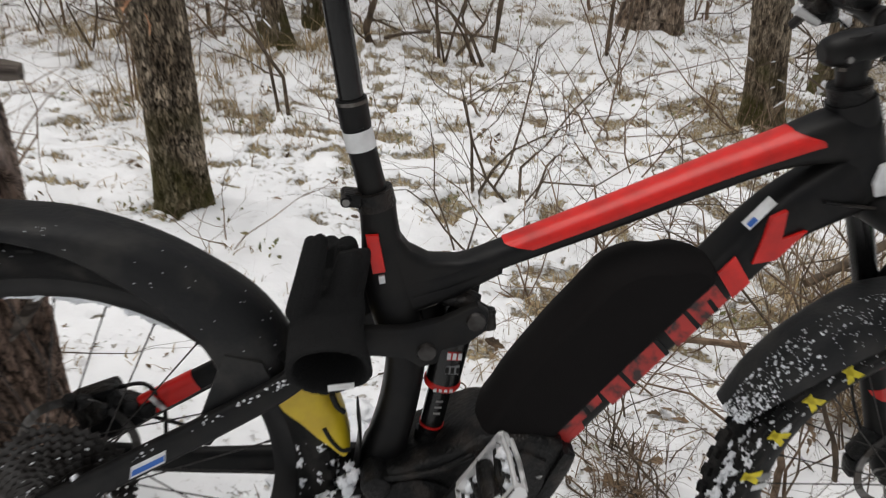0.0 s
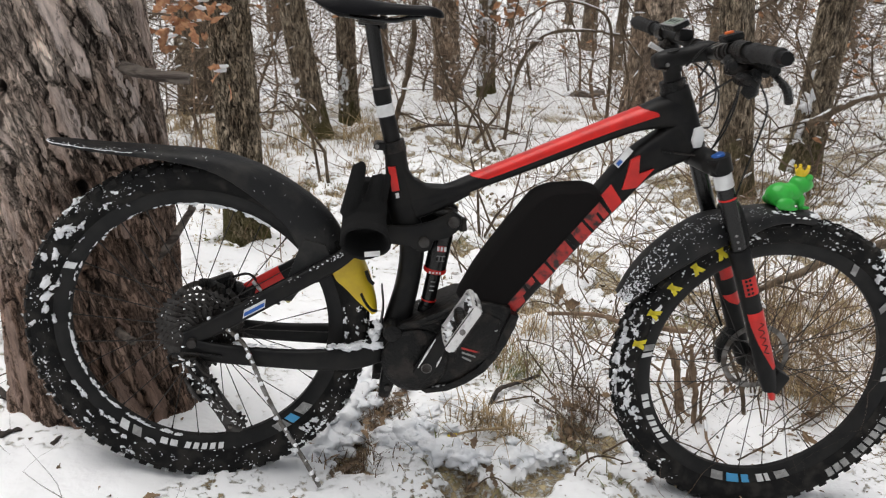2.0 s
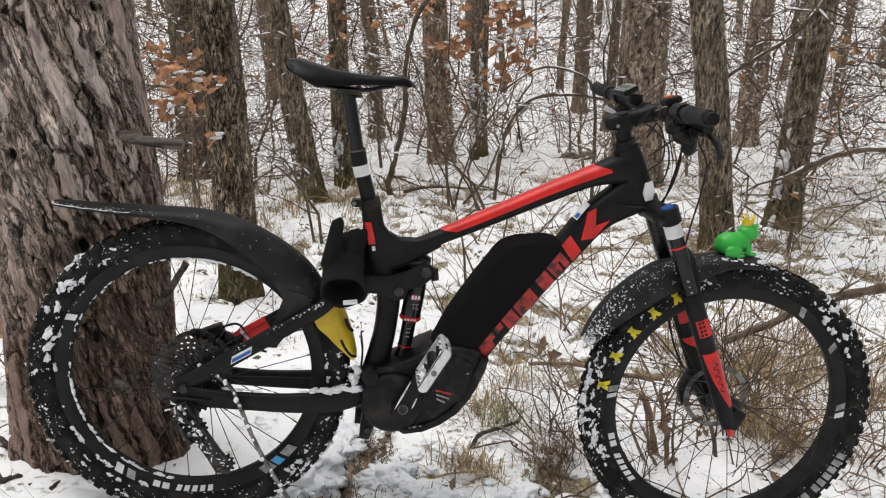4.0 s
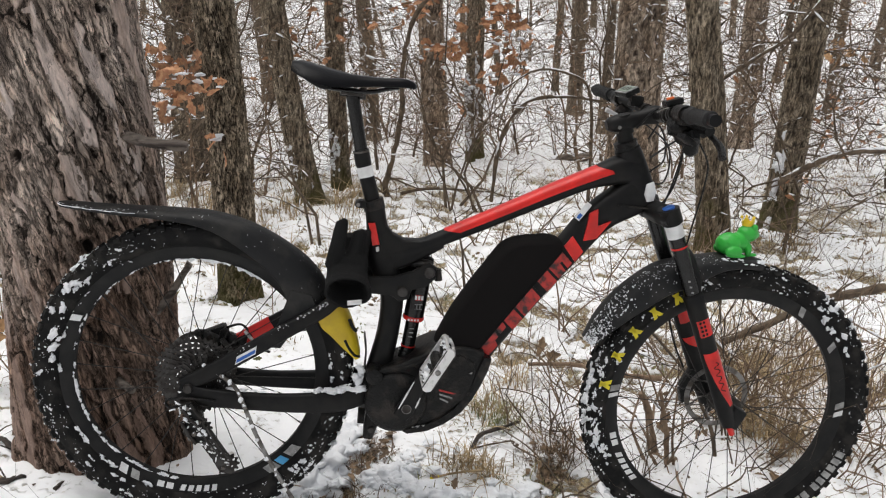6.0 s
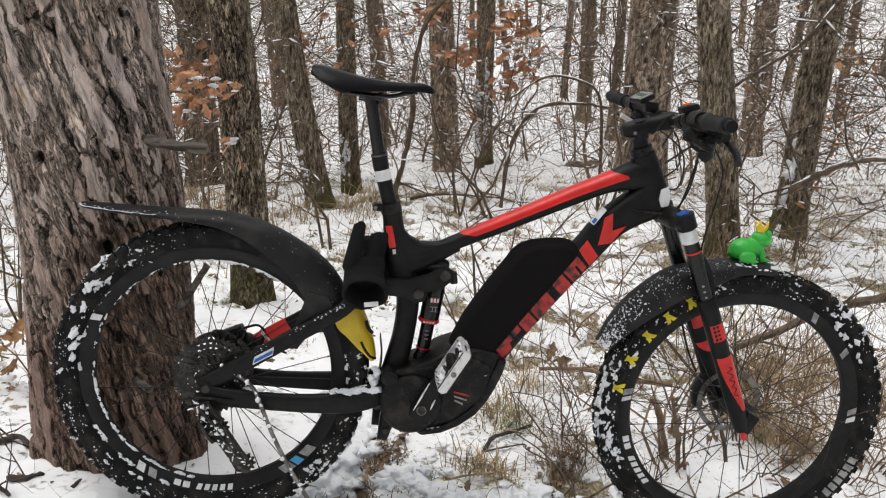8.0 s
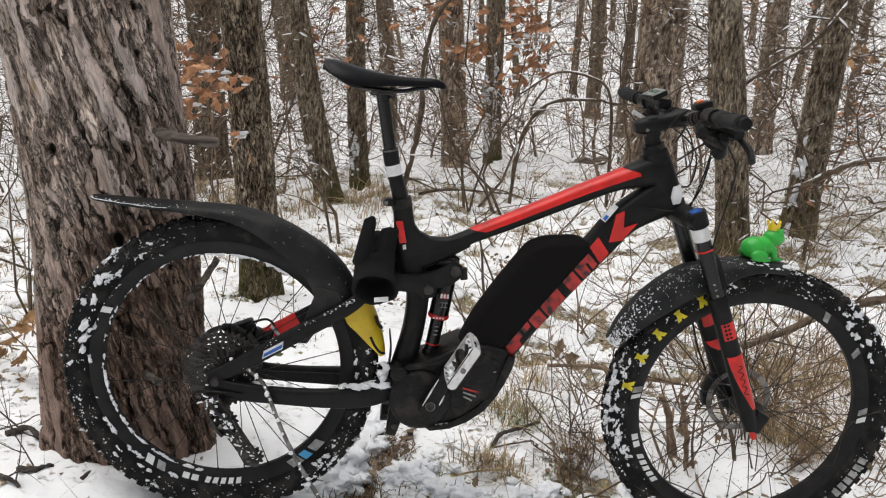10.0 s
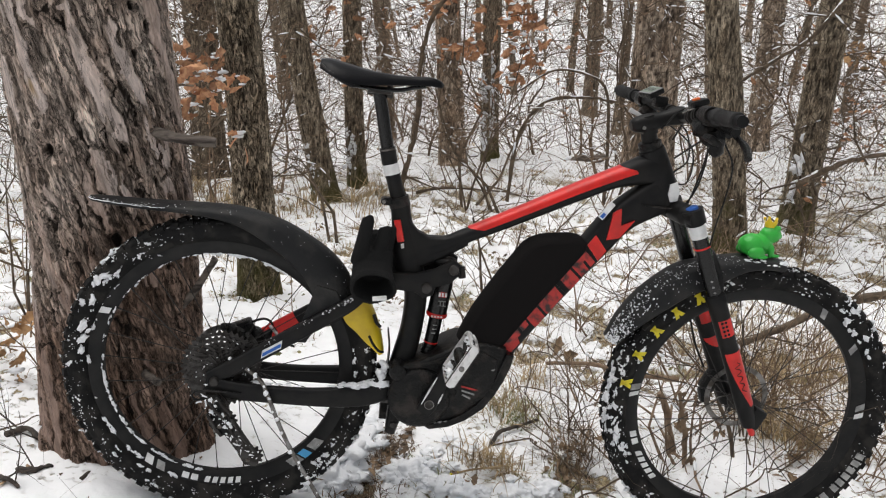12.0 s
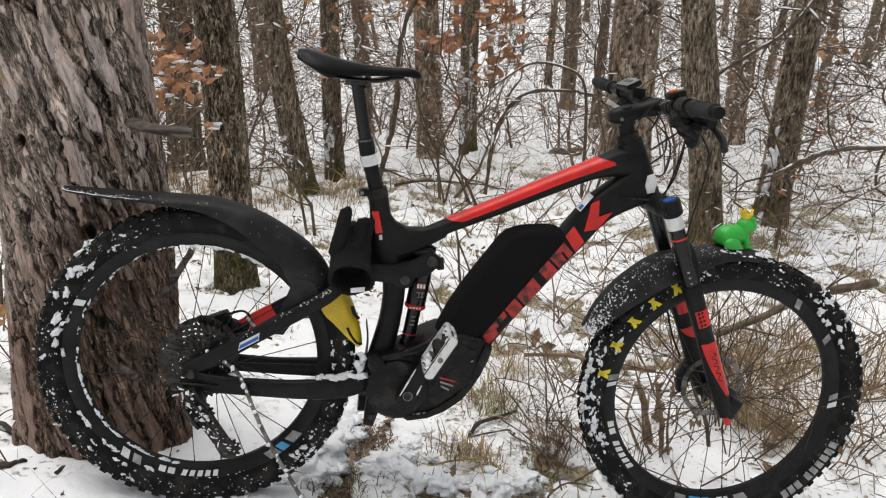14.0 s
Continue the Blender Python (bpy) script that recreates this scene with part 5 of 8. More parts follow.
for k in range(3):
    arc_mark(FW, RF - 0.045, RF - 0.023, 316 - 3.6 * k, 318.8 - 3.6 * k, -0.0352, M_GREY, ftyre, "grey_block")


# ---- drivetrain ----
def sprocket(r, teeth, y, c, parent, name="sprocket"):
    bm = bmesh.new()
    outer, inner = [], []
    for k in range(teeth * 4):
        a = 2 * math.pi * k / (teeth * 4)
        rr = r if k % 4 in (0, 1) else r - 0.0055
        outer.append((rr * math.cos(a), rr * math.sin(a)))
        inner.append(((r - 0.013) * math.cos(a), (r - 0.013) * math.sin(a)))
    V = [[bm.verts.new((c[0] + p[0], yy, c[1] + p[1])) for p in loop] for yy in (y - 0.0011, y + 0.0011) for loop in (outer, inner)]
    n = len(outer)
    for k in range(n):
        j = (k + 1) % n
        bm.faces.new((V[0][k], V[0][j], V[1][j], V[1][k]))
        bm.faces.new((V[2][k], V[3][k], V[3][j], V[2][j]))
        bm.faces.new((V[0][k], V[2][k], V[2][j], V[0][j]))
        bm.faces.new((V[1][k], V[1][j], V[3][j], V[3][k]))
    for k in range(5):
        a = k * 2 * math.pi / 5
        sweep(bm, [(c[0] + 0.012 * math.cos(a), y, c[1] + 0.012 * math.sin(a)), (c[0] + (r - 0.01) * math.cos(a + 0.35), y, c[1] + (r - 0.01) * math.sin(a + 0.35))], 0.0028, 4)
    return part(name, bm, M_DARKSTEEL, parent, smooth=False)


cass = part("cassette", revolve(bmesh.new(), [(0.0, -0.062), (0.015, -0.062), (0.018, -0.055), (0.018, -0.02), (0.0, -0.02)], RW, 24), M_DARKSTEEL, rear, "dirty dark cassette")
for k, (r, t) in enumerate([(0.09, 42), (0.08, 36), (0.07, 32), (0.061, 28), (0.053, 24), (0.046, 21), (0.04, 18), (0.034, 16), (0.029, 14), (0.025, 12)]):
    sprocket(r, t, -0.022 - 0.0038 * k, RW, cass)
rd = part("derailleur", plate(bmesh.new(), [(-0.015, -0.05), (0.012, -0.045), (0.035, -0.075), (0.04, -0.11), (0.05, -0.135), (0.02, -0.145), (-0.005, -0.12), (0.0, -0.085)], -0.092, -0.066, 0.006), M_PLASTIC, bike, "black rear derailleur with frost")
part("cage", plate(bmesh.new(), [(0.01, -0.1), (0.04, -0.1), (0.085, -0.165), (0.112, -0.2), (0.1, -0.222), (0.075, -0.22), (0.05, -0.18), (0.02, -0.14)], -0.07, -0.067, 0.001), M_DARKSTEEL, rd)
sprocket(0.026, 12, -0.062, (0.09, -0.2), rd, "jockey_wheel")
sprocket(0.026, 12, -0.062, (0.028, -0.118), rd, "jockey_wheel")
part("pivot_bolt", revolve(bmesh.new(), [(0.0, -0.098), (0.005, -0.098), (0.006, -0.09)], (0.012, -0.128), 12), M_STEEL, rd)
bm = bmesh.new()
sweep(bm, spline([(0.0, -0.075, -0.06), (-0.035, -0.09, -0.06), (-0.04, -0.085, -0.045), (0.0, -0.085, -0.04), (0.06, -0.08, -0.045)], 5), 0.0028, 6)
part("gear_cable", bm, M_PLASTIC, rd)
bm = bmesh.new()
for q in range(12):
    blob(bm, (-0.01 + 0.006 * q, -0.095, -0.058 - 0.007 * q + 0.012 * math.sin(q * 2.4)), 0.004 + 0.0015 * math.sin(q), q, (1.3, 0.6, 1), 0.6, 1)
part("frost", bm, M_SNOW, rd)["kind"] = "stuff"


dr = random.Random(17)
for x, z, r in [(0.005, -0.06, 0.004), (0.03, -0.09, 0.0035), (0.02, -0.118, 0.005), (0.06, -0.15, 0.003), (0.085, -0.195, 0.004), (-0.004, -0.1, 0.003)]:
    part("bolt", revolve(bmesh.new(), [(0.0, -0.0965), (r, -0.0965), (r * 1.2, -0.09)], (x, z), 12), M_STEEL, rd)
for x0, z0, x1, z1, w in [(-0.01, -0.055, 0.03, -0.1, 0.004), (0.01, -0.05, 0.045, -0.085, 0.0035), (-0.008, -0.09, 0.025, -0.14, 0.004), (0.03, -0.105, 0.075, -0.16, 0.003), (0.045, -0.1, 0.1, -0.175, 0.003)]:
    part("link_arm", sweep(bmesh.new(), [(x0, -0.094, z0), ((x0 + x1) / 2, -0.098, (z0 + z1) / 2 - 0.003), (x1, -0.094, z1)], w, 8), M_DARKSTEEL, rd)
bm = bmesh.new()
for q in range(60):
    u = dr.random()
    smear(bm, (-0.012 + 0.11 * u + dr.gauss(0, 0.012), -0.0985 + 0.004 * dr.random(), -0.055 - 0.14 * u + dr.gauss(0, 0.012)), dr.uniform(0.001, 0.0036), dr.uniform(0, 6), q, 1.6, 1)
for q in range(45):
    a, r = dr.uniform(0, 6.28), dr.uniform(0.03, 0.09)
    smear(bm, (RW[0] + r * math.cos(a), -0.064 + 0.46 * (r - 0.03), RW[1] + r * math.sin(a)), dr.uniform(0.0008, 0.0022), a, q, 1.5, 1)
part("frost", bm, M_SNOW, rd)["kind"] = "stuff"
bm = sweep(bmesh.new(), spline([(-0.008 + 0.016 * q, 0.05, 0.055 + 0.012 * math.sin(q * 1.9)) for q in range(8)], 4), [0.009 + 0.004 * math.sin(q * 1.3) for q in range(29)], 10)
part("caliper_mount", bm, M_PLASTIC, bike)
part("hose_end", sweep(bmesh.new(), [(0.1, 0.045, 0.075), (0.118, 0.045, 0.055)], 0.004, 8), M_PEDAL, bike)


hang = [(0.03, -0.058, 0.028), (0.07, -0.068, 0.01), (0.105, -0.085, -0.012), (0.122, -0.09, -0.045), (0.15, -0.09, -0.11), (0.18, -0.088, -0.17), (0.21, -0.085, -0.222), (0.24, -0.085, -0.27), (0.275, -0.085, -0.33)]
hp = [Vector(p) for p in spline(hang, 4)]
bm, sn = bmesh.new(), bmesh.new()
for k, (a, b) in enumerate(zip(hp, hp[1:])):
    d = b - a
    w = 0.0030 if k % 2 else 0.0019
    for s in (-1, 1):
        box(bm, a.lerp(b, 0.5) + Vector((0, s * w, 0)), (d.length * 1.3, 0.0012, 0.0078), d.to_track_quat("X", "Z").to_matrix(), 0)
    sweep(bm, [a + Vector((0, -0.004, 0)), a + Vector((0, 0.004, 0))], 0.0028, 6)
    if math.sin(k * 2.3) > -0.2:
        blob(sn, a + Vector((0.003 * math.sin(k * 2.1), -0.003, 0.001)), 0.0046 + 0.0016 * math.sin(k * 1.3), k, (1, 0.9, 1.1), 0.9, 1)
ch = part("chain", bm, M_STEEL, bike, "slack chain hanging down, crusted with snow", smooth=False)
part("frost", sn, M_SNOW, ch)["kind"] = "stuff"
part("backing", revolve(bmesh.new(), [(0.02, -0.021), (0.06, -0.0205), (0.06, -0.0195), (0.02, -0.019)], RW, 40), M_DARKSTEEL, cass)
bm = bmesh.new()
box(bm, (0.03, 0.07, 0.045), (0.07, 0.035, 0.05), pose(0, 0, 0, 0, -25, 0).to_3x3(), 0.008)
box(bm, (0.075, 0.07, 0.04), (0.04, 0.03, 0.03), pose(0, 0, 0, 0, 20, 0).to_3x3(), 0.006)
sweep(bm, spline([(0.05, 0.07, 0.07), (0.09, 0.06, 0.085), (0.115, 0.05, 0.06), (0.12, 0.04, 0.02)], 5), 0.003, 6)
sweep(bm, spline([(0.05, 0.06, 0.05), (0.1, 0.05, 0.04), (0.16, 0.04, 0.03)], 5), 0.003, 6)
part("brake_caliper", bm, M_PLASTIC, bike, "black brake caliper with hoses")


# ---- mudguards ----
def guard(stations, name, label, material, thick=0.003, n=18):
    """A mudguard: stations of outer rim (x, z), half width, depth of the skirt."""
    st = spline(stations, 6)
    bm = bmesh.new()
    rings = []
    for i, s in enumerate(st):
        d = st[min(i + 1, len(st) - 1)][:2] - st[max(i - 1, 0)][:2]
        d = d / np.linalg.norm(d)
        inx, inz = d[1], -d[0]
        ring = []
        for g in (0.0, thick):
            arc = []
            for k in range(n + 1):
                a = math.pi * k / n
                c, q = math.cos(a), math.sin(a)
                w, h = s[2] - g, max(0.001, s[3])
                drop = g + h * (1 - abs(q) ** 0.7)
                arc.append(bm.verts.new((s[0] + inx * drop, w * math.copysign(abs(c) ** 0.75, c), s[1] + inz * drop)))
            ring += arc if g == 0 else arc[::-1]
        rings.append(ring)
    m = len(rings[0])
    for a, b in zip(rings, rings[1:]):
        for k in range(m):
            bm.faces.new((a[k], a[(k + 1) % m], b[(k + 1) % m], b[k]))
    bm.faces.new(rings[0][::-1])
    bm.faces.new(rings[-1])
    ob = part(name, bm, material, bike, label)
    return ob, st


def guard_point(st, u, a, out=0.0):
    """A place on a mudguard's outer face: u along it from 0 to 1, a across it in degrees (180 is its near rim, 90 its crown)."""
    i = min(len(st) - 2, int(u * (len(st) - 1)))
    f = u * (len(st) - 1) - i
    s = st[i] * (1 - f) + st[i + 1] * f
    d = st[i + 1][:2] - st[i][:2]
    d = d / np.linalg.norm(d)
    c, q = math.cos(radians(a)), math.sin(radians(a))
    drop = max(0.001, s[3]) * (1 - abs(q) ** 0.7) - out
    return Vector((s[0] + d[1] * drop, (s[2] + out) * math.copysign(abs(c) ** 0.75, c), s[1] - d[0] * drop))


rg, rg_st = guard([(-0.29, 0.353, 0.012, 0.003), (-0.27, 0.353, 0.028, 0.005), (-0.186, 0.353, 0.038, 0.009), (-0.068, 0.357, 0.043, 0.016), (0.028, 0.357, 0.046, 0.03), (0.115, 0.337, 0.048, 0.05), (0.191, 0.3, 0.05, 0.064), (0.244, 0.262, 0.05, 0.078), (0.281, 0.213, 0.05, 0.085), (0.292, 0.16, 0.048, 0.075)],
           "rear_mudguard", "scuffed dark grey plastic rear mudguard", M_GUARD)
bm = bmesh.new()
plate(bm, [(0.16, 0.075), (0.175, 0.11), (0.19, 0.16), (0.205, 0.21), (0.25, 0.2), (0.27, 0.16), (0.22, 0.125), (0.19, 0.075)], -0.052, -0.046, 0.0025)
part("side_arm", bm, M_GUARD, rg)
bm = bmesh.new()
fr_r = random.Random(77)
edge = [guard_point(rg_st, 0.01 + 0.27 * q / 60, 166 + 3 * math.sin(q * 0.7), 0.0004) for q in range(61)]
sweep(bm, edge, [0.0004 + 0.0013 * (1 - q / 61) * (0.5 + 0.5 * noise.noise(Vector((q * 0.45, 0, 0)))) for q in range(61)], 6)
for q in range(60):
    blob(bm, guard_point(rg_st, 0.3 * fr_r.random(), fr_r.uniform(120, 172), 0.0002), fr_r.uniform(0.0004, 0.0012), q, (2.2, 1.0, 0.6), 0.8, 1)
for q in range(40):
    blob(bm, guard_point(rg_st, fr_r.uniform(0.3, 0.95), fr_r.uniform(95, 175), 0.0), fr_r.uniform(0.0004, 0.0009), q, (1.2, 0.6, 1), 0.8, 1)
part("frost", bm, M_SNOW, rg, "white frost along the rim")["kind"] = "stuff"
fl = []
for a, dp in ((33, 0.06), (27, 0.062), (22, 0.05), (16, 0.032), (11, 0.01)):
    r = RR + 0.017
    fl.append((RW[0] + r * math.cos(radians(a)), RW[1] + r * math.sin(radians(a)), 0.043, dp))
flap, _ = guard(fl, "mud_flap", "yellow plastic mud flap behind the seat tube", M_FLAP, 0.002)
bm = sweep(bmesh.new(), spline([(0.328, -0.041, 0.1), (0.338, -0.0415, 0.082), (0.352, -0.041, 0.066), (0.364, -0.036, 0.062)], 5), 0.0032, 6)
part("black_stroke", bm, M_FRAME, flap)
bm = sweep(bmesh.new(), spline([(0.335, -0.036, 0.148), (0.343, -0.036, 0.13), (0.352, -0.033, 0.12)], 5), 0.004, 6)
part("black_stroke", bm, M_FRAME, flap)
bm = loft(bmesh.new(), [(0.372, 0.1, 0.03, 0.002), (0.378, 0.06, 0.03, 0.0022), (0.376, 0.0, 0.03, 0.0022), (0.371, -0.06, 0.026, 0.002)], y=0.0)
part("rear_splash_plate", bm, M_GUARD, bike)

fg, fg_st = guard([(0.876, 0.13, 0.035, 0.02), (0.9, 0.19, 0.046, 0.04), (0.944, 0.253, 0.05, 0.055), (1.014, 0.314, 0.052, 0.06), (1.077, 0.336, 0.05, 0.055), (1.156, 0.352, 0.046, 0.03), (1.215, 0.355, 0.044, 0.022), (1.262, 0.349, 0.036, 0.02), (1.27, 0.347, 0.02, 0.018)],
           "front_mudguard", "dark grey plastic front mudguard speckled with snow", M_GUARD)
sp = random.Random(8)
bm = bmesh.new()
for q in range(700):
    u = sp.random() ** 1.8 * 0.62
    blob(bm, guard_point(fg_st, u, 180 - 85 * sp.random() ** (1.0 if u < 0.12 else 0.6), 0.0), (0.0007 + 0.0022 * sp.random() ** 3) * (1.0 - u), q, (1.2, 0.6, 1.2), 1.0, 1)
for q in range(26):
    blob(bm, guard_point(fg_st, sp.uniform(0.62, 0.9), sp.uniform(105, 165), 0.0), 0.002 + 0.004 * sp.random() ** 2, q, (1.5, 1.0, 0.5), 1.0, 1)
part("frost", bm, M_SNOW, fg, "specks of frozen snow")["kind"] = "stuff"

# ---- fork ----
fa, fb = Vector((1.003, 0, 0.455)), Vector((1.236, 0, -0.045))


def on_fork(t, y=0.0, fwd=0.0):
    d = (fb - fa).normalized()
    return fa.lerp(fb, t) + Vector((0, y, 0)) + Vector((-d.z, 0, d.x)) * fwd


bm = bmesh.new()
sweep(bm, spline([on_fork(0.03, -0.083), on_fork(0.015, -0.05, -0.012), on_fork(0.0, 0.0, -0.022), on_fork(0.015, 0.05, -0.012), on_fork(0.03, 0.083)], 6), [0.02] * 5 + [0.024] * 15 + [0.02] * 5, 14)
for s in (-1, 1):
    sweep(bm, [on_fork(-0.005, s * 0.068), on_fork(0.055, s * 0.068)], 0.0235, 20)
sweep(bm, [on_fork(0.0, 0, -0.022), (0.962, 0, 0.458)], 0.026, 18)
fork = part("fork", bm, M_FRAME, bike, "black suspension fork with red panels")
for s in (-1, 1):
    y = s * 0.068
    part("stanchion", sweep(bmesh.new(), [on_fork(0.04, y), on_fork(0.44, y)], 0.0176, 24), M_STANCHION, fork, "glossy black fork tube")
    part("top_cap", sweep(bmesh.new(), [on_fork(-0.017, y), on_fork(-0.014, y), on_fork(-0.004, y)], [0.011, 0.0135, 0.0145], 20), M_BLUE if s < 0 else M_PLASTIC, fork, "blue cap" if s < 0 else "")
    bm = sweep(bmesh.new(), [on_fork(0.365, y), on_fork(0.375, y), on_fork(0.42, y), on_fork(0.6, y), on_fork(0.8, y), on_fork(0.93, y), on_fork(0.985, y)], [0.0205, 0.0235, 0.0215, 0.0208, 0.0205, 0.02, 0.0165], 24)
    box(bm, (FW[0] - 0.004, y * 1.0, FW[1] - 0.004), (0.035, 0.03, 0.05), pose(0, 0, 0, 0, 25, 0).to_3x3(), 0.007)
    leg = part("lower_leg", bm, M_FRAME, fork, "black fork leg with red panels")
    for t0, t1 in ([(0.475, 0.55), (0.625, 0.885)] if s < 0 else [(0.47, 0.575), (0.645, 0.7)]):
        bm = bmesh.new()
        pts = []
        d = (fb - fa).normalized()
        u = Vector((-d.z, 0, d.x))
        rows = []
        for i in range(9):
            t = t0 + (t1 - t0) * i / 8
            row = []
            cut = 0.0 if t0 < 0.6 else 95 * (i / 8) ** 1.6
            for k in range(9):
                a = radians(-142 + (132 - cut * 0.8) * k / 8 + cut * 0.8)
                if t0 < 0.6:
                    a = radians(-128 + 88 * k / 8)
                rr = 0.0211 - 0.003 * max(0, t - 0.6)
                row.append(bm.verts.new(on_fork(t, y) + (u * math.cos(a) + Vector((0, 1, 0)) * math.sin(a)) * (rr + 0.0006)))
            rows.append(row)
        for a, b in zip(rows, rows[1:]):
            for k in range(8):
                bm.faces.new((a[k], a[k + 1], b[k + 1], b[k]))
        part("red_panel", bm, M_RED, leg)
    part("knob", sweep(bmesh.new(), [on_fork(0.985, y), on_fork(1.03, y), on_fork(1.035, y)], [0.0085, 0.0075, 0.005], 14), M_RED if s < 0 else M_PLASTIC, fork, "red knob" if s < 0 else "")
    if s < 0:
        part("reflective_band", sweep(bmesh.new(), [on_fork(0.062, y), on_fork(0.115, y)], 0.0188, 20), M_WHITE, fork, "white band")
        part("travel_ring", sweep(bmesh.new(), [on_fork(0.155, y), on_fork(0.162, y)], 0.0186, 20), M_RED, fork, "thin red ring")
        for q in range(4):
            for w in range(2):
                p = on_fork(0.484 + 0.018 * q, y - 0.0212, -0.0065 + 0.008 * w)
                part("print_bar", box(bmesh.new(), p + Vector((0, 0, 0)), (0.005, 0.0022, 0.0055)), M_FRAME, leg, smooth=False)
        scrawl = [on_fork(0.67 + 0.0115 * q, y - 0.0206, 0.003 + 0.0075 * math.sin(q * 2.2) * (1 - 0.03 * q)) for q in range(13)]
        part("print_stroke", sweep(bmesh.new(), spline(scrawl, 4), 0.0013, 5), M_FRAME, leg, "thin black scrawled print")
        for q in range(5):
            part("scale_mark", box(bmesh.new(), on_fork(0.3 + 0.025 * q, y - 0.0174, -0.004), (0.005, 0.0018, 0.004)), M_GREY, fork, smooth=False)
bm = sweep(bmesh.new(), spline([on_fork(0.4, -0.068, 0.0), on_fork(0.33, -0.062, 0.016), on_fork(0.245, -0.03, 0.026), on_fork(0.23, 0.0, 0.028), on_fork(0.245, 0.03, 0.026), on_fork(0.33, 0.062, 0.016), on_fork(0.4, 0.068, 0.0)], 6), 0.0125, 10)
part("arch", bm, M_FRAME, fork)
bm = bmesh.new()
box(bm, (1.178, 0.062, 0.018), (0.036, 0.03, 0.058), pose(0, 0, 0, 0, 24, 0).to_3x3(), 0.009)
box(bm, (1.168, 0.06, -0.02), (0.026, 0.026, 0.036), pose(0, 0, 0, 0, -15, 0).to_3x3(), 0.007)
sweep(bm, spline([(1.155, 0.06, 0.05), (1.12, 0.068, 0.12), (1.08, 0.08, 0.25), (1.03, 0.07, 0.42)], 6), 0.0027, 6)
part("brake_caliper", bm, M_PLASTIC, fork)

# ---- cockpit ----
bm = bmesh.new()
sweep(bm, [(0.913, 0, 0.572), (0.898, 0, 0.612)], [0.018, 0.0172], 20)
part("headset_spacer", bm, M_FRAME, bike)
bm = loft(bmesh.new(), [(0.858, 0.618, 0.012, 0.01), (0.868, 0.621, 0.019, 0.0165), (0.895, 0.629, 0.021, 0.02), (0.93, 0.641, 0.018, 0.0165), (0.962, 0.652, 0.021, 0.02), (0.976, 0.657, 0.02, 0.016)])
sweep(bm, [(0.903, 0, 0.606), (0.89, 0, 0.645)], 0.019, 18)
stem = part("stem", bm, M_FRAME, bike, "short black stem")
part("stem_bolt", sweep(bmesh.new(), [(0.882, -0.023, 0.618), (0.882, -0.019, 0.618)], 0.004, 8), M_STEEL, stem)
BAR = spline([(0.935, -0.385, 0.67), (0.938, -0.28, 0.669), (0.945, -0.18, 0.668), (0.96, -0.1, 0.66), (0.966, -0.04, 0.653), (0.966, 0.04, 0.653), (0.96, 0.1, 0.66), (0.945, 0.18, 0.67), (0.935, 0.28, 0.679), (0.928, 0.385, 0.684)], 6)
bar = part("handlebar", sweep(bmesh.new(), BAR, [0.0112] * 20 + [0.014] * 16 + [0.0112] * (len(BAR) - 36), 14), M_FRAME, bike, "wide black handlebar")


def on_bar(y):
    return Vector(min(BAR, key=lambda p: abs(p[1] - y))) * 1.0


for s in (-1, 1):
    a, b = on_bar(s * 0.365), on_bar(s * 0.25)
    a.y, b.y = s * 0.365, s * 0.26
    d = (b - a)
    bm = sweep(bmesh.new(), [a + d * t for t in (-0.02, 0.0, 0.03, 0.06, 0.3, 0.6, 0.9, 0.97, 1.0)], [0.01, 0.0145, 0.0158, 0.015, 0.0148, 0.0146, 0.0144, 0.017, 0.016], 20)
    grip = part("grip", bm, M_GRIP, bar, "black rubber grip")
    rib = bmesh.new()
    for k in range(12):
        sweep(rib, [a + d * (0.1 + 0.065 * k), a + d * (0.125 + 0.065 * k)], 0.0151, 20)
    part("ribs", rib, M_GRIP, grip)
    bm = bmesh.new()
    p = on_bar(s * 0.22)
    box(bm, p + Vector((0.012, 0, -0.008)), (0.035, 0.03, 0.028), None, 0.005)
    sweep(bm, spline([p + Vector((0.015, -s * 0.015, -0.012)), p + Vector((0.03, s * 0.02, -0.02)), p + Vector((0.035, s * 0.06, -0.025))], 5), 0.0105, 10)
    lev = part("brake_lever", bm, M_PLASTIC, bar, "black brake lever")
    bl = spline([p + Vector((0.035, s * 0.02, -0.022)), p + Vector((0.045, s * 0.05, -0.036)), p + Vector((0.052, s * 0.08, -0.052)), p + Vector((0.05, s * 0.1, -0.07))], 5)
    part("blade", sweep(bmesh.new(), bl, [0.006] * 8 + [0.0075] * (len(bl) - 8), 8), M_DARKSTEEL if s > 0 else M_PLASTIC, lev)
    bm = bmesh.new()
    blob(bm, p + Vector((0.01, -s * 0.03, -0.03)), 0.024, 3 + s, (1, 1.2, 0.8), 0.25)
    sweep(bm, [p + Vector((0.0, -s * 0.05, -0.02)), p + Vector((0.0, -s * 0.02, -0.035))], 0.012, 10)
    part("shifter", bm, M_PLASTIC, bar)
    sweepbm = sweep(bmesh.new(), [p + Vector((0, -s * 0.02, 0)), p + Vector((0, s * 0.02, 0))], 0.0165, 16)
    part("clamp", sweepbm, M_PLASTIC, bar)
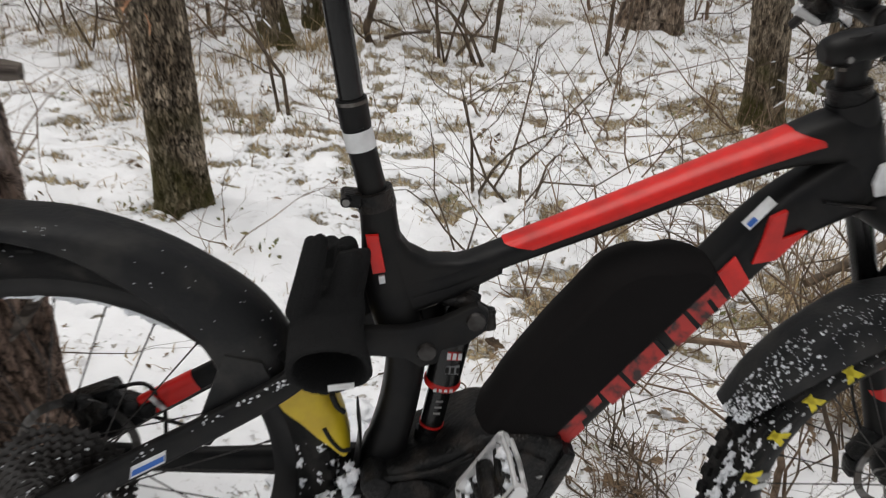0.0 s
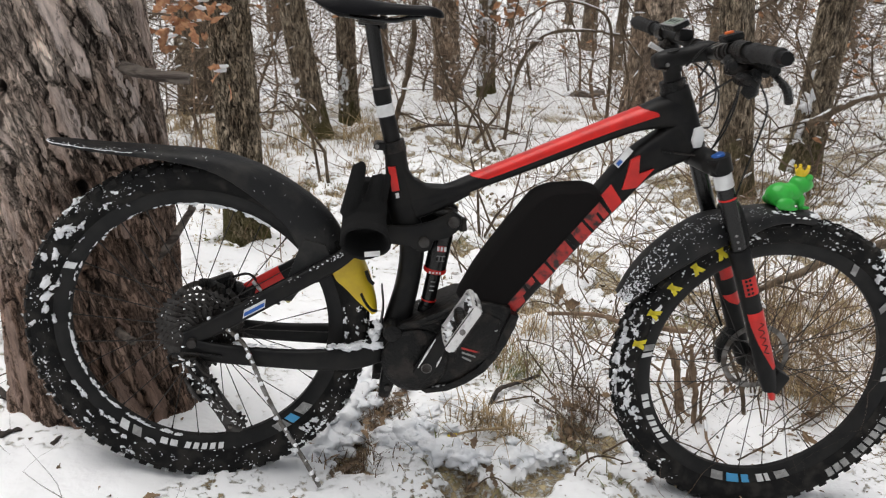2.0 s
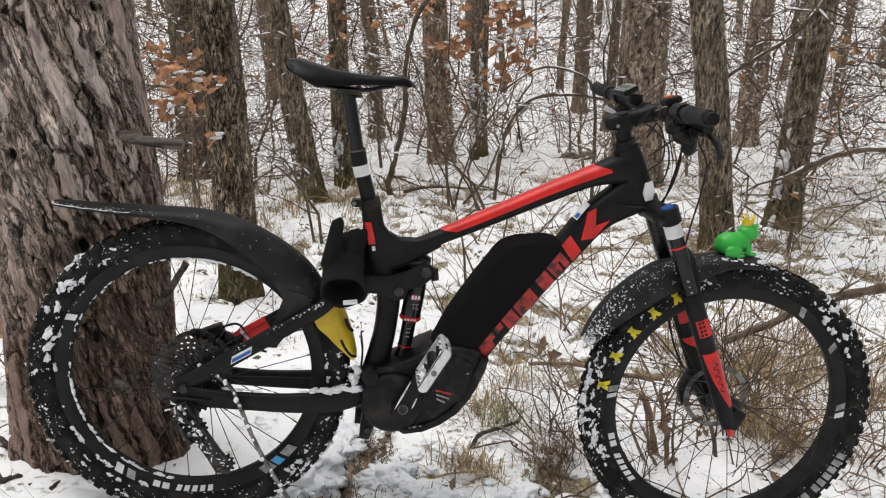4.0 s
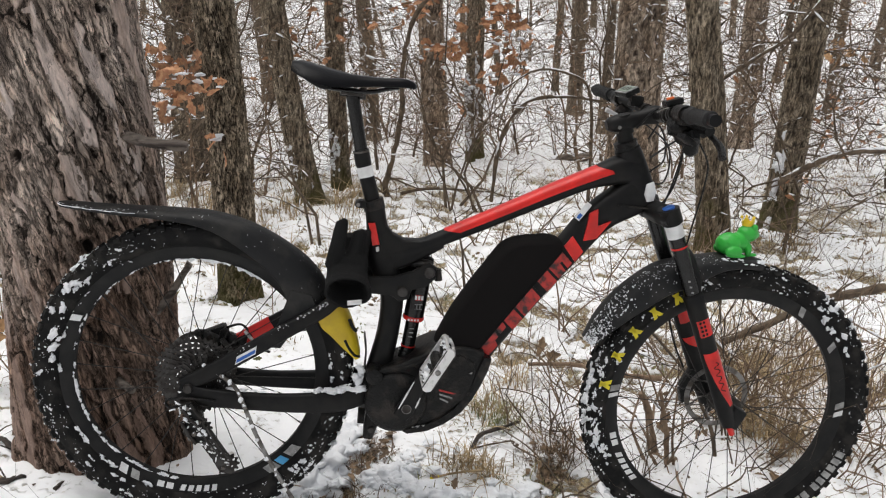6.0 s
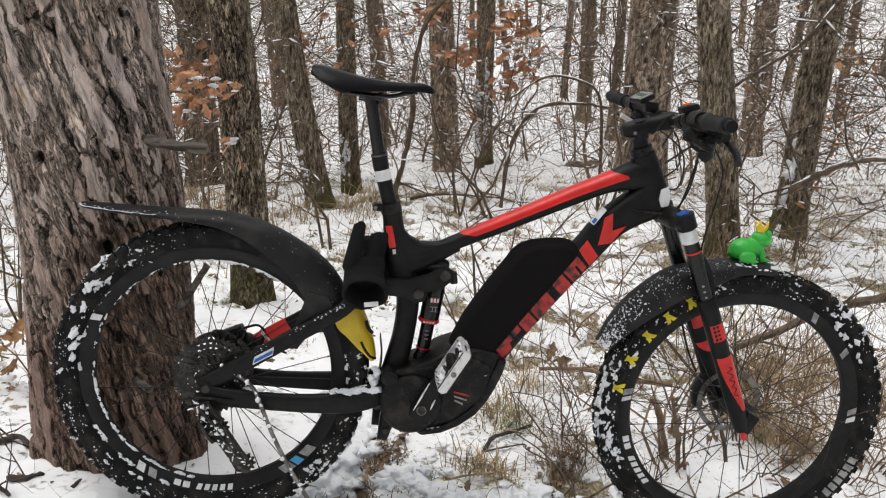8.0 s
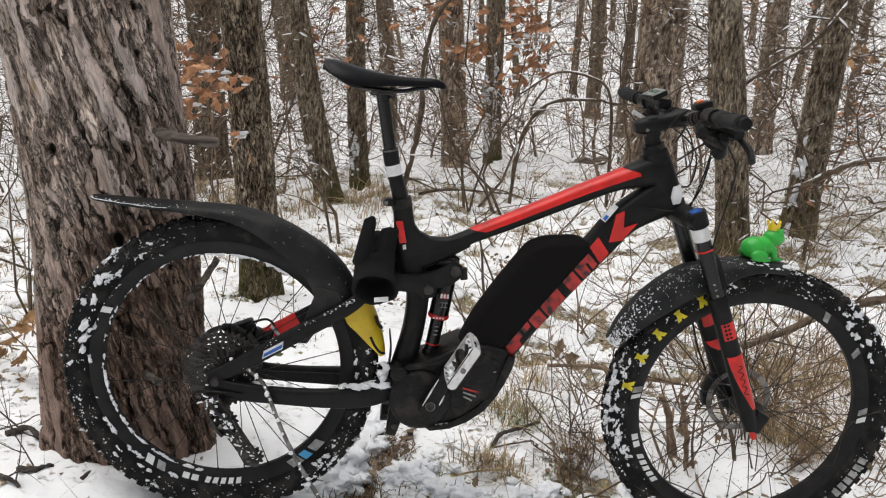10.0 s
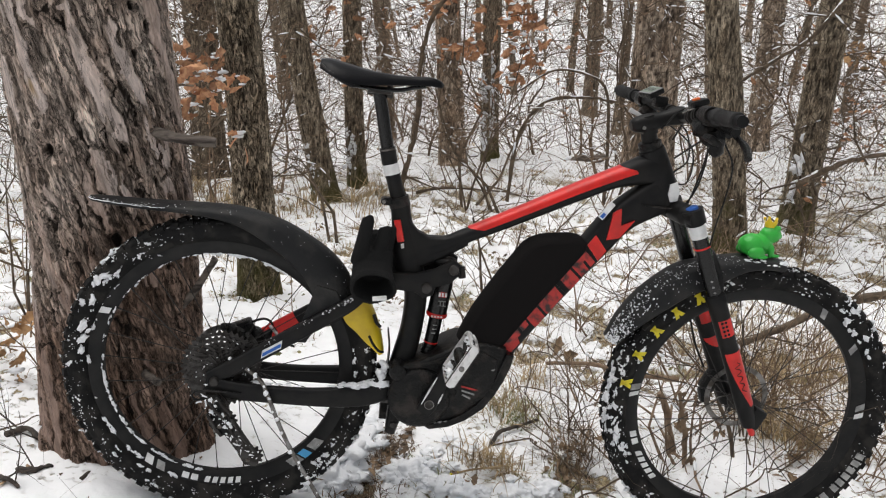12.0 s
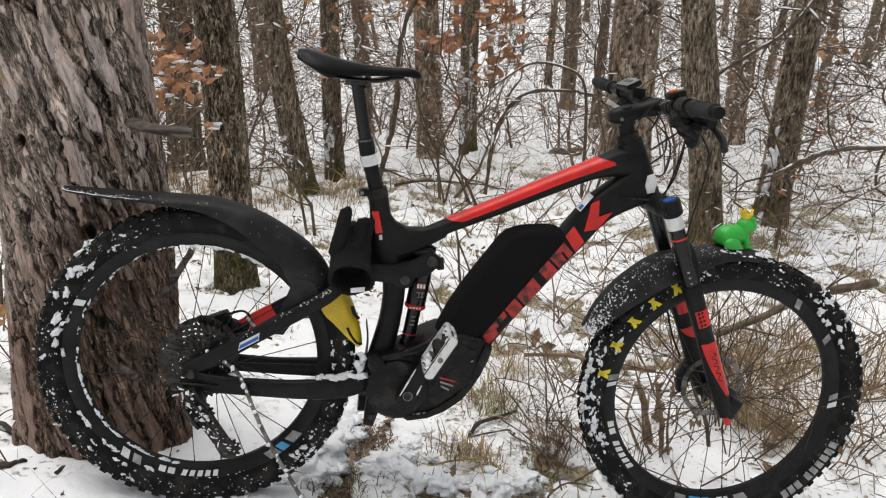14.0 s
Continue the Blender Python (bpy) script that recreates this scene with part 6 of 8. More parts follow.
for k, pts in enumerate([
        [(0.965, -0.19, 0.655), (0.995, -0.15, 0.675), (0.985, -0.09, 0.68), (0.95, -0.04, 0.665), (0.92, -0.02, 0.62)],
        [(0.96, -0.17, 0.64), (1.0, -0.12, 0.63), (0.99, -0.06, 0.6), (0.955, -0.032, 0.56)],
        [(0.955, 0.16, 0.655), (0.99, 0.1, 0.665), (0.985, 0.03, 0.64), (0.95, -0.02, 0.6)]]):
    part("cable", sweep(bmesh.new(), spline(pts, 7), 0.0023, 6), [M_PLASTIC, M_DARKSTEEL, M_PLASTIC][k], bar)
bm = box(bmesh.new(), (0.972, -0.135, 0.655), (0.03, 0.05, 0.02), pose(0, 0, 0, 0, 25, 15).to_3x3(), 0.006)
sweep(bm, [(0.985, -0.17, 0.645), (0.99, -0.215, 0.635)], 0.009, 12)
part("brake_reservoir", bm, M_PLASTIC, bar)
bm = bmesh.new()
blob(bm, (0.965, -0.2, 0.625), 0.022, 6, (1.1, 1.0, 0.9), 0.5)
box(bm, (0.95, -0.23, 0.622), (0.028, 0.04, 0.012), pose(0, 0, 0, 0, 30, 0).to_3x3(), 0.004)
part("gear_shifter", bm, M_PLASTIC, bar)
for y in (-0.07, -0.085, 0.06):
    part("bar_clamp", sweep(bmesh.new(), [on_bar(y) + Vector((0, -0.004, 0)), on_bar(y) + Vector((0, 0.004, 0))], 0.0165, 16), M_DARKSTEEL, bar)
bm = sweep(bmesh.new(), spline([on_bar(-0.1) + Vector((0.01, 0, 0.02)), on_bar(-0.06) + Vector((0.03, 0, 0.012)), on_bar(-0.03) + Vector((0.02, 0, -0.02))], 5), 0.003, 6)
part("clamp_cable", bm, M_DARKSTEEL, bar)
dm = pose(0, 0, 0, 0, -28, 12).to_3x3()
disp = part("display", box(bmesh.new(), (0.925, 0.1, 0.692), (0.038, 0.055, 0.013), dm, 0.004), M_PLASTIC, bar, "small bike display on the handlebar")
part("bezel", box(bmesh.new(), Vector((0.925, 0.1, 0.692)) + dm @ Vector((0, 0, 0.0067)), (0.035, 0.052, 0.002), dm, 0.0008), M_GREY, disp)
part("screen", box(bmesh.new(), Vector((0.925, 0.1, 0.692)) + dm @ Vector((0, 0, 0.0081)), (0.028, 0.043, 0.001), dm), M_SCREEN, disp, smooth=False)
for k in range(3):
    part("digit_bar", box(bmesh.new(), Vector((0.925, 0.1, 0.692)) + dm @ Vector((0, -0.012 + 0.012 * k, 0.0088)), (0.013, 0.005, 0.0008), dm), M_FRAME, disp, smooth=False)
part("display_bracket", box(bmesh.new(), (0.945, 0.09, 0.674), (0.03, 0.03, 0.025), None, 0.004), M_PLASTIC, disp)
bm = box(bmesh.new(), (0.942, -0.15, 0.687), (0.038, 0.034, 0.015), pose(0, 0, 0, 0, -20, 0).to_3x3(), 0.007)
ctl = part("control_unit", bm, M_PLASTIC, bar)
part("button", box(bmesh.new(), (0.935, -0.152, 0.694), (0.014, 0.01, 0.005), pose(0, 0, 0, 0, -20, 0).to_3x3(), 0.0015), M_ORANGE, ctl, "orange button")
for k, pts in enumerate([
        [(0.975, -0.15, 0.62), (1.0, -0.1, 0.57), (1.005, -0.06, 0.5), (0.985, -0.04, 0.455), (0.94, -0.035, 0.45), (0.9, -0.036, 0.452)],
        [(0.97, -0.15, 0.65), (1.0, -0.1, 0.6), (1.01, -0.05, 0.52), (1.02, 0.02, 0.44)],
        [(0.97, 0.18, 0.64), (1.04, 0.1, 0.58), (1.03, 0.06, 0.5), (0.97, 0.035, 0.5)],
        [(0.96, 0.12, 0.65), (1.0, 0.05, 0.62), (1.0, 0.0, 0.56), (0.96, -0.032, 0.53)],
        [(0.975, -0.21, 0.63), (0.994, -0.2, 0.61), (1.024, -0.18, 0.57), (1.044, -0.13, 0.505), (1.048, -0.1, 0.438), (1.051, -0.08, 0.383)]]):
    part("hose", sweep(bmesh.new(), spline(pts, 7), 0.002, 7), M_PLASTIC, bike)

part("lever_tip", sweep(bmesh.new(), [(0.896, 0.15, 0.646), (0.896+0.008, 0.15, 0.646-0.003), (0.935, 0.15, 0.631)], [0.006, 0.0055, 0.0035], 10), M_PEDAL, bar, "bare alloy lever tip")
for k in range(2):
    part("chrome_bar", sweep(bmesh.new(), [(0.931, -0.1 - 0.004 * k, 0.661 + 0.007 * k), (0.964, -0.1 - 0.004 * k, 0.679 + 0.007 * k)], 0.0012, 6), M_STEEL, bar)
for k in range(3):
    part("clamp_ring", sweep(bmesh.new(), [on_bar(-0.09 - 0.03 * k) + Vector((0, -0.003, 0)), on_bar(-0.09 - 0.03 * k) + Vector((0, 0.003, 0))], 0.0152, 18), M_DARKSTEEL, bar)
    part("clamp_bolt", sweep(bmesh.new(), [on_bar(-0.09 - 0.03 * k) + Vector((-0.004, -0.002, -0.017)), on_bar(-0.09 - 0.03 * k) + Vector((0.004, -0.002, -0.019))], 0.0032, 8), M_STEEL, bar)
# bright steel chip set by the spacers to draw a glint of light
part("spacer_glint", box(bmesh.new(), (0.878, -0.0185, 0.606), (0.009, 0.002, 0.004)), M_STEEL, stem)
bm = bmesh.new()
blob(bm, (0.962, -0.165, 0.635), 0.02, 12, (1.2, 1.3, 1.0), 0.4)
blob(bm, (0.975, -0.2, 0.61), 0.018, 14, (0.9, 1.0, 1.3), 0.4)
part("lever_body", bm, M_PLASTIC, bar)


# ---- gloves and toy on the bike ----
def bike_place(x, y, z):
    return BIKE @ Vector((x, y, z))


def glove(cx, cy, cz, tilt, yaw, label, long_finger):
    g = bmesh.new()
    rings = []
    # cuff bent towards the open side, palm, knuckles
    def ring_at(y, z, tip, rx, ry, out=0.0):
        t = radians(tip)
        made = []
        for k in range(24):
            a = 2 * math.pi * k / 24
            wob = 1 + 0.07 * noise.noise(Vector((k * 0.5, z * 40, cx * 9))) + out
            lx, ly = rx * math.cos(a) * wob, ry * math.sin(a) * wob
            made.append(g.verts.new((lx, y + ly * math.cos(t), z + ly * math.sin(t))))
        return made

    for row in [(-0.06, -0.04, -80, 0.05, 0.036), (-0.046, -0.036, -76, 0.049, 0.037), (-0.026, -0.026, -58, 0.046, 0.033), (-0.01, -0.008, -30, 0.044, 0.028), (0.0, 0.012, 0, 0.043, 0.024), (0.0, 0.03, 0, 0.04, 0.018)]:
        rings.append(ring_at(*row))
    for a, b in zip(rings, rings[1:]):
        for k in range(24):
            g.faces.new((a[k], a[(k + 1) % 24], b[(k + 1) % 24], b[k]))
    g.faces.new(rings[-1])
    mid = Vector((0, -0.06, -0.04))
    inner = [g.verts.new(mid + (v.co - mid) * 0.86) for v in rings[0]]
    deep = [g.verts.new(mid + (v.co - mid) * 0.55 + Vector((0, 0.052, 0.02))) for v in rings[0]]
    for k in range(24):
        j = (k + 1) % 24
        g.faces.new((rings[0][j], rings[0][k], inner[k], inner[j]))
        g.faces.new((inner[j], inner[k], deep[k], deep[j]))
    g.faces.new(deep)
    for fx, fy, ln, bend, fat in long_finger:
        sweep(g, spline([(fx, fy, 0.0), (fx + bend * 0.5, fy - 0.004, ln * 0.5), (fx + bend, fy - 0.004, ln), (fx + bend, fy - 0.003, ln + 0.006)], 4), [fat * q for q in (1.55, 1.5, 1.45, 1.4, 1.33, 1.26, 1.2, 1.14, 1.07, 0.98, 0.84, 0.62, 0.34)], 12)
    ob = thing("glove", label, "glove", BIKE @ pose(cx, cy, cz) @ pose(0, 0, 0, 0, tilt, yaw), "gloves on the bike")
    gb = part("glove_body", g, M_CLOTH, ob)
    rm = gb.modifiers.new("remesh", "REMESH")
    rm.mode, rm.voxel_size, rm.use_smooth_shade = "VOXEL", 0.0028, True
    return ob


g1 = glove(0.322, -0.045, 0.268, 0, 4, "black fleece glove tucked behind the seat tube, fingers up", [(-0.031, -0.004, 0.098, 0.012, 0.0125), (0.008, 0.004, 0.078, 0.012, 0.0125), (0.022, 0.016, 0.076, 0.012, 0.012)])
part("care_label", box(bmesh.new(), (0.016, -0.06, -0.06), (0.03, 0.003, 0.013), pose(0, 0, 0, 35, -8, 0).to_3x3()), M_WHITE, g1, "white label", smooth=False)
g2 = glove(0.335, 0.04, 0.255, 4, 150, "black fleece glove pushed behind the other glove", [(-0.03, 0.0, 0.05, -0.004, 0.013), (-0.01, 0.0, 0.065, 0.0, 0.013), (0.012, 0.0, 0.06, 0.002, 0.013), (0.03, 0.0, 0.05, 0.004, 0.012)])

toy = thing("toy_frog", "green rubber frog toy with yellow crown on the front mudguard", "toy", BIKE @ pose(1.2, 0.0, 0.353, 0, -3, 8) @ Matrix.Scale(0.84, 4))
F = bmesh.new()
for c, r, sq in [((-0.02, 0, 0.033), 0.034, (1.08, 0.95, 0.9)), ((0.006, 0, 0.036), 0.029, (1.25, 0.9, 0.95)), ((0.034, 0, 0.061), 0.026, (1.12, 1.0, 0.95)),
                 ((0.05, 0, 0.058), 0.016, (1.1, 1.1, 0.8)), ((0.042, -0.016, 0.08), 0.0095, (1, 1, 1)), ((0.042, 0.016, 0.08), 0.0095, (1, 1, 1)),
                 ((-0.02, -0.03, 0.016), 0.017, (1.5, 0.7, 0.95)), ((-0.02, 0.03, 0.016), 0.017, (1.5, 0.7, 0.95)), ((-0.005, -0.034, 0.005), 0.01, (1.9, 0.9, 0.5)), ((-0.005, 0.034, 0.005), 0.01, (1.9, 0.9, 0.5)),
                 ((0.03, -0.02, 0.018), 0.0105, (0.85, 0.8, 1.9)), ((0.03, 0.02, 0.018), 0.0105, (0.85, 0.8, 1.9)), ((0.042, -0.021, 0.005), 0.009, (1.6, 1, 0.55)), ((0.042, 0.021, 0.005), 0.009, (1.6, 1, 0.55))]:
    blob(F, c, r, 1, sq, 0.04, 3)
frog = part("body", F, M_FROG, toy)
rm = frog.modifiers.new("remesh", "REMESH")
rm.mode, rm.voxel_size, rm.use_smooth_shade = "VOXEL", 0.0017, True
F = bmesh.new()
ring = [[F.verts.new((0.03 + r * math.cos(k * math.pi / 20), r * math.sin(k * math.pi / 20), z - (0.0 if row not in (2, 3) else 0.011 * (0.5 + 0.5 * math.cos(k * math.pi / 4 + math.pi))))) for k in range(40)] for row, (r, z) in enumerate([(0.014, 0.082), (0.0155, 0.09), (0.0175, 0.104), (0.0155, 0.104), (0.0125, 0.084)])]
for a, b in zip(ring, ring[1:]):
    for k in range(40):
        F.faces.new((a[k], a[(k + 1) % 40], b[(k + 1) % 40], b[k]))
crown = part("crown", F, M_CROWN, toy, "yellow crown")
for k in range(5):
    part("point", blob(bmesh.new(), (0.03 + 0.0168 * math.cos(k * 1.2566), 0.0168 * math.sin(k * 1.2566), 0.1045), 0.0042, k, (1, 1, 1), 0.0, 2), M_CROWN, crown)

# ---- undergrowth ----
def leaf_into(bm, p, size, rng, flat=False):
    """A lobed dead oak leaf, bent along its rib."""
    if flat:
        q = Euler((rng.gauss(0, 0.35), rng.gauss(0, 0.35), rng.uniform(0, 6.28))).to_matrix()
    else:
        q = Euler((rng.uniform(-0.7, 0.7) + 1.4, rng.gauss(0, 0.6), rng.uniform(0, 6.28))).to_matrix()
    half = [(0.0, 0.05), (0.2, 0.14), (0.28, 0.1), (0.45, 0.25), (0.54, 0.17), (0.72, 0.27), (0.8, 0.16), (1.0, 0.05)]
    curl = rng.uniform(0.1, 0.5)
    rows = []
    for u, w in half:
        z = -curl * u * u * 0.5
        rows.append([bm.verts.new(Vector(p) + q @ Vector((u, s * w, z + abs(s) * w * rng.uniform(0.1, 0.6))) * size) for s in (-1, 0, 1)])
    for a, b in zip(rows, rows[1:]):
        for k in range(2):
            bm.faces.new((a[k], a[k + 1], b[k + 1], b[k]))


def bare_shrub(x, y, h, stems, spread, seed, material=None, r=0.004, level=2, kids=3, leaves=0, snow=True, lab="", lean=(0, 0)):
    rng = random.Random(seed)
    z = ground_z(x, y) - 0.03
    t = thing("shrub", lab or "bare thorny shrub of thin brown twigs in the snow", "shrub", pose(x, y, z), "shrubs of the wood")
    bm, sn, lf = bmesh.new(), bmesh.new(), bmesh.new()
    for _ in range(stems):
        a = rng.uniform(0, 6.28)
        pts = twig(bm, (rng.gauss(0, 0.03), rng.gauss(0, 0.03), 0), (spread * math.cos(a) + lean[0], spread * math.sin(a) + lean[1], 1), h * rng.uniform(0.6, 1.1), r * rng.uniform(0.7, 1.3), rng, level, 4, kids, 1.05, sn if snow else None)
        for _ in range(leaves):
            leaf_into(lf, pts[rng.randint(2, 5)] + Vector((rng.gauss(0, 0.08), rng.gauss(0, 0.08), rng.gauss(0, 0.08))), rng.uniform(0.05, 0.09), rng)
    part("brush", bm, material or M_TWIG, t)["kind"] = "stuff"
    for name, b, m in (("snow", sn, M_SNOW), ("leaves", lf, M_LEAF)):
        if len(b.verts):
            part(name, b, m, t)["kind"] = "stuff"
        else:
            b.free()
    return t


ur = random.Random(11)
# around and behind the front wheel
for k, (x, y, h, n, sp, m, r) in enumerate([
        (1.23, 0.34, 0.55, 5, 0.28, M_TWIG, 0.0045), (1.33, 0.62, 0.7, 5, 0.3, M_TWIG, 0.005), (1.46, 0.33, 0.55, 6, 0.5, M_TWIG_DARK, 0.003), (1.57, 0.42, 0.5, 6, 0.6, M_TWIG, 0.003),
        (1.66, 0.62, 0.7, 6, 0.6, M_TWIG, 0.003), (1.05, 0.75, 0.6, 5, 0.5, M_TWIG, 0.003), (0.93, 0.45, 0.42, 6, 0.7, M_TWIG_DARK, 0.0026), (1.9, 0.9, 0.8, 6, 0.6, M_TWIG, 0.0035),
        (0.88, 1.2, 0.75, 4, 0.5, M_TWIG, 0.0035), (0.98, 1.9, 0.95, 4, 0.35, M_TWIG_DARK, 0.0055), (1.2, 1.5, 0.8, 5, 0.6, M_TWIG, 0.0035), (1.55, 2.2, 0.9, 4, 0.5, M_TWIG, 0.0035),
        (1.6, 1.3, 0.8, 6, 0.6, M_TWIG, 0.0035), (2.2, 1.5, 0.9, 6, 0.6, M_TWIG, 0.0035), (1.12, 0.2, 0.3, 5, 0.7, M_TWIG_DARK, 0.0022), (0.8, 0.55, 0.3, 4, 0.7, M_TWIG, 0.0022),
        (0.84, 2.0, 0.95, 3, 0.3, M_TWIG_DARK, 0.006), (1.03, 3.07, 1.0, 4, 0.4, M_TWIG, 0.005), (1.57, 2.77, 0.9, 4, 0.4, M_TWIG, 0.0045), (0.45, 2.4, 0.6, 3, 0.5, M_TWIG, 0.003),
        (0.3, 2.9, 0.7, 3, 0.5, M_TWIG, 0.003), (2.0, 2.2, 1.0, 5, 0.5, M_TWIG, 0.004), (2.35, 3.0, 1.1, 5, 0.4, M_TWIG, 0.004), (1.9, 3.6, 1.3, 5, 0.4, M_TWIG, 0.005),
        (-0.62, 0.75, 0.6, 4, 0.6, M_TWIG, 0.0035), (-0.85, 0.95, 0.7, 5, 0.6, M_TWIG, 0.0035), (-0.75, 1.5, 0.8, 5, 0.6, M_TWIG, 0.004), (-0.98, 1.3, 0.9, 6, 0.6, M_TWIG_DARK, 0.005), (-1.05, 0.85, 0.7, 6, 0.7, M_TWIG, 0.004), (-1.2, 2.0, 1.2, 6, 0.5, M_TWIG_DARK, 0.006), (0.0, 1.35, 0.45, 4, 0.6, M_TWIG, 0.0025),
        (1.75, 0.3, 0.45, 5, 0.7, M_TWIG, 0.003), (1.72, 0.75, 0.7, 7, 0.6, M_TWIG, 0.0042), (1.95, 0.65, 0.7, 7, 0.6, M_TWIG, 0.0042), (1.58, 0.9, 0.8, 6, 0.5, M_TWIG_DARK, 0.004), (2.15, 0.85, 0.8, 7, 0.6, M_TWIG, 0.004), (1.85, 0.42, 0.5, 6, 0.7, M_TWIG_DARK, 0.0035), (2.0, 0.45, 0.6, 5, 0.6, M_TWIG, 0.003),
        (1.4, 0.8, 0.75, 6, 0.6, M_TWIG_DARK, 0.003), (1.8, 1.5, 0.9, 6, 0.6, M_TWIG_DARK, 0.0035), (2.4, 2.0, 1.0, 6, 0.6, M_TWIG_DARK, 0.0035), (1.25, 1.1, 0.7, 5, 0.7, M_TWIG_DARK, 0.003), (2.1, 1.0, 0.8, 6, 0.6, M_TWIG_DARK, 0.003),
        (0.95, 0.6, 0.5, 6, 0.8, M_TWIG_DARK, 0.0022), (0.7, 1.5, 0.6, 4, 0.6, M_TWIG_DARK, 0.003), (0.55, 0.95, 0.4, 4, 0.7, M_TWIG, 0.002), (1.5, 0.5, 0.5, 7, 0.7, M_TWIG_DARK, 0.0025), (0.98, 0.3, 0.25, 7, 0.9, M_TWIG_DARK, 0.002)]):
    bare_shrub(x, y, h, n, sp, 300 + k, m, r, 2, 3)
# taller thicket between the trunks
for k in range(70):
    y = 2.6 + 9.5 * ur.random() ** 0.8
    x = 0.55 + ur.uniform(-0.6, 0.72) * (y + 1.7)
    if 0.2 < x < 2.0 and y < 4.2:
        continue
    bare_shrub(x, y, ur.uniform(0.7, 2.3), ur.randint(2, 4), 0.35, 500 + k, M_TWIG if ur.random() < 0.65 else M_TWIG_DARK, ur.uniform(0.005, 0.011), 2, 4, 3 if ur.random() < 0.16 else 0, lab="bare leafless sapling with crooked snow-dusted twigs")


def thicket(name, rows, seed, label, wood=None):
    rng = random.Random(seed)
    bm, sn = bmesh.new(), bmesh.new()
    for x, y, z, dx, dy, dz, ln, r in rows(rng):
        twig(bm, (x, y, z), (dx, dy, dz), ln, r, rng, 1, 3, 6, 2.3, sn if rng.random() < 0.75 else None)
    t = thing(name, label, "thicket", kind="stuff")
    part("brush", bm, wood or M_TWIG_DARK, t)["kind"] = "stuff"
    part("snow", sn, M_SNOW, t)["kind"] = "stuff"


def brown_haze(rng):
    for _ in range(1250):
        y = rng.uniform(5.5, 15)
        x = 0.55 + rng.uniform(-0.6, 0.72) * (y + 1.7)
        if noise.noise(Vector((x * 0.5, y * 0.5, 2.0))) < -0.1:
            continue
        z = ground_z(x, y) + rng.uniform(0.0, 1.7)
        a = rng.uniform(0, 6.28)
        yield x, y, z, math.cos(a), math.sin(a) * 0.5, rng.gauss(0.3, 0.5), rng.uniform(0.3, 0.8), rng.uniform(0.0025, 0.005)


def hanging(rng):
    for _ in range(1400):
        y = 2.4 + 9 * rng.random()
        x = 0.55 + rng.uniform(-0.62, 0.72) * (y + 1.7)
        z = lie(x, y) + rng.uniform(0.3, 2.2)
        if 0.1 < x < 2.3 and y < 5:
            continue
        a = rng.uniform(0, 6.28)
        yield x, y, z, math.cos(a), math.sin(a) * 0.5, rng.gauss(0.1, 0.35), rng.uniform(0.35, 1.1), rng.uniform(0.004, 0.0085)


def oak_brush(rng):
    for _ in range(850):
        y = rng.uniform(4.0, 8.5)
        x = rng.uniform(-0.4, 0.13) * (y + 1.7) + 0.45 if rng.random() < 0.7 else 0.55 + rng.uniform(0.2, 0.62) * (y + 1.7)
        z = lie(x, y) + 0.15 + 1.9 * rng.random()
        a = rng.choice((0.0, math.pi)) + rng.gauss(0, 0.6)
        yield x, y, z, math.cos(a), math.sin(a), rng.gauss(0.15, 0.4), rng.uniform(0.3, 0.85), rng.uniform(0.003, 0.006)


def deep_wood(rng):
    for _ in range(850):
        y = rng.uniform(12, 34)
        x = 0.55 + rng.uniform(-0.6, 0.72) * (y + 1.7)
        z = ground_z(x, y) + rng.uniform(0, 3.0)
        a = rng.uniform(0, 6.28)
        yield x, y, z, math.cos(a), math.sin(a) * 0.5, rng.gauss(0.5, 0.6), rng.uniform(0.8, 2.5), rng.uniform(0.005, 0.012)


thicket("thicket", hanging, 21, "tangle of bare snow-dusted twigs between the trunks")
thicket("brown_thicket", brown_haze, 23, "fine brown brush with crooked short twigs between the trunks", M_TWIG)
thicket("oak_thicket", oak_brush, 24, "spreading brown oak twigs with bits of snow", M_TWIG)
thicket("far_thicket", deep_wood, 22, "far tangle of bare brush in the snowy wood")


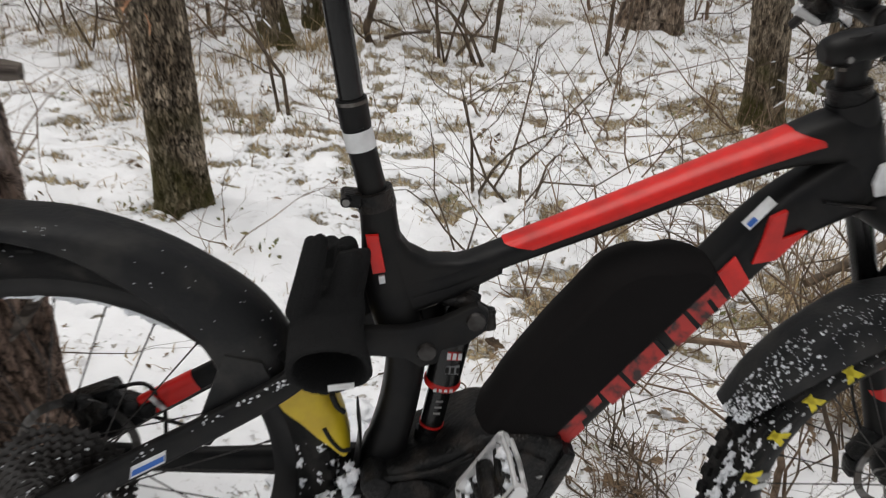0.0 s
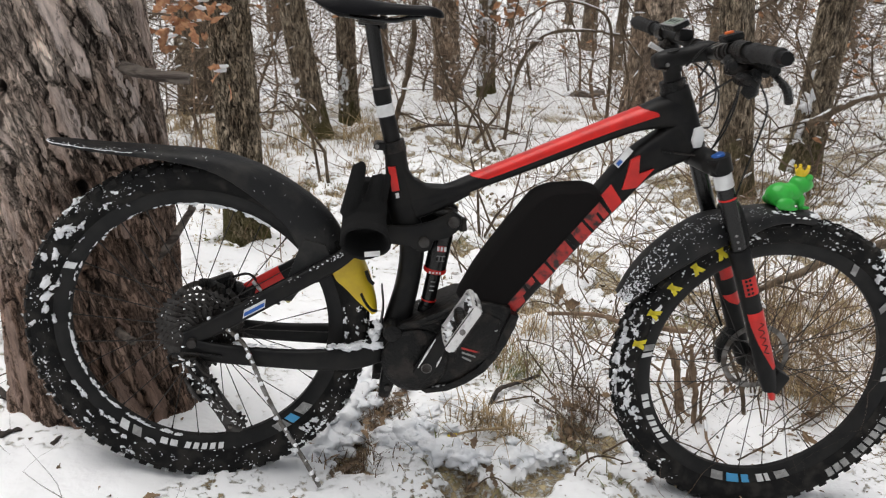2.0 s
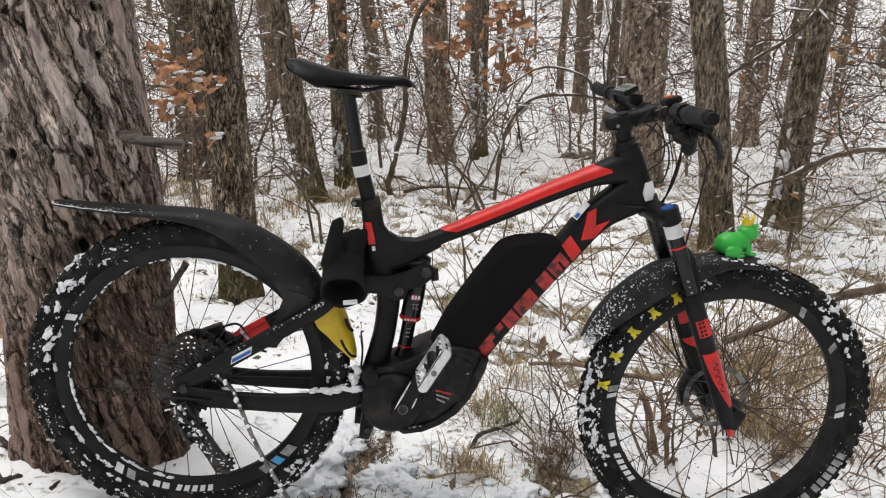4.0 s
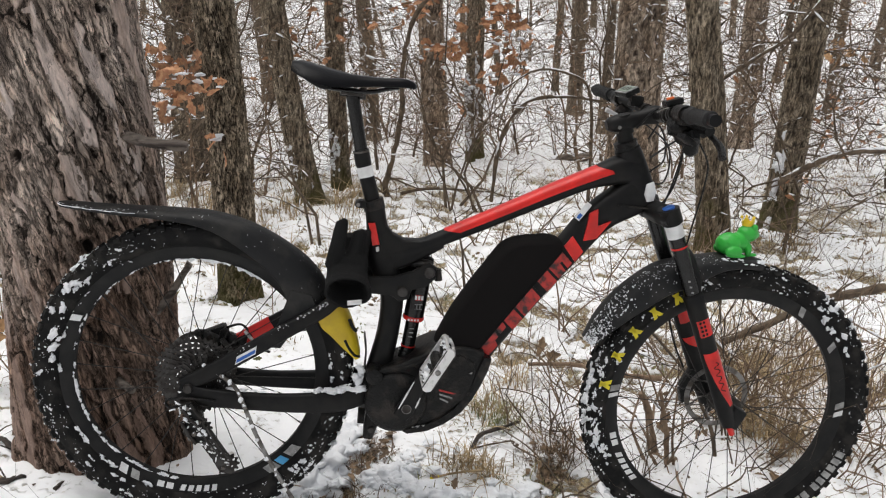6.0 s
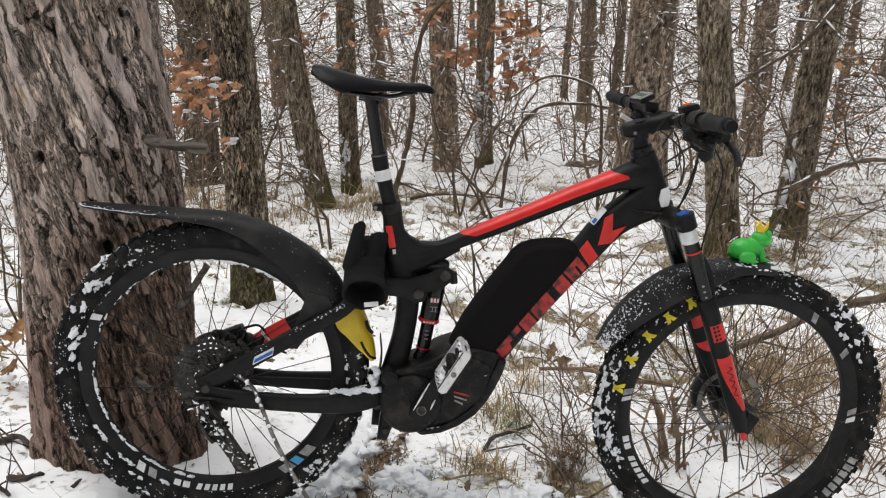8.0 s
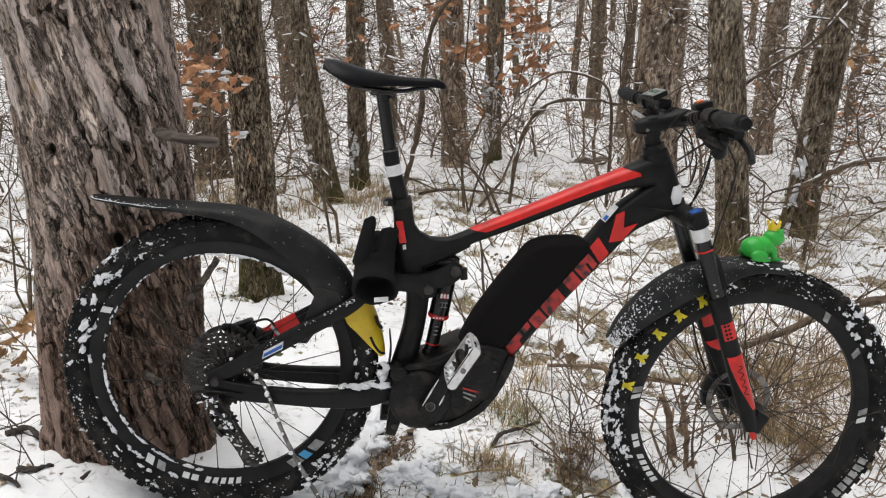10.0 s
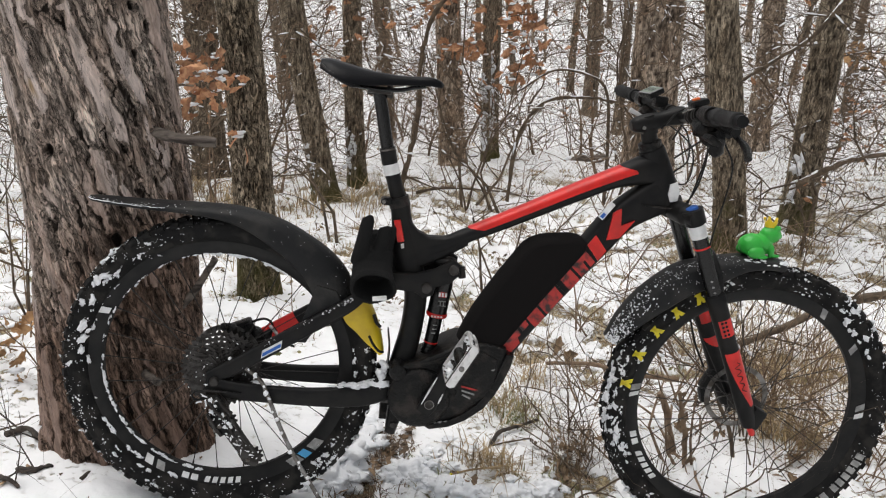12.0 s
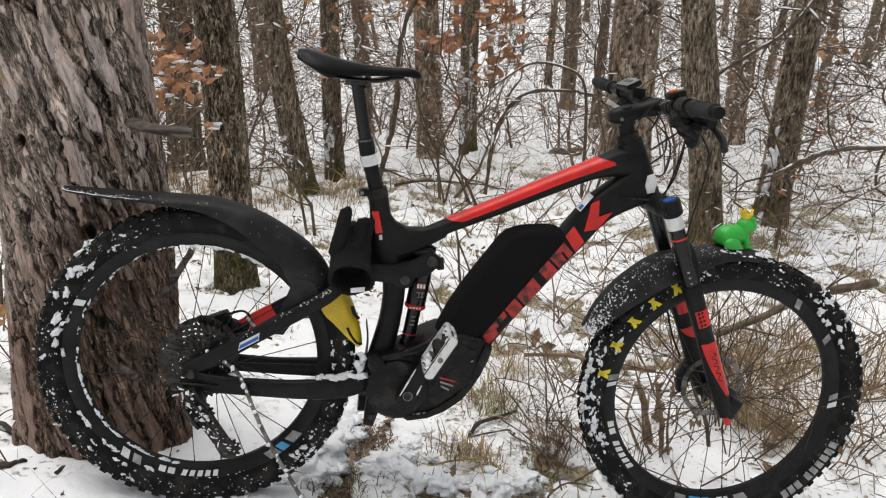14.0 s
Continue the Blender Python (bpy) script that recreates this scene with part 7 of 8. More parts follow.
def branch(pts, r0, r1, name, label, material=None, snow=True, twigs=0, seed=0):
    st = spline(pts, 6)
    rad = [r0 + (r1 - r0) * i / (len(st) - 1) for i in range(len(st))]
    bm = sweep(bmesh.new(), st, rad, 9)
    for v in bm.verts:
        f = (0.7 if material is M_STICK else 0.35) / max(0.006, r0)
        v.co += Vector((noise.noise(v.co * f), noise.noise(v.co * f + Vector((4, 0, 0))), noise.noise(v.co * f + Vector((0, 4, 0))))) * r0 * 0.6
    rng, side = random.Random(seed), bmesh.new()
    for _ in range(twigs):
        i = rng.randint(3, len(st) - 1)
        twig(side, st[i], (rng.gauss(0, 1), rng.gauss(0, 0.6), rng.gauss(0.4, 0.7)), rng.uniform(0.2, 0.6) * min(1.0, r0 / 0.016), rad[i] * 0.4, rng, 1, 4, 3)
    t = thing(name, label, "branch")
    part("wood", bm, material or M_TWIG_DARK, t)
    if twigs:
        part("brush", side, material or M_TWIG_DARK, t)["kind"] = "stuff"
    else:
        side.free()
    if snow:
        sn = bmesh.new()
        i = 0
        while i < len(st) - 2:
            j = min(len(st) - 1, i + rng.randint(3, 9))
            run = [Vector(st[q]) + Vector((0, 0, rad[q] * 0.75)) for q in range(i, j + 1)]
            sweep(sn, run, [rad[i] * (0.15 if q in (0, len(run) - 1) else rng.uniform(0.45, 0.75)) for q in range(len(run))], 7)
            i = j + rng.randint(0, 2)
        if len(sn.verts):
            part("snow", sn, M_SNOW, t)["kind"] = "stuff"
        else:
            sn.free()
    return t


branch([(1.26, 4.2, -0.35), (1.33, 4.25, 0.1), (1.5, 4.2, 0.38), (1.84, 4.3, 0.40), (2.1, 4.4, 0.36)], 0.016, 0.009, "arched_branch", "bent bare branch with a line of snow", twigs=5, seed=1)
branch([(1.3, 4.2, 0.45), (1.56, 4.2, 0.604), (1.806, 4.2, 0.576), (1.95, 4.2, 0.46), (2.0, 4.25, 0.1), (2.02, 4.3, -0.4)], 0.006, 0.014, "arched_branch", "thin arching stem with snow along its top", twigs=3, seed=2)
branch([(2.45, 3.2, 0.62), (2.664, 3.2, 0.762), (2.9, 3.2, 0.92), (3.1, 3.25, 1.15)], 0.009, 0.014, "snowy_branch", "dark slanting branch with snow on its upper side", twigs=6, seed=3)
branch([(2.7, 2.75, 0.12), (2.815, 2.65, 0.236), (2.95, 2.6, 0.31), (3.25, 2.6, 0.33), (3.8, 2.7, 0.25)], 0.017, 0.014, "bent_branch", "bowed grey branch beside an oak trunk", M_TWIG_DARK, True, 2, 4)
branch([(0.55, 4.62, -0.5), (0.49, 4.6, -0.36), (0.5, 4.6, -0.28), (0.566, 4.6, -0.04), (0.621, 4.6, 0.3), (0.63, 4.6, 0.6), (0.72, 4.6, 0.95), (0.95, 4.6, 1.2)], 0.026, 0.014, "crooked_sapling", "crooked dark sapling leaning out of the snow", M_TWIG_DARK, False, 7, 5)
branch([(0.61, 4.74, -0.42), (0.8, 4.8, -0.4), (1.05, 4.9, -0.43), (1.4, 4.92, -0.46)], 0.012, 0.005, "fallen_stick", "thin dead stick lying on the snow", snow=False, twigs=3, seed=6)
branch([(1.75, 1.2, -0.16), (2.0, 1.3, -0.12), (2.25, 1.4, -0.07), (2.6, 1.5, -0.05)], 0.013, 0.019, "fallen_branch", "dead branch propped over the brush", M_TWIG_DARK, False, 3, 7)
branch([(0.95, 0.98, -0.12), (1.1, 0.93, -0.1), (1.22, 0.9, -0.125), (1.4, 0.86, -0.13)], 0.006, 0.01, "fallen_branch", "thin dead branch lying behind the front wheel", M_TWIG, False, 3, 8)
branch([(0.67, 0.36, -0.1), (0.7, 0.42, -0.075), (0.75, 0.47, -0.085), (0.84, 0.54, -0.1)], 0.007, 0.005, "fallen_stick", "short dark bent stick in the snow", M_STICK, snow=False, seed=9)
for k, (way, r0, r1, tw) in enumerate([
        ([(-0.6, 0.225), (-0.56, 0.255), (-0.52, 0.225), (-0.48, 0.19)], 0.009, 0.006, 3), ([(-0.482, 0.2), (-0.46, 0.235), (-0.435, 0.255)], 0.007, 0.005, 2), ([(-0.458, 0.19), (-0.442, 0.185)], 0.009, 0.006, 0),
        ([(-0.5, 0.06), (-0.465, 0.05), (-0.43, 0.085)], 0.009, 0.005, 2), ([(-0.345, 0.03), (-0.333, 0.055)], 0.006, 0.003, 0), ([(-0.54, 0.02), (-0.5, 0.0), (-0.47, -0.01)], 0.008, 0.004, 2),
        ([(-0.2, -0.25), (-0.13, -0.24), (-0.07, -0.22)], 0.007, 0.004, 2)]):
    branch([(x, y, ground_z(x, y) + 0.35 * r0 + 0.008 * (0 < q < len(way) - 1)) for q, (x, y) in enumerate(way)], r0, r1, "fallen_stick", "short wet black stick lying in the snow by the pine", M_STICK, False, tw, 10 + k)
branch([(2.4, 7.5, -0.76), (2.6, 7.5, -0.72), (2.85, 7.55, -0.7)], 0.05, 0.06, "log", "short snow-capped log between the trunks", M_STUB, True, 0, 14)

branch([(1.235, 0.418, -0.19), (1.213, 0.42, -0.05), (1.178, 0.425, 0.05)], 0.0115, 0.009, "broken_stem", "thick broken brown stem standing in the snow", M_TWIG, False, 0, 15)
branch([(1.249, 0.348, -0.18), (1.232, 0.355, -0.03), (1.212, 0.36, 0.085)], 0.008, 0.006, "broken_stem", "broken brown stem standing in the snow", M_TWIG, False, 0, 16)
branch([(1.42, 0.4, -0.2), (1.4, 0.42, -0.08), (1.36, 0.45, 0.02), (1.35, 0.47, 0.12)], 0.007, 0.004, "broken_stem", "crooked brown stem standing in the snow", M_TWIG_DARK, False, 0, 17)

# crooked young stems between the trunks
cr = random.Random(83)
for k, (x, y) in enumerate([(2.5, 6.4), (2.45, 5.2), (2.3, 4.9), (2.66, 7.8), (0.44, 6.63), (-0.25, 5.34), (0.1, 6.59), (-0.64, 5.32), (4.2, 6.8), (4.3, 5.6), (4.6, 5.9), (4.85, 5.0), (1.74, 8.61), (2.14, 8.0), (0.86, 8.06), (3.4, 6.0), (3.7, 7.2), (-0.9, 4.4), (0.6, 9.0), (1.3, 8.3), (3.0, 7.0), (-1.3, 6.3)]):
    z, a = ground_z(x, y) - 0.05, cr.uniform(0, 6.28)
    pts, p, d = [], Vector((x, y, z)), Vector((0.25 * math.cos(a), 0.2 * math.sin(a), 1.0))
    for q in range(7):
        pts.append(tuple(p))
        p = p + d.normalized() * 0.33
        d = Vector((d.x * 0.6 + cr.gauss(0, 0.38), d.y * 0.6 + cr.gauss(0, 0.3), 1.0))
    branch(pts, cr.uniform(0.011, 0.018), 0.004, "sapling", "thin crooked bare sapling with snow in its forks", M_TWIG_DARK if k % 3 else M_TWIG, k % 2 == 0, 16, 200 + k)

# leaves that still hang on
def leaf_spray(spots, seed, label, material, size=(0.06, 0.1), n=7, spread=0.07):
    rng = random.Random(seed)
    bm, tw, sn = bmesh.new(), bmesh.new(), bmesh.new()
    last = None
    for p in spots:
        p = Vector(p)
        twig(tw, p + Vector((rng.gauss(0, 0.1), rng.gauss(0, 0.1), 0.02)), (rng.gauss(0, 1), rng.gauss(0, 1), 0.2), 0.45, 0.004, rng, 1, 4, 3)
        for _ in range(n):
            q = p + Vector((rng.gauss(0, spread), rng.gauss(0, spread), rng.gauss(0, spread * 0.8)))
            leaf_into(bm, q, rng.uniform(*size), rng)
            if rng.random() < 0.42:
                blob(sn, q + Vector((0, 0, 0.008)), rng.uniform(0.1, 0.26) * size[0], rng.random() * 9, (1.6, 1.4, 0.6), 0.6, 2)
    t = thing("oak_spray", label, "branch", kind="stuff")
    part("leaves", bm, material, t)["kind"] = "stuff"
    part("brush", tw, M_TWIG_DARK, t)["kind"] = "stuff"
    part("snow", sn, M_SNOW, t)["kind"] = "stuff"


leaf_spray([(-0.42, 1.62, 0.9), (-0.36, 1.62, 0.85), (-0.29, 1.6, 0.88), (-0.39, 1.62, 0.74), (-0.33, 1.6, 0.79), (-0.23, 1.58, 0.79)], 31, "rusty dead oak leaves with snow on a low spray", M_LEAF, (0.05, 0.09), 8, 0.045)
leaf_spray([(-0.2, 1.6, 0.585)], 32, "two rusty dead oak leaves on a twig", M_LEAF, (0.06, 0.08), 3, 0.025)
leaf_spray([(1.48, 5.0, 0.8), (1.53, 5.0, 0.6), (1.5, 5.0, 0.7), (1.27, 5.0, 0.4), (1.4, 5.0, 0.92), (1.45, 5.0, 1.0), (0.9, 5.0, 0.65), (1.0, 5.1, 0.7)], 33, "orange dead oak leaves capped with snow", M_LEAF, (0.08, 0.13), 15, 0.09)
leaf_spray([(0.76, 5.0, 1.0), (0.54, 5.0, 0.95), (0.2, 5.0, 0.9), (-0.16, 5.0, 0.78), (-0.3, 5.0, 0.56), (0.65, 5.0, 1.05), (0.9, 5.0, 1.05)], 34, "scattered rusty oak leaves on thin twigs", M_LEAF, (0.06, 0.11), 9, 0.12)
leaf_spray([(4.0, 5.0, 0.7), (4.13, 5.0, 0.7), (4.25, 5.0, 0.68), (4.35, 5.0, 0.68)], 35, "pale tan dead leaves capped with snow", M_LEAF_PALE, (0.08, 0.12), 6, 0.05)
leaf_spray([(4.3, 5.2, 0.1), (4.6, 5.5, 0.0), (4.8, 5.6, 0.2), (5.0, 6.0, 0.1), (4.4, 5.8, 0.3)], 36, "low reddish-brown dead leaves on brush", M_LEAF, (0.05, 0.08), 12, 0.2)
leaf_spray([(-0.72, 0.6, 0.2), (-0.78, 0.62, 0.14), (-0.74, 0.6, 0.1)], 37, "tan dead leaves on a low twig by the pine", M_LEAF_PALE, (0.05, 0.075), 6, 0.04)


lv = random.Random(91)
leaf_spray([(0.55 + lv.uniform(-0.6, 0.72) * (yy + 1.7), yy, lie(1, yy) + lv.uniform(0.7, 2.2)) for yy in (4 + 8 * lv.random() for _ in range(45))], 38, "small rusty leaves scattered through the bare brush", M_LEAF, (0.05, 0.1), 4, 0.16)
# snow caught on the leaning oak
bm = bmesh.new()
for k in range(120):
    zz = 0.02 + 0.75 * lv.random() ** 1.3
    if noise.noise(Vector((zz * 9, 2.0, 5.0))) < -0.02:
        continue
    smear(bm, (3.15 - 0.082 + 0.05 * zz + lv.gauss(0, 0.022), 3.55 - 0.068 + lv.gauss(0, 0.012), lie(3.15, 3.55) + zz), lv.uniform(0.01, 0.03), lv.gauss(0, 0.5), k * 1.7, 1.4)
for x0, y0, r0, lx, lo, hi, cnt in [(-0.1, 4.72, 0.1, -0.15, 0.05, 0.45, 30), (0.12, 5.45, 0.085, -0.03, 0.1, 0.55, 26), (1.62, 7.9, 0.075, -0.02, 0.1, 1.2, 60), (1.5, 7.6, 0.05, -0.03, 0.1, 1.0, 40), (0.39, 9.3, 0.1, -0.06, 0.0, 1.4, 30)]:
    for k in range(cnt):
        zz, aa = lv.uniform(lo, hi), lv.gauss(-2.1, 0.35)
        smear(bm, (x0 + lx * zz + r0 * math.cos(aa), y0 + r0 * math.sin(aa), ground_z(x0, y0) + zz), lv.uniform(0.006, 0.022) * (1 if y0 < 6 else 1.5), lv.gauss(0, 0.6), k * 2.3, lv.uniform(0.8, 1.8))
tagged(part("snow_patch", bm, M_SNOW, None), "snow plastered on the weather side of the trunks", "snow", kind="stuff")


# ---- grass, litter, snow lumps ----
def grass(count, area, seed, blades, h, material, name, label, keep=None):
    rng = random.Random(seed)
    vs, fs = [], []
    for _ in range(count):
        x, y = area(rng)
        if keep and not keep(x, y, rng):
            continue
        for _ in range(rng.randint(blades // 2, blades)):
            px, py = x + rng.gauss(0, 0.035), y + rng.gauss(0, 0.035)
            z = ground_z(px, py) - 0.01
            a, ln, bend = rng.uniform(0, 6.28), h * rng.uniform(0.35, 1.15), rng.uniform(0.3, 2.1)
            w = rng.uniform(0.0009, 0.002) * (1 + 0.25 * max(0, y))
            dx, dy = math.cos(a), math.sin(a)
            i = len(vs)
            for u, ww in ((0, 1.0), (0.4, 0.9), (0.75, 0.6), (1.0, 0.1)):
                rr = ln * bend * 0.6 * u ** 1.8
                zz = z + ln * (u - 0.35 * bend * u * u)
                vs += [(px + dx * rr - dy * w * ww, py + dy * rr + dx * w * ww, zz), (px + dx * rr + dy * w * ww, py + dy * rr - dx * w * ww, zz)]
            for k in range(3):
                b = i + 2 * k
                fs.append((b, b + 1, b + 3, b + 2))
    me = bpy.data.meshes.new(name)
    me.from_pydata(vs, [], fs)
    me.materials.append(material)
    tagged(new(name, me), label, "grass", kind="stuff")


def near_field(rng):
    y = 0.6 + 3.2 * rng.random()
    return 0.5 + rng.uniform(-0.62, 0.75) * (y + 1.75), y


def mid_field(rng):
    y = 2.5 + 7 * rng.random()
    return 0.5 + rng.uniform(-0.6, 0.72) * (y + 1.75), y


def patchy(x, y, rng):
    return melt(x, y) + 0.3 * rng.random() > 0.5 and not (-0.7 < x < 0.25 and y < 0.7)


def clump(spots, s=0.09):
    def f(rng):
        x, y = rng.choice(spots)
        return x + rng.gauss(0, s), y + rng.gauss(0, s)
    return f


grass(900, near_field, 41, 12, 0.07, M_GRASS, "dry_grass", "tufts of dry tan grass poking through the snow", patchy)
grass(900, mid_field, 42, 14, 0.085, M_GRASS, "dry_grass", "tan dry grass in tufts between the trees", patchy)
def low_field(rng):
    y = 0.75 + 6.5 * rng.random() ** 1.2
    return 0.5 + rng.uniform(-0.6, 0.72) * (y + 1.75), y


grass(2600, low_field, 53, 24, 0.05, M_GRASS, "moor_grass", "low tan tussocks half buried in snow", lambda x, y, rng: patchy(x, y, rng) or rng.random() < 0.08)
grass(900, low_field, 54, 22, 0.045, M_GRASS_GREEN, "moor_grass", "low olive-green tussocks half buried in snow", lambda x, y, rng: melt(x, y) > 0.35 and noise.noise(Vector((x * 1.3, y * 1.3, 9.0))) > -0.1)
grass(26, clump([(0.72, 0.62), (0.8, 0.72), (0.88, 0.87), (0.95, 0.95), (0.66, 0.24), (0.62, 0.2)], 0.05), 43, 20, 0.11, M_GRASS, "grass_tuft", "tall tuft of dry grass by the motor")
grass(22, clump([(0.88, 0.28), (0.92, 0.38), (0.9, 0.32), (0.96, 0.44)], 0.035), 44, 18, 0.1, M_LITTER, "grass_tuft", "brown tangled grass behind the front wheel")
grass(14, clump([(1.68, 0.5), (1.67, 0.45), (1.65, 0.6), (1.73, 0.54)], 0.04), 45, 30, 0.22, M_GRASS, "grass_tuft", "hanging bunch of brown grass seen through the front wheel")
grass(80, clump([(1.9, 1.2), (2.1, 1.3), (2.3, 1.4), (1.75, 1.0), (2.4, 1.1), (1.9, 0.8), (2.15, 0.95), (1.65, 0.95)], 0.16), 46, 16, 0.24, M_GRASS, "grass_tuft", "thick matted dry grass and stems")
grass(16, clump([(0.76, 0.62), (0.79, 0.66), (0.8, 0.55)], 0.03), 51, 16, 0.075, M_GRASS_GREEN, "grass_tuft", "green-tan tuft of grass beside a dark stick")
grass(16, clump([(0.64, 0.22), (0.66, 0.24)], 0.025), 52, 16, 0.07, M_GRASS, "grass_tuft", "short dry tuft of grass in thin snow")
grass(60, clump([(0.35, 0.25), (0.32, 0.14), (0.38, 0.38), (0.3, 0.05), (0.36, 0.3)], 0.025), 47, 20, 0.045, M_LITTER, "grass_tuft", "dark trampled grass in the rut by the rear tyre")
grass(22, clump([(0.55, 0.1), (0.62, 0.0), (0.85, 0.05), (0.8, 0.2), (0.5, 0.16)], 0.05), 48, 14, 0.05, M_GRASS_GREEN, "grass_tuft", "short yellow-green grass in thin snow")
grass(9, clump([(2.5, 3.0), (2.6, 3.1), (2.45, 3.2), (3.0, 3.2)], 0.14), 49, 20, 0.3, M_GRASS, "grass_tuft", "long pale dry stems round the oak's foot")
grass(90, clump([(-1.3, 4.6), (-0.9, 4.2), (-0.7, 3.6), (-0.5, 2.9), (-0.8, 5.0), (0.0, 4.2)], 0.25), 50, 14, 0.28, M_GRASS, "grass_tuft", "tall tan grass between the oaks")

lr = random.Random(61)
bm = bmesh.new()
for _ in range(520):
    y = -0.5 + 4.5 * lr.random()
    x = 0.5 + lr.uniform(-0.62, 0.75) * (y + 1.75)
    if noise.noise(Vector((x * 2, y * 2, 8))) > -0.05:
        leaf_into(bm, (x, y, ground_z(x, y) + 0.004), lr.uniform(0.015, 0.045), lr, True)
for _ in range(620):
    x, y = lr.uniform(0.4, 1.6), lr.uniform(-0.15, 1.0)
    leaf_into(bm, (x, y, ground_z(x, y) + 0.003), lr.uniform(0.004, 0.012), lr, True)
for x, y in [(0.35, 0.25), (0.32, 0.14), (0.38, 0.38), (0.3, 0.05), (0.36, 0.3), (0.88, 0.3), (0.92, 0.4), (0.87, 0.25), (0.6, 0.02)]:
    for _ in range(24):
        px, py = x + lr.gauss(0, 0.04), y + lr.gauss(0, 0.04)
        leaf_into(bm, (px, py, ground_z(px, py) + 0.006), lr.uniform(0.015, 0.04), lr, True)
lit = part("leaf_litter", bm, M_LITTER, None)
dark, green = bmesh.new(), bmesh.new()
for k in range(420):
    x, y = low_field(lr)
    if noise.noise(Vector((x * 2.2, y * 2.2, 4))) + 0.3 * lr.random() < 0.1 or (x < 0.6 and y < 0.9):
        continue
    for _ in range(lr.randint(4, 10)):
        px, py = x + lr.gauss(0, 0.03), y + lr.gauss(0, 0.03)
        leaf_into(dark if k % 3 else green, (px, py, ground_z(px, py) + lr.uniform(0.0, 0.05)), lr.uniform(0.014, 0.032), lr)
for b, m, lab in ((dark, M_LITTER, "small withered brown plants sticking out of the snow"), (green, M_GRASS_GREEN, "low olive-green plants sticking out of the snow")):
    tagged(part("low_plants", b, m, None), lab, "plants", kind="stuff")
tagged(lit, "scattered dead brown leaves lying on the snow", "leaves", kind="stuff")
for k, (x, y, s) in enumerate([(1.42, 0.52, 0.07), (1.53, 0.27, 0.05), (1.3, 0.6, 0.06), (0.74, 0.89, 0.05), (1.62, 0.4, 0.06), (1.05, 1.25, 0.09)]):
    bm = bmesh.new()
    for _ in range(3):
        leaf_into(bm, (x + lr.gauss(0, 0.01), y + lr.gauss(0, 0.01), ground_z(x, y) + 0.02), s * lr.uniform(0.8, 1.2), lr)
    ob = part("dead_leaf", bm, M_LITTER, None)
    tagged(ob, "curled brown dead leaf standing in the snow", "leaf", "curled leaves")
bm = bmesh.new()
for k, (x, y, r) in enumerate([(0.425, 0.175, 0.04), (0.445, 0.15, 0.03), (0.47, 0.13, 0.03), (0.26, 0.24, 0.05), (0.24, 0.18, 0.05), (0.29, 0.33, 0.05), (0.315, 0.42, 0.05), (0.34, 0.5, 0.05), (0.36, 0.57, 0.045), (0.22, 0.12, 0.045), (0.2, 0.06, 0.04), (0.27, 0.3, 0.04), (0.52, 0.09, 0.035), (0.58, 0.06, 0.03), (0.46, 0.22, 0.02), (0.5, 0.3, 0.025), (0.7, 0.1, 0.035), (0.78, 0.12, 0.03), (0.6, 0.33, 0.025), (0.12, 0.08, 0.03)]):
    blob(bm, (x, y, ground_z(x, y) + r * 0.02), r, k, (1.35, 1.25, 0.62), 0.6, 4, 2.1)
    for q in range(4):
        blob(bm, (x + lr.gauss(0, r), y + lr.gauss(0, r), ground_z(x, y) + 0.008), r * lr.uniform(0.2, 0.5), k * 7 + q, (1.3, 1.2, 0.55), 0.9, 3, 2.4)
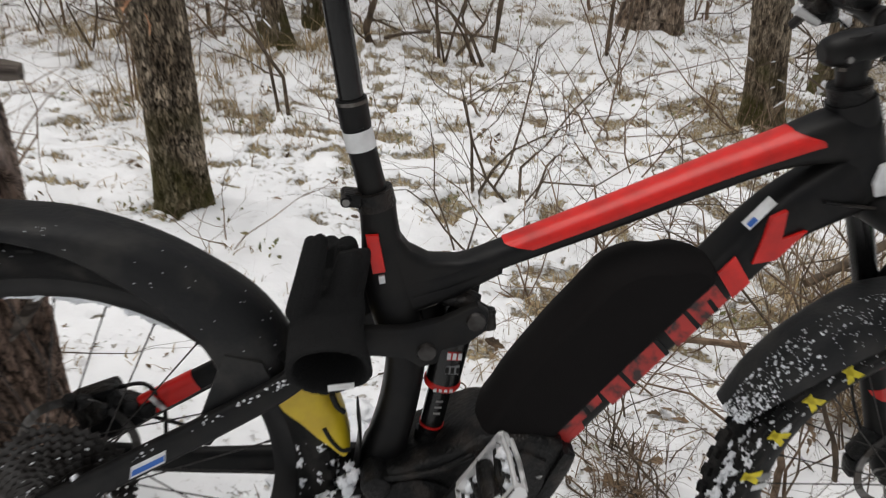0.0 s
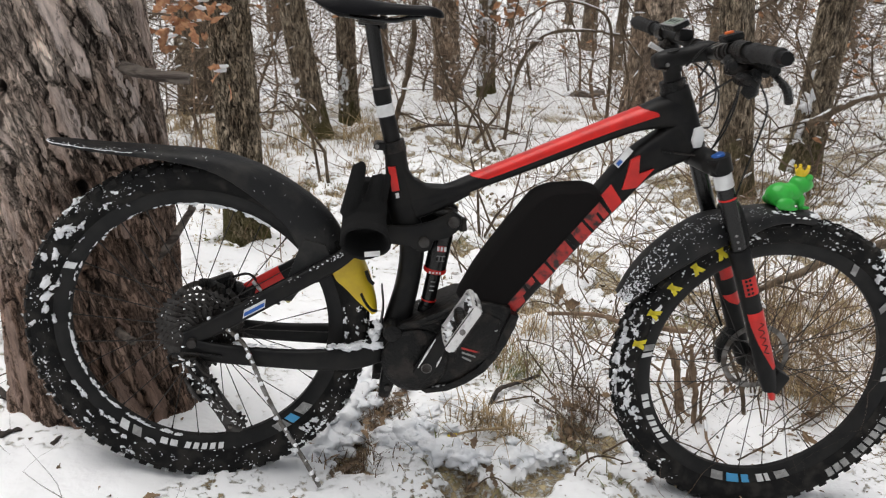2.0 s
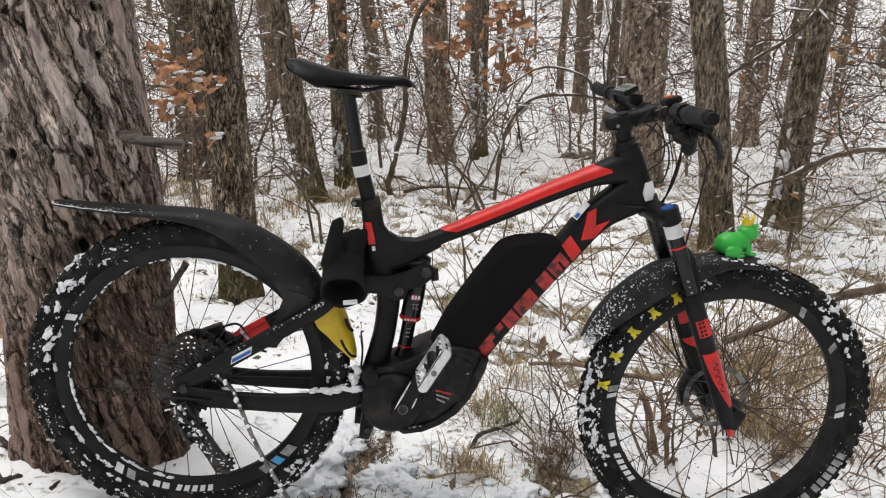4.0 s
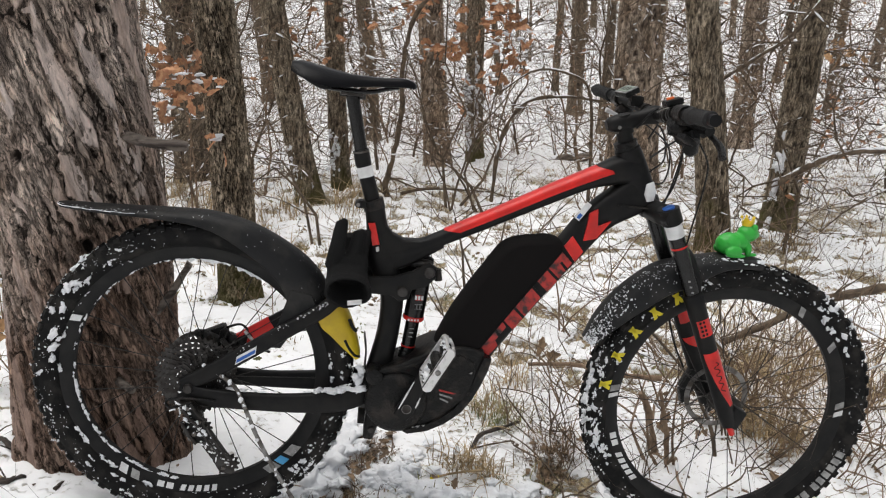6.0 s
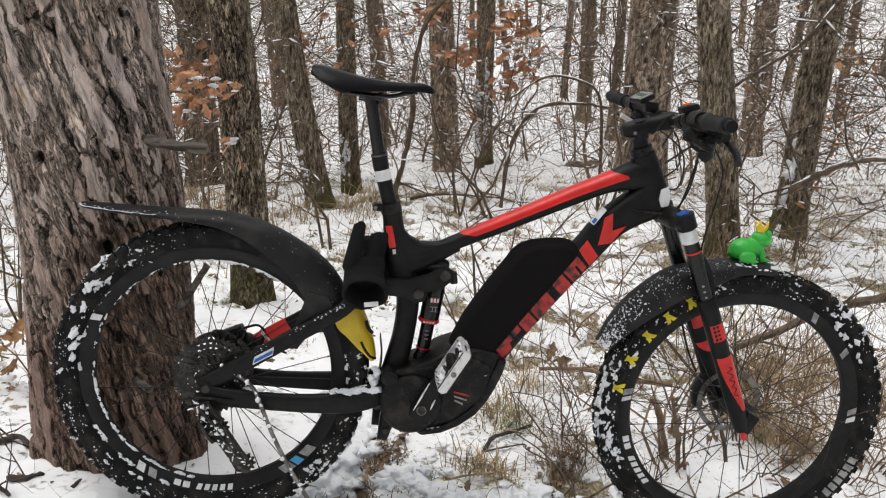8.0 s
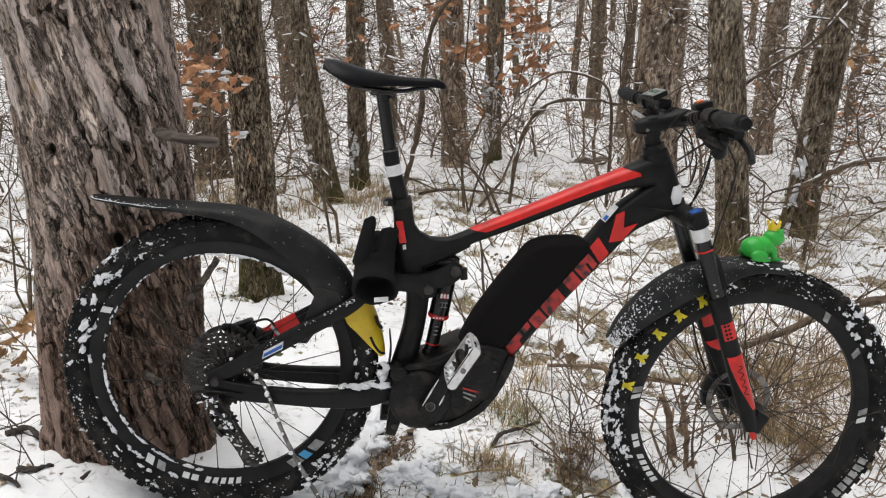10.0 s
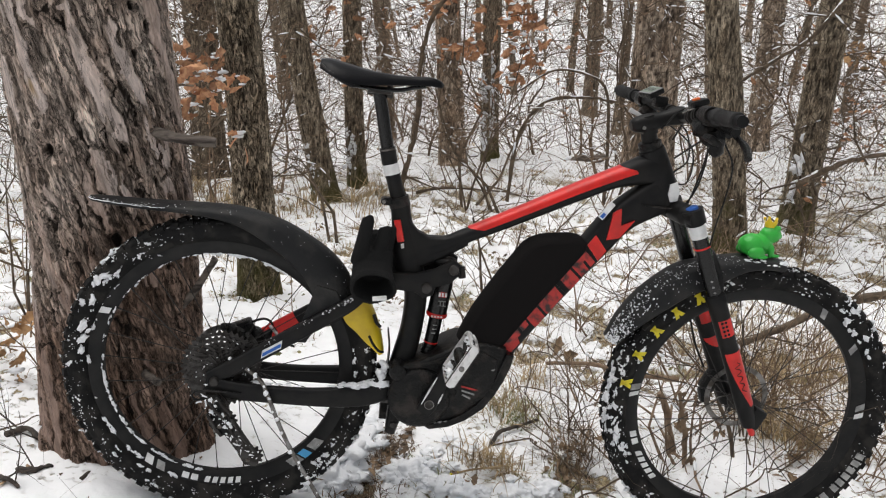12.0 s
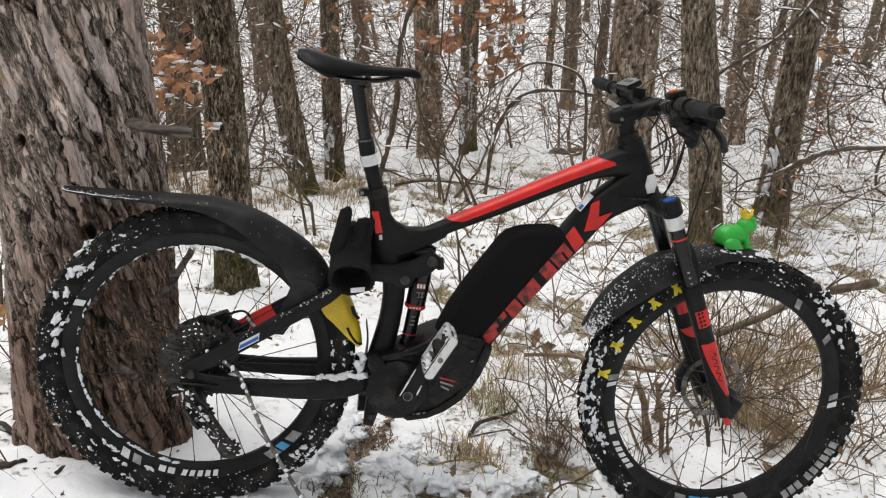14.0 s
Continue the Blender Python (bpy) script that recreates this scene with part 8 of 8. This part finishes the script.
ob = part("snow_lumps", bm, M_SNOW, None)
tagged(ob, "kicked-up lumps of wet snow beside the tyre", "snow", kind="stuff")
straw = thing("straw", "split dry straw with a yellow end lying on the snow", "straw")
part("stalk", sweep(bmesh.new(), [(0.562, 0.172, -0.043), (0.6, 0.18, -0.04), (0.68, 0.2, -0.045)], 0.003, 6), M_GRASS, straw)
part("yellow_end", sweep(bmesh.new(), [(0.54, 0.168, -0.045), (0.563, 0.172, -0.042)], 0.0034, 6), M_YELLOW, straw)
# thin runners and thorny stems lying over the snow between the wheels
sr = random.Random(29)
for x0, y0, x1, y1, h in [(0.9, 0.1, 0.75, 0.5, 0.06), (1.0, 0.3, 0.8, 0.75, 0.1), (0.95, 0.2, 1.25, 0.05, 0.06), (0.7, 0.4, 0.95, 0.2, 0.03), (0.98, 0.5, 0.86, 0.1, 0.09), (0.78, 0.0, 1.0, 0.12, 0.03), (1.3, 0.15, 1.55, 0.3, 0.05), (0.5, 0.05, 0.66, -0.05, 0.02), (-0.7, 0.15, -0.5, 0.3, 0.03), (0.45, 0.75, 0.72, 0.62, 0.04), (1.05, 0.7, 0.85, 1.1, 0.1), (1.2, 0.3, 1.5, 0.6, 0.12)]:
    pts = []
    for k in range(6):
        u = k / 5
        x, y = x0 + (x1 - x0) * u + sr.gauss(0, 0.02), y0 + (y1 - y0) * u + sr.gauss(0, 0.02)
        pts.append((x, y, ground_z(x, y) + 0.004 + h * math.sin(math.pi * u)))
    branch(pts, 0.0026, 0.0014, "runner", "thin thorny stem arching over the snow", M_TWIG_DARK, False, 4, int(x0 * 100))
# unseen trees added behind and beside the camera; they hold back low sky light
for k in range(18):
    a = rng.uniform(2.5, 6.9)
    d = rng.uniform(4.5, 16)
    x, y = 0.5 + d * math.cos(a) * 1.1, -1.2 + d * math.sin(a)
    if y > 0.5 and -6 < x < 8:
        continue
    tree("grey", x, y, rng.uniform(0.1, 0.22), (rng.gauss(0, 0.03), rng.gauss(0, 0.03)), 900 + k, rng.uniform(8, 12), group="trees behind the path")
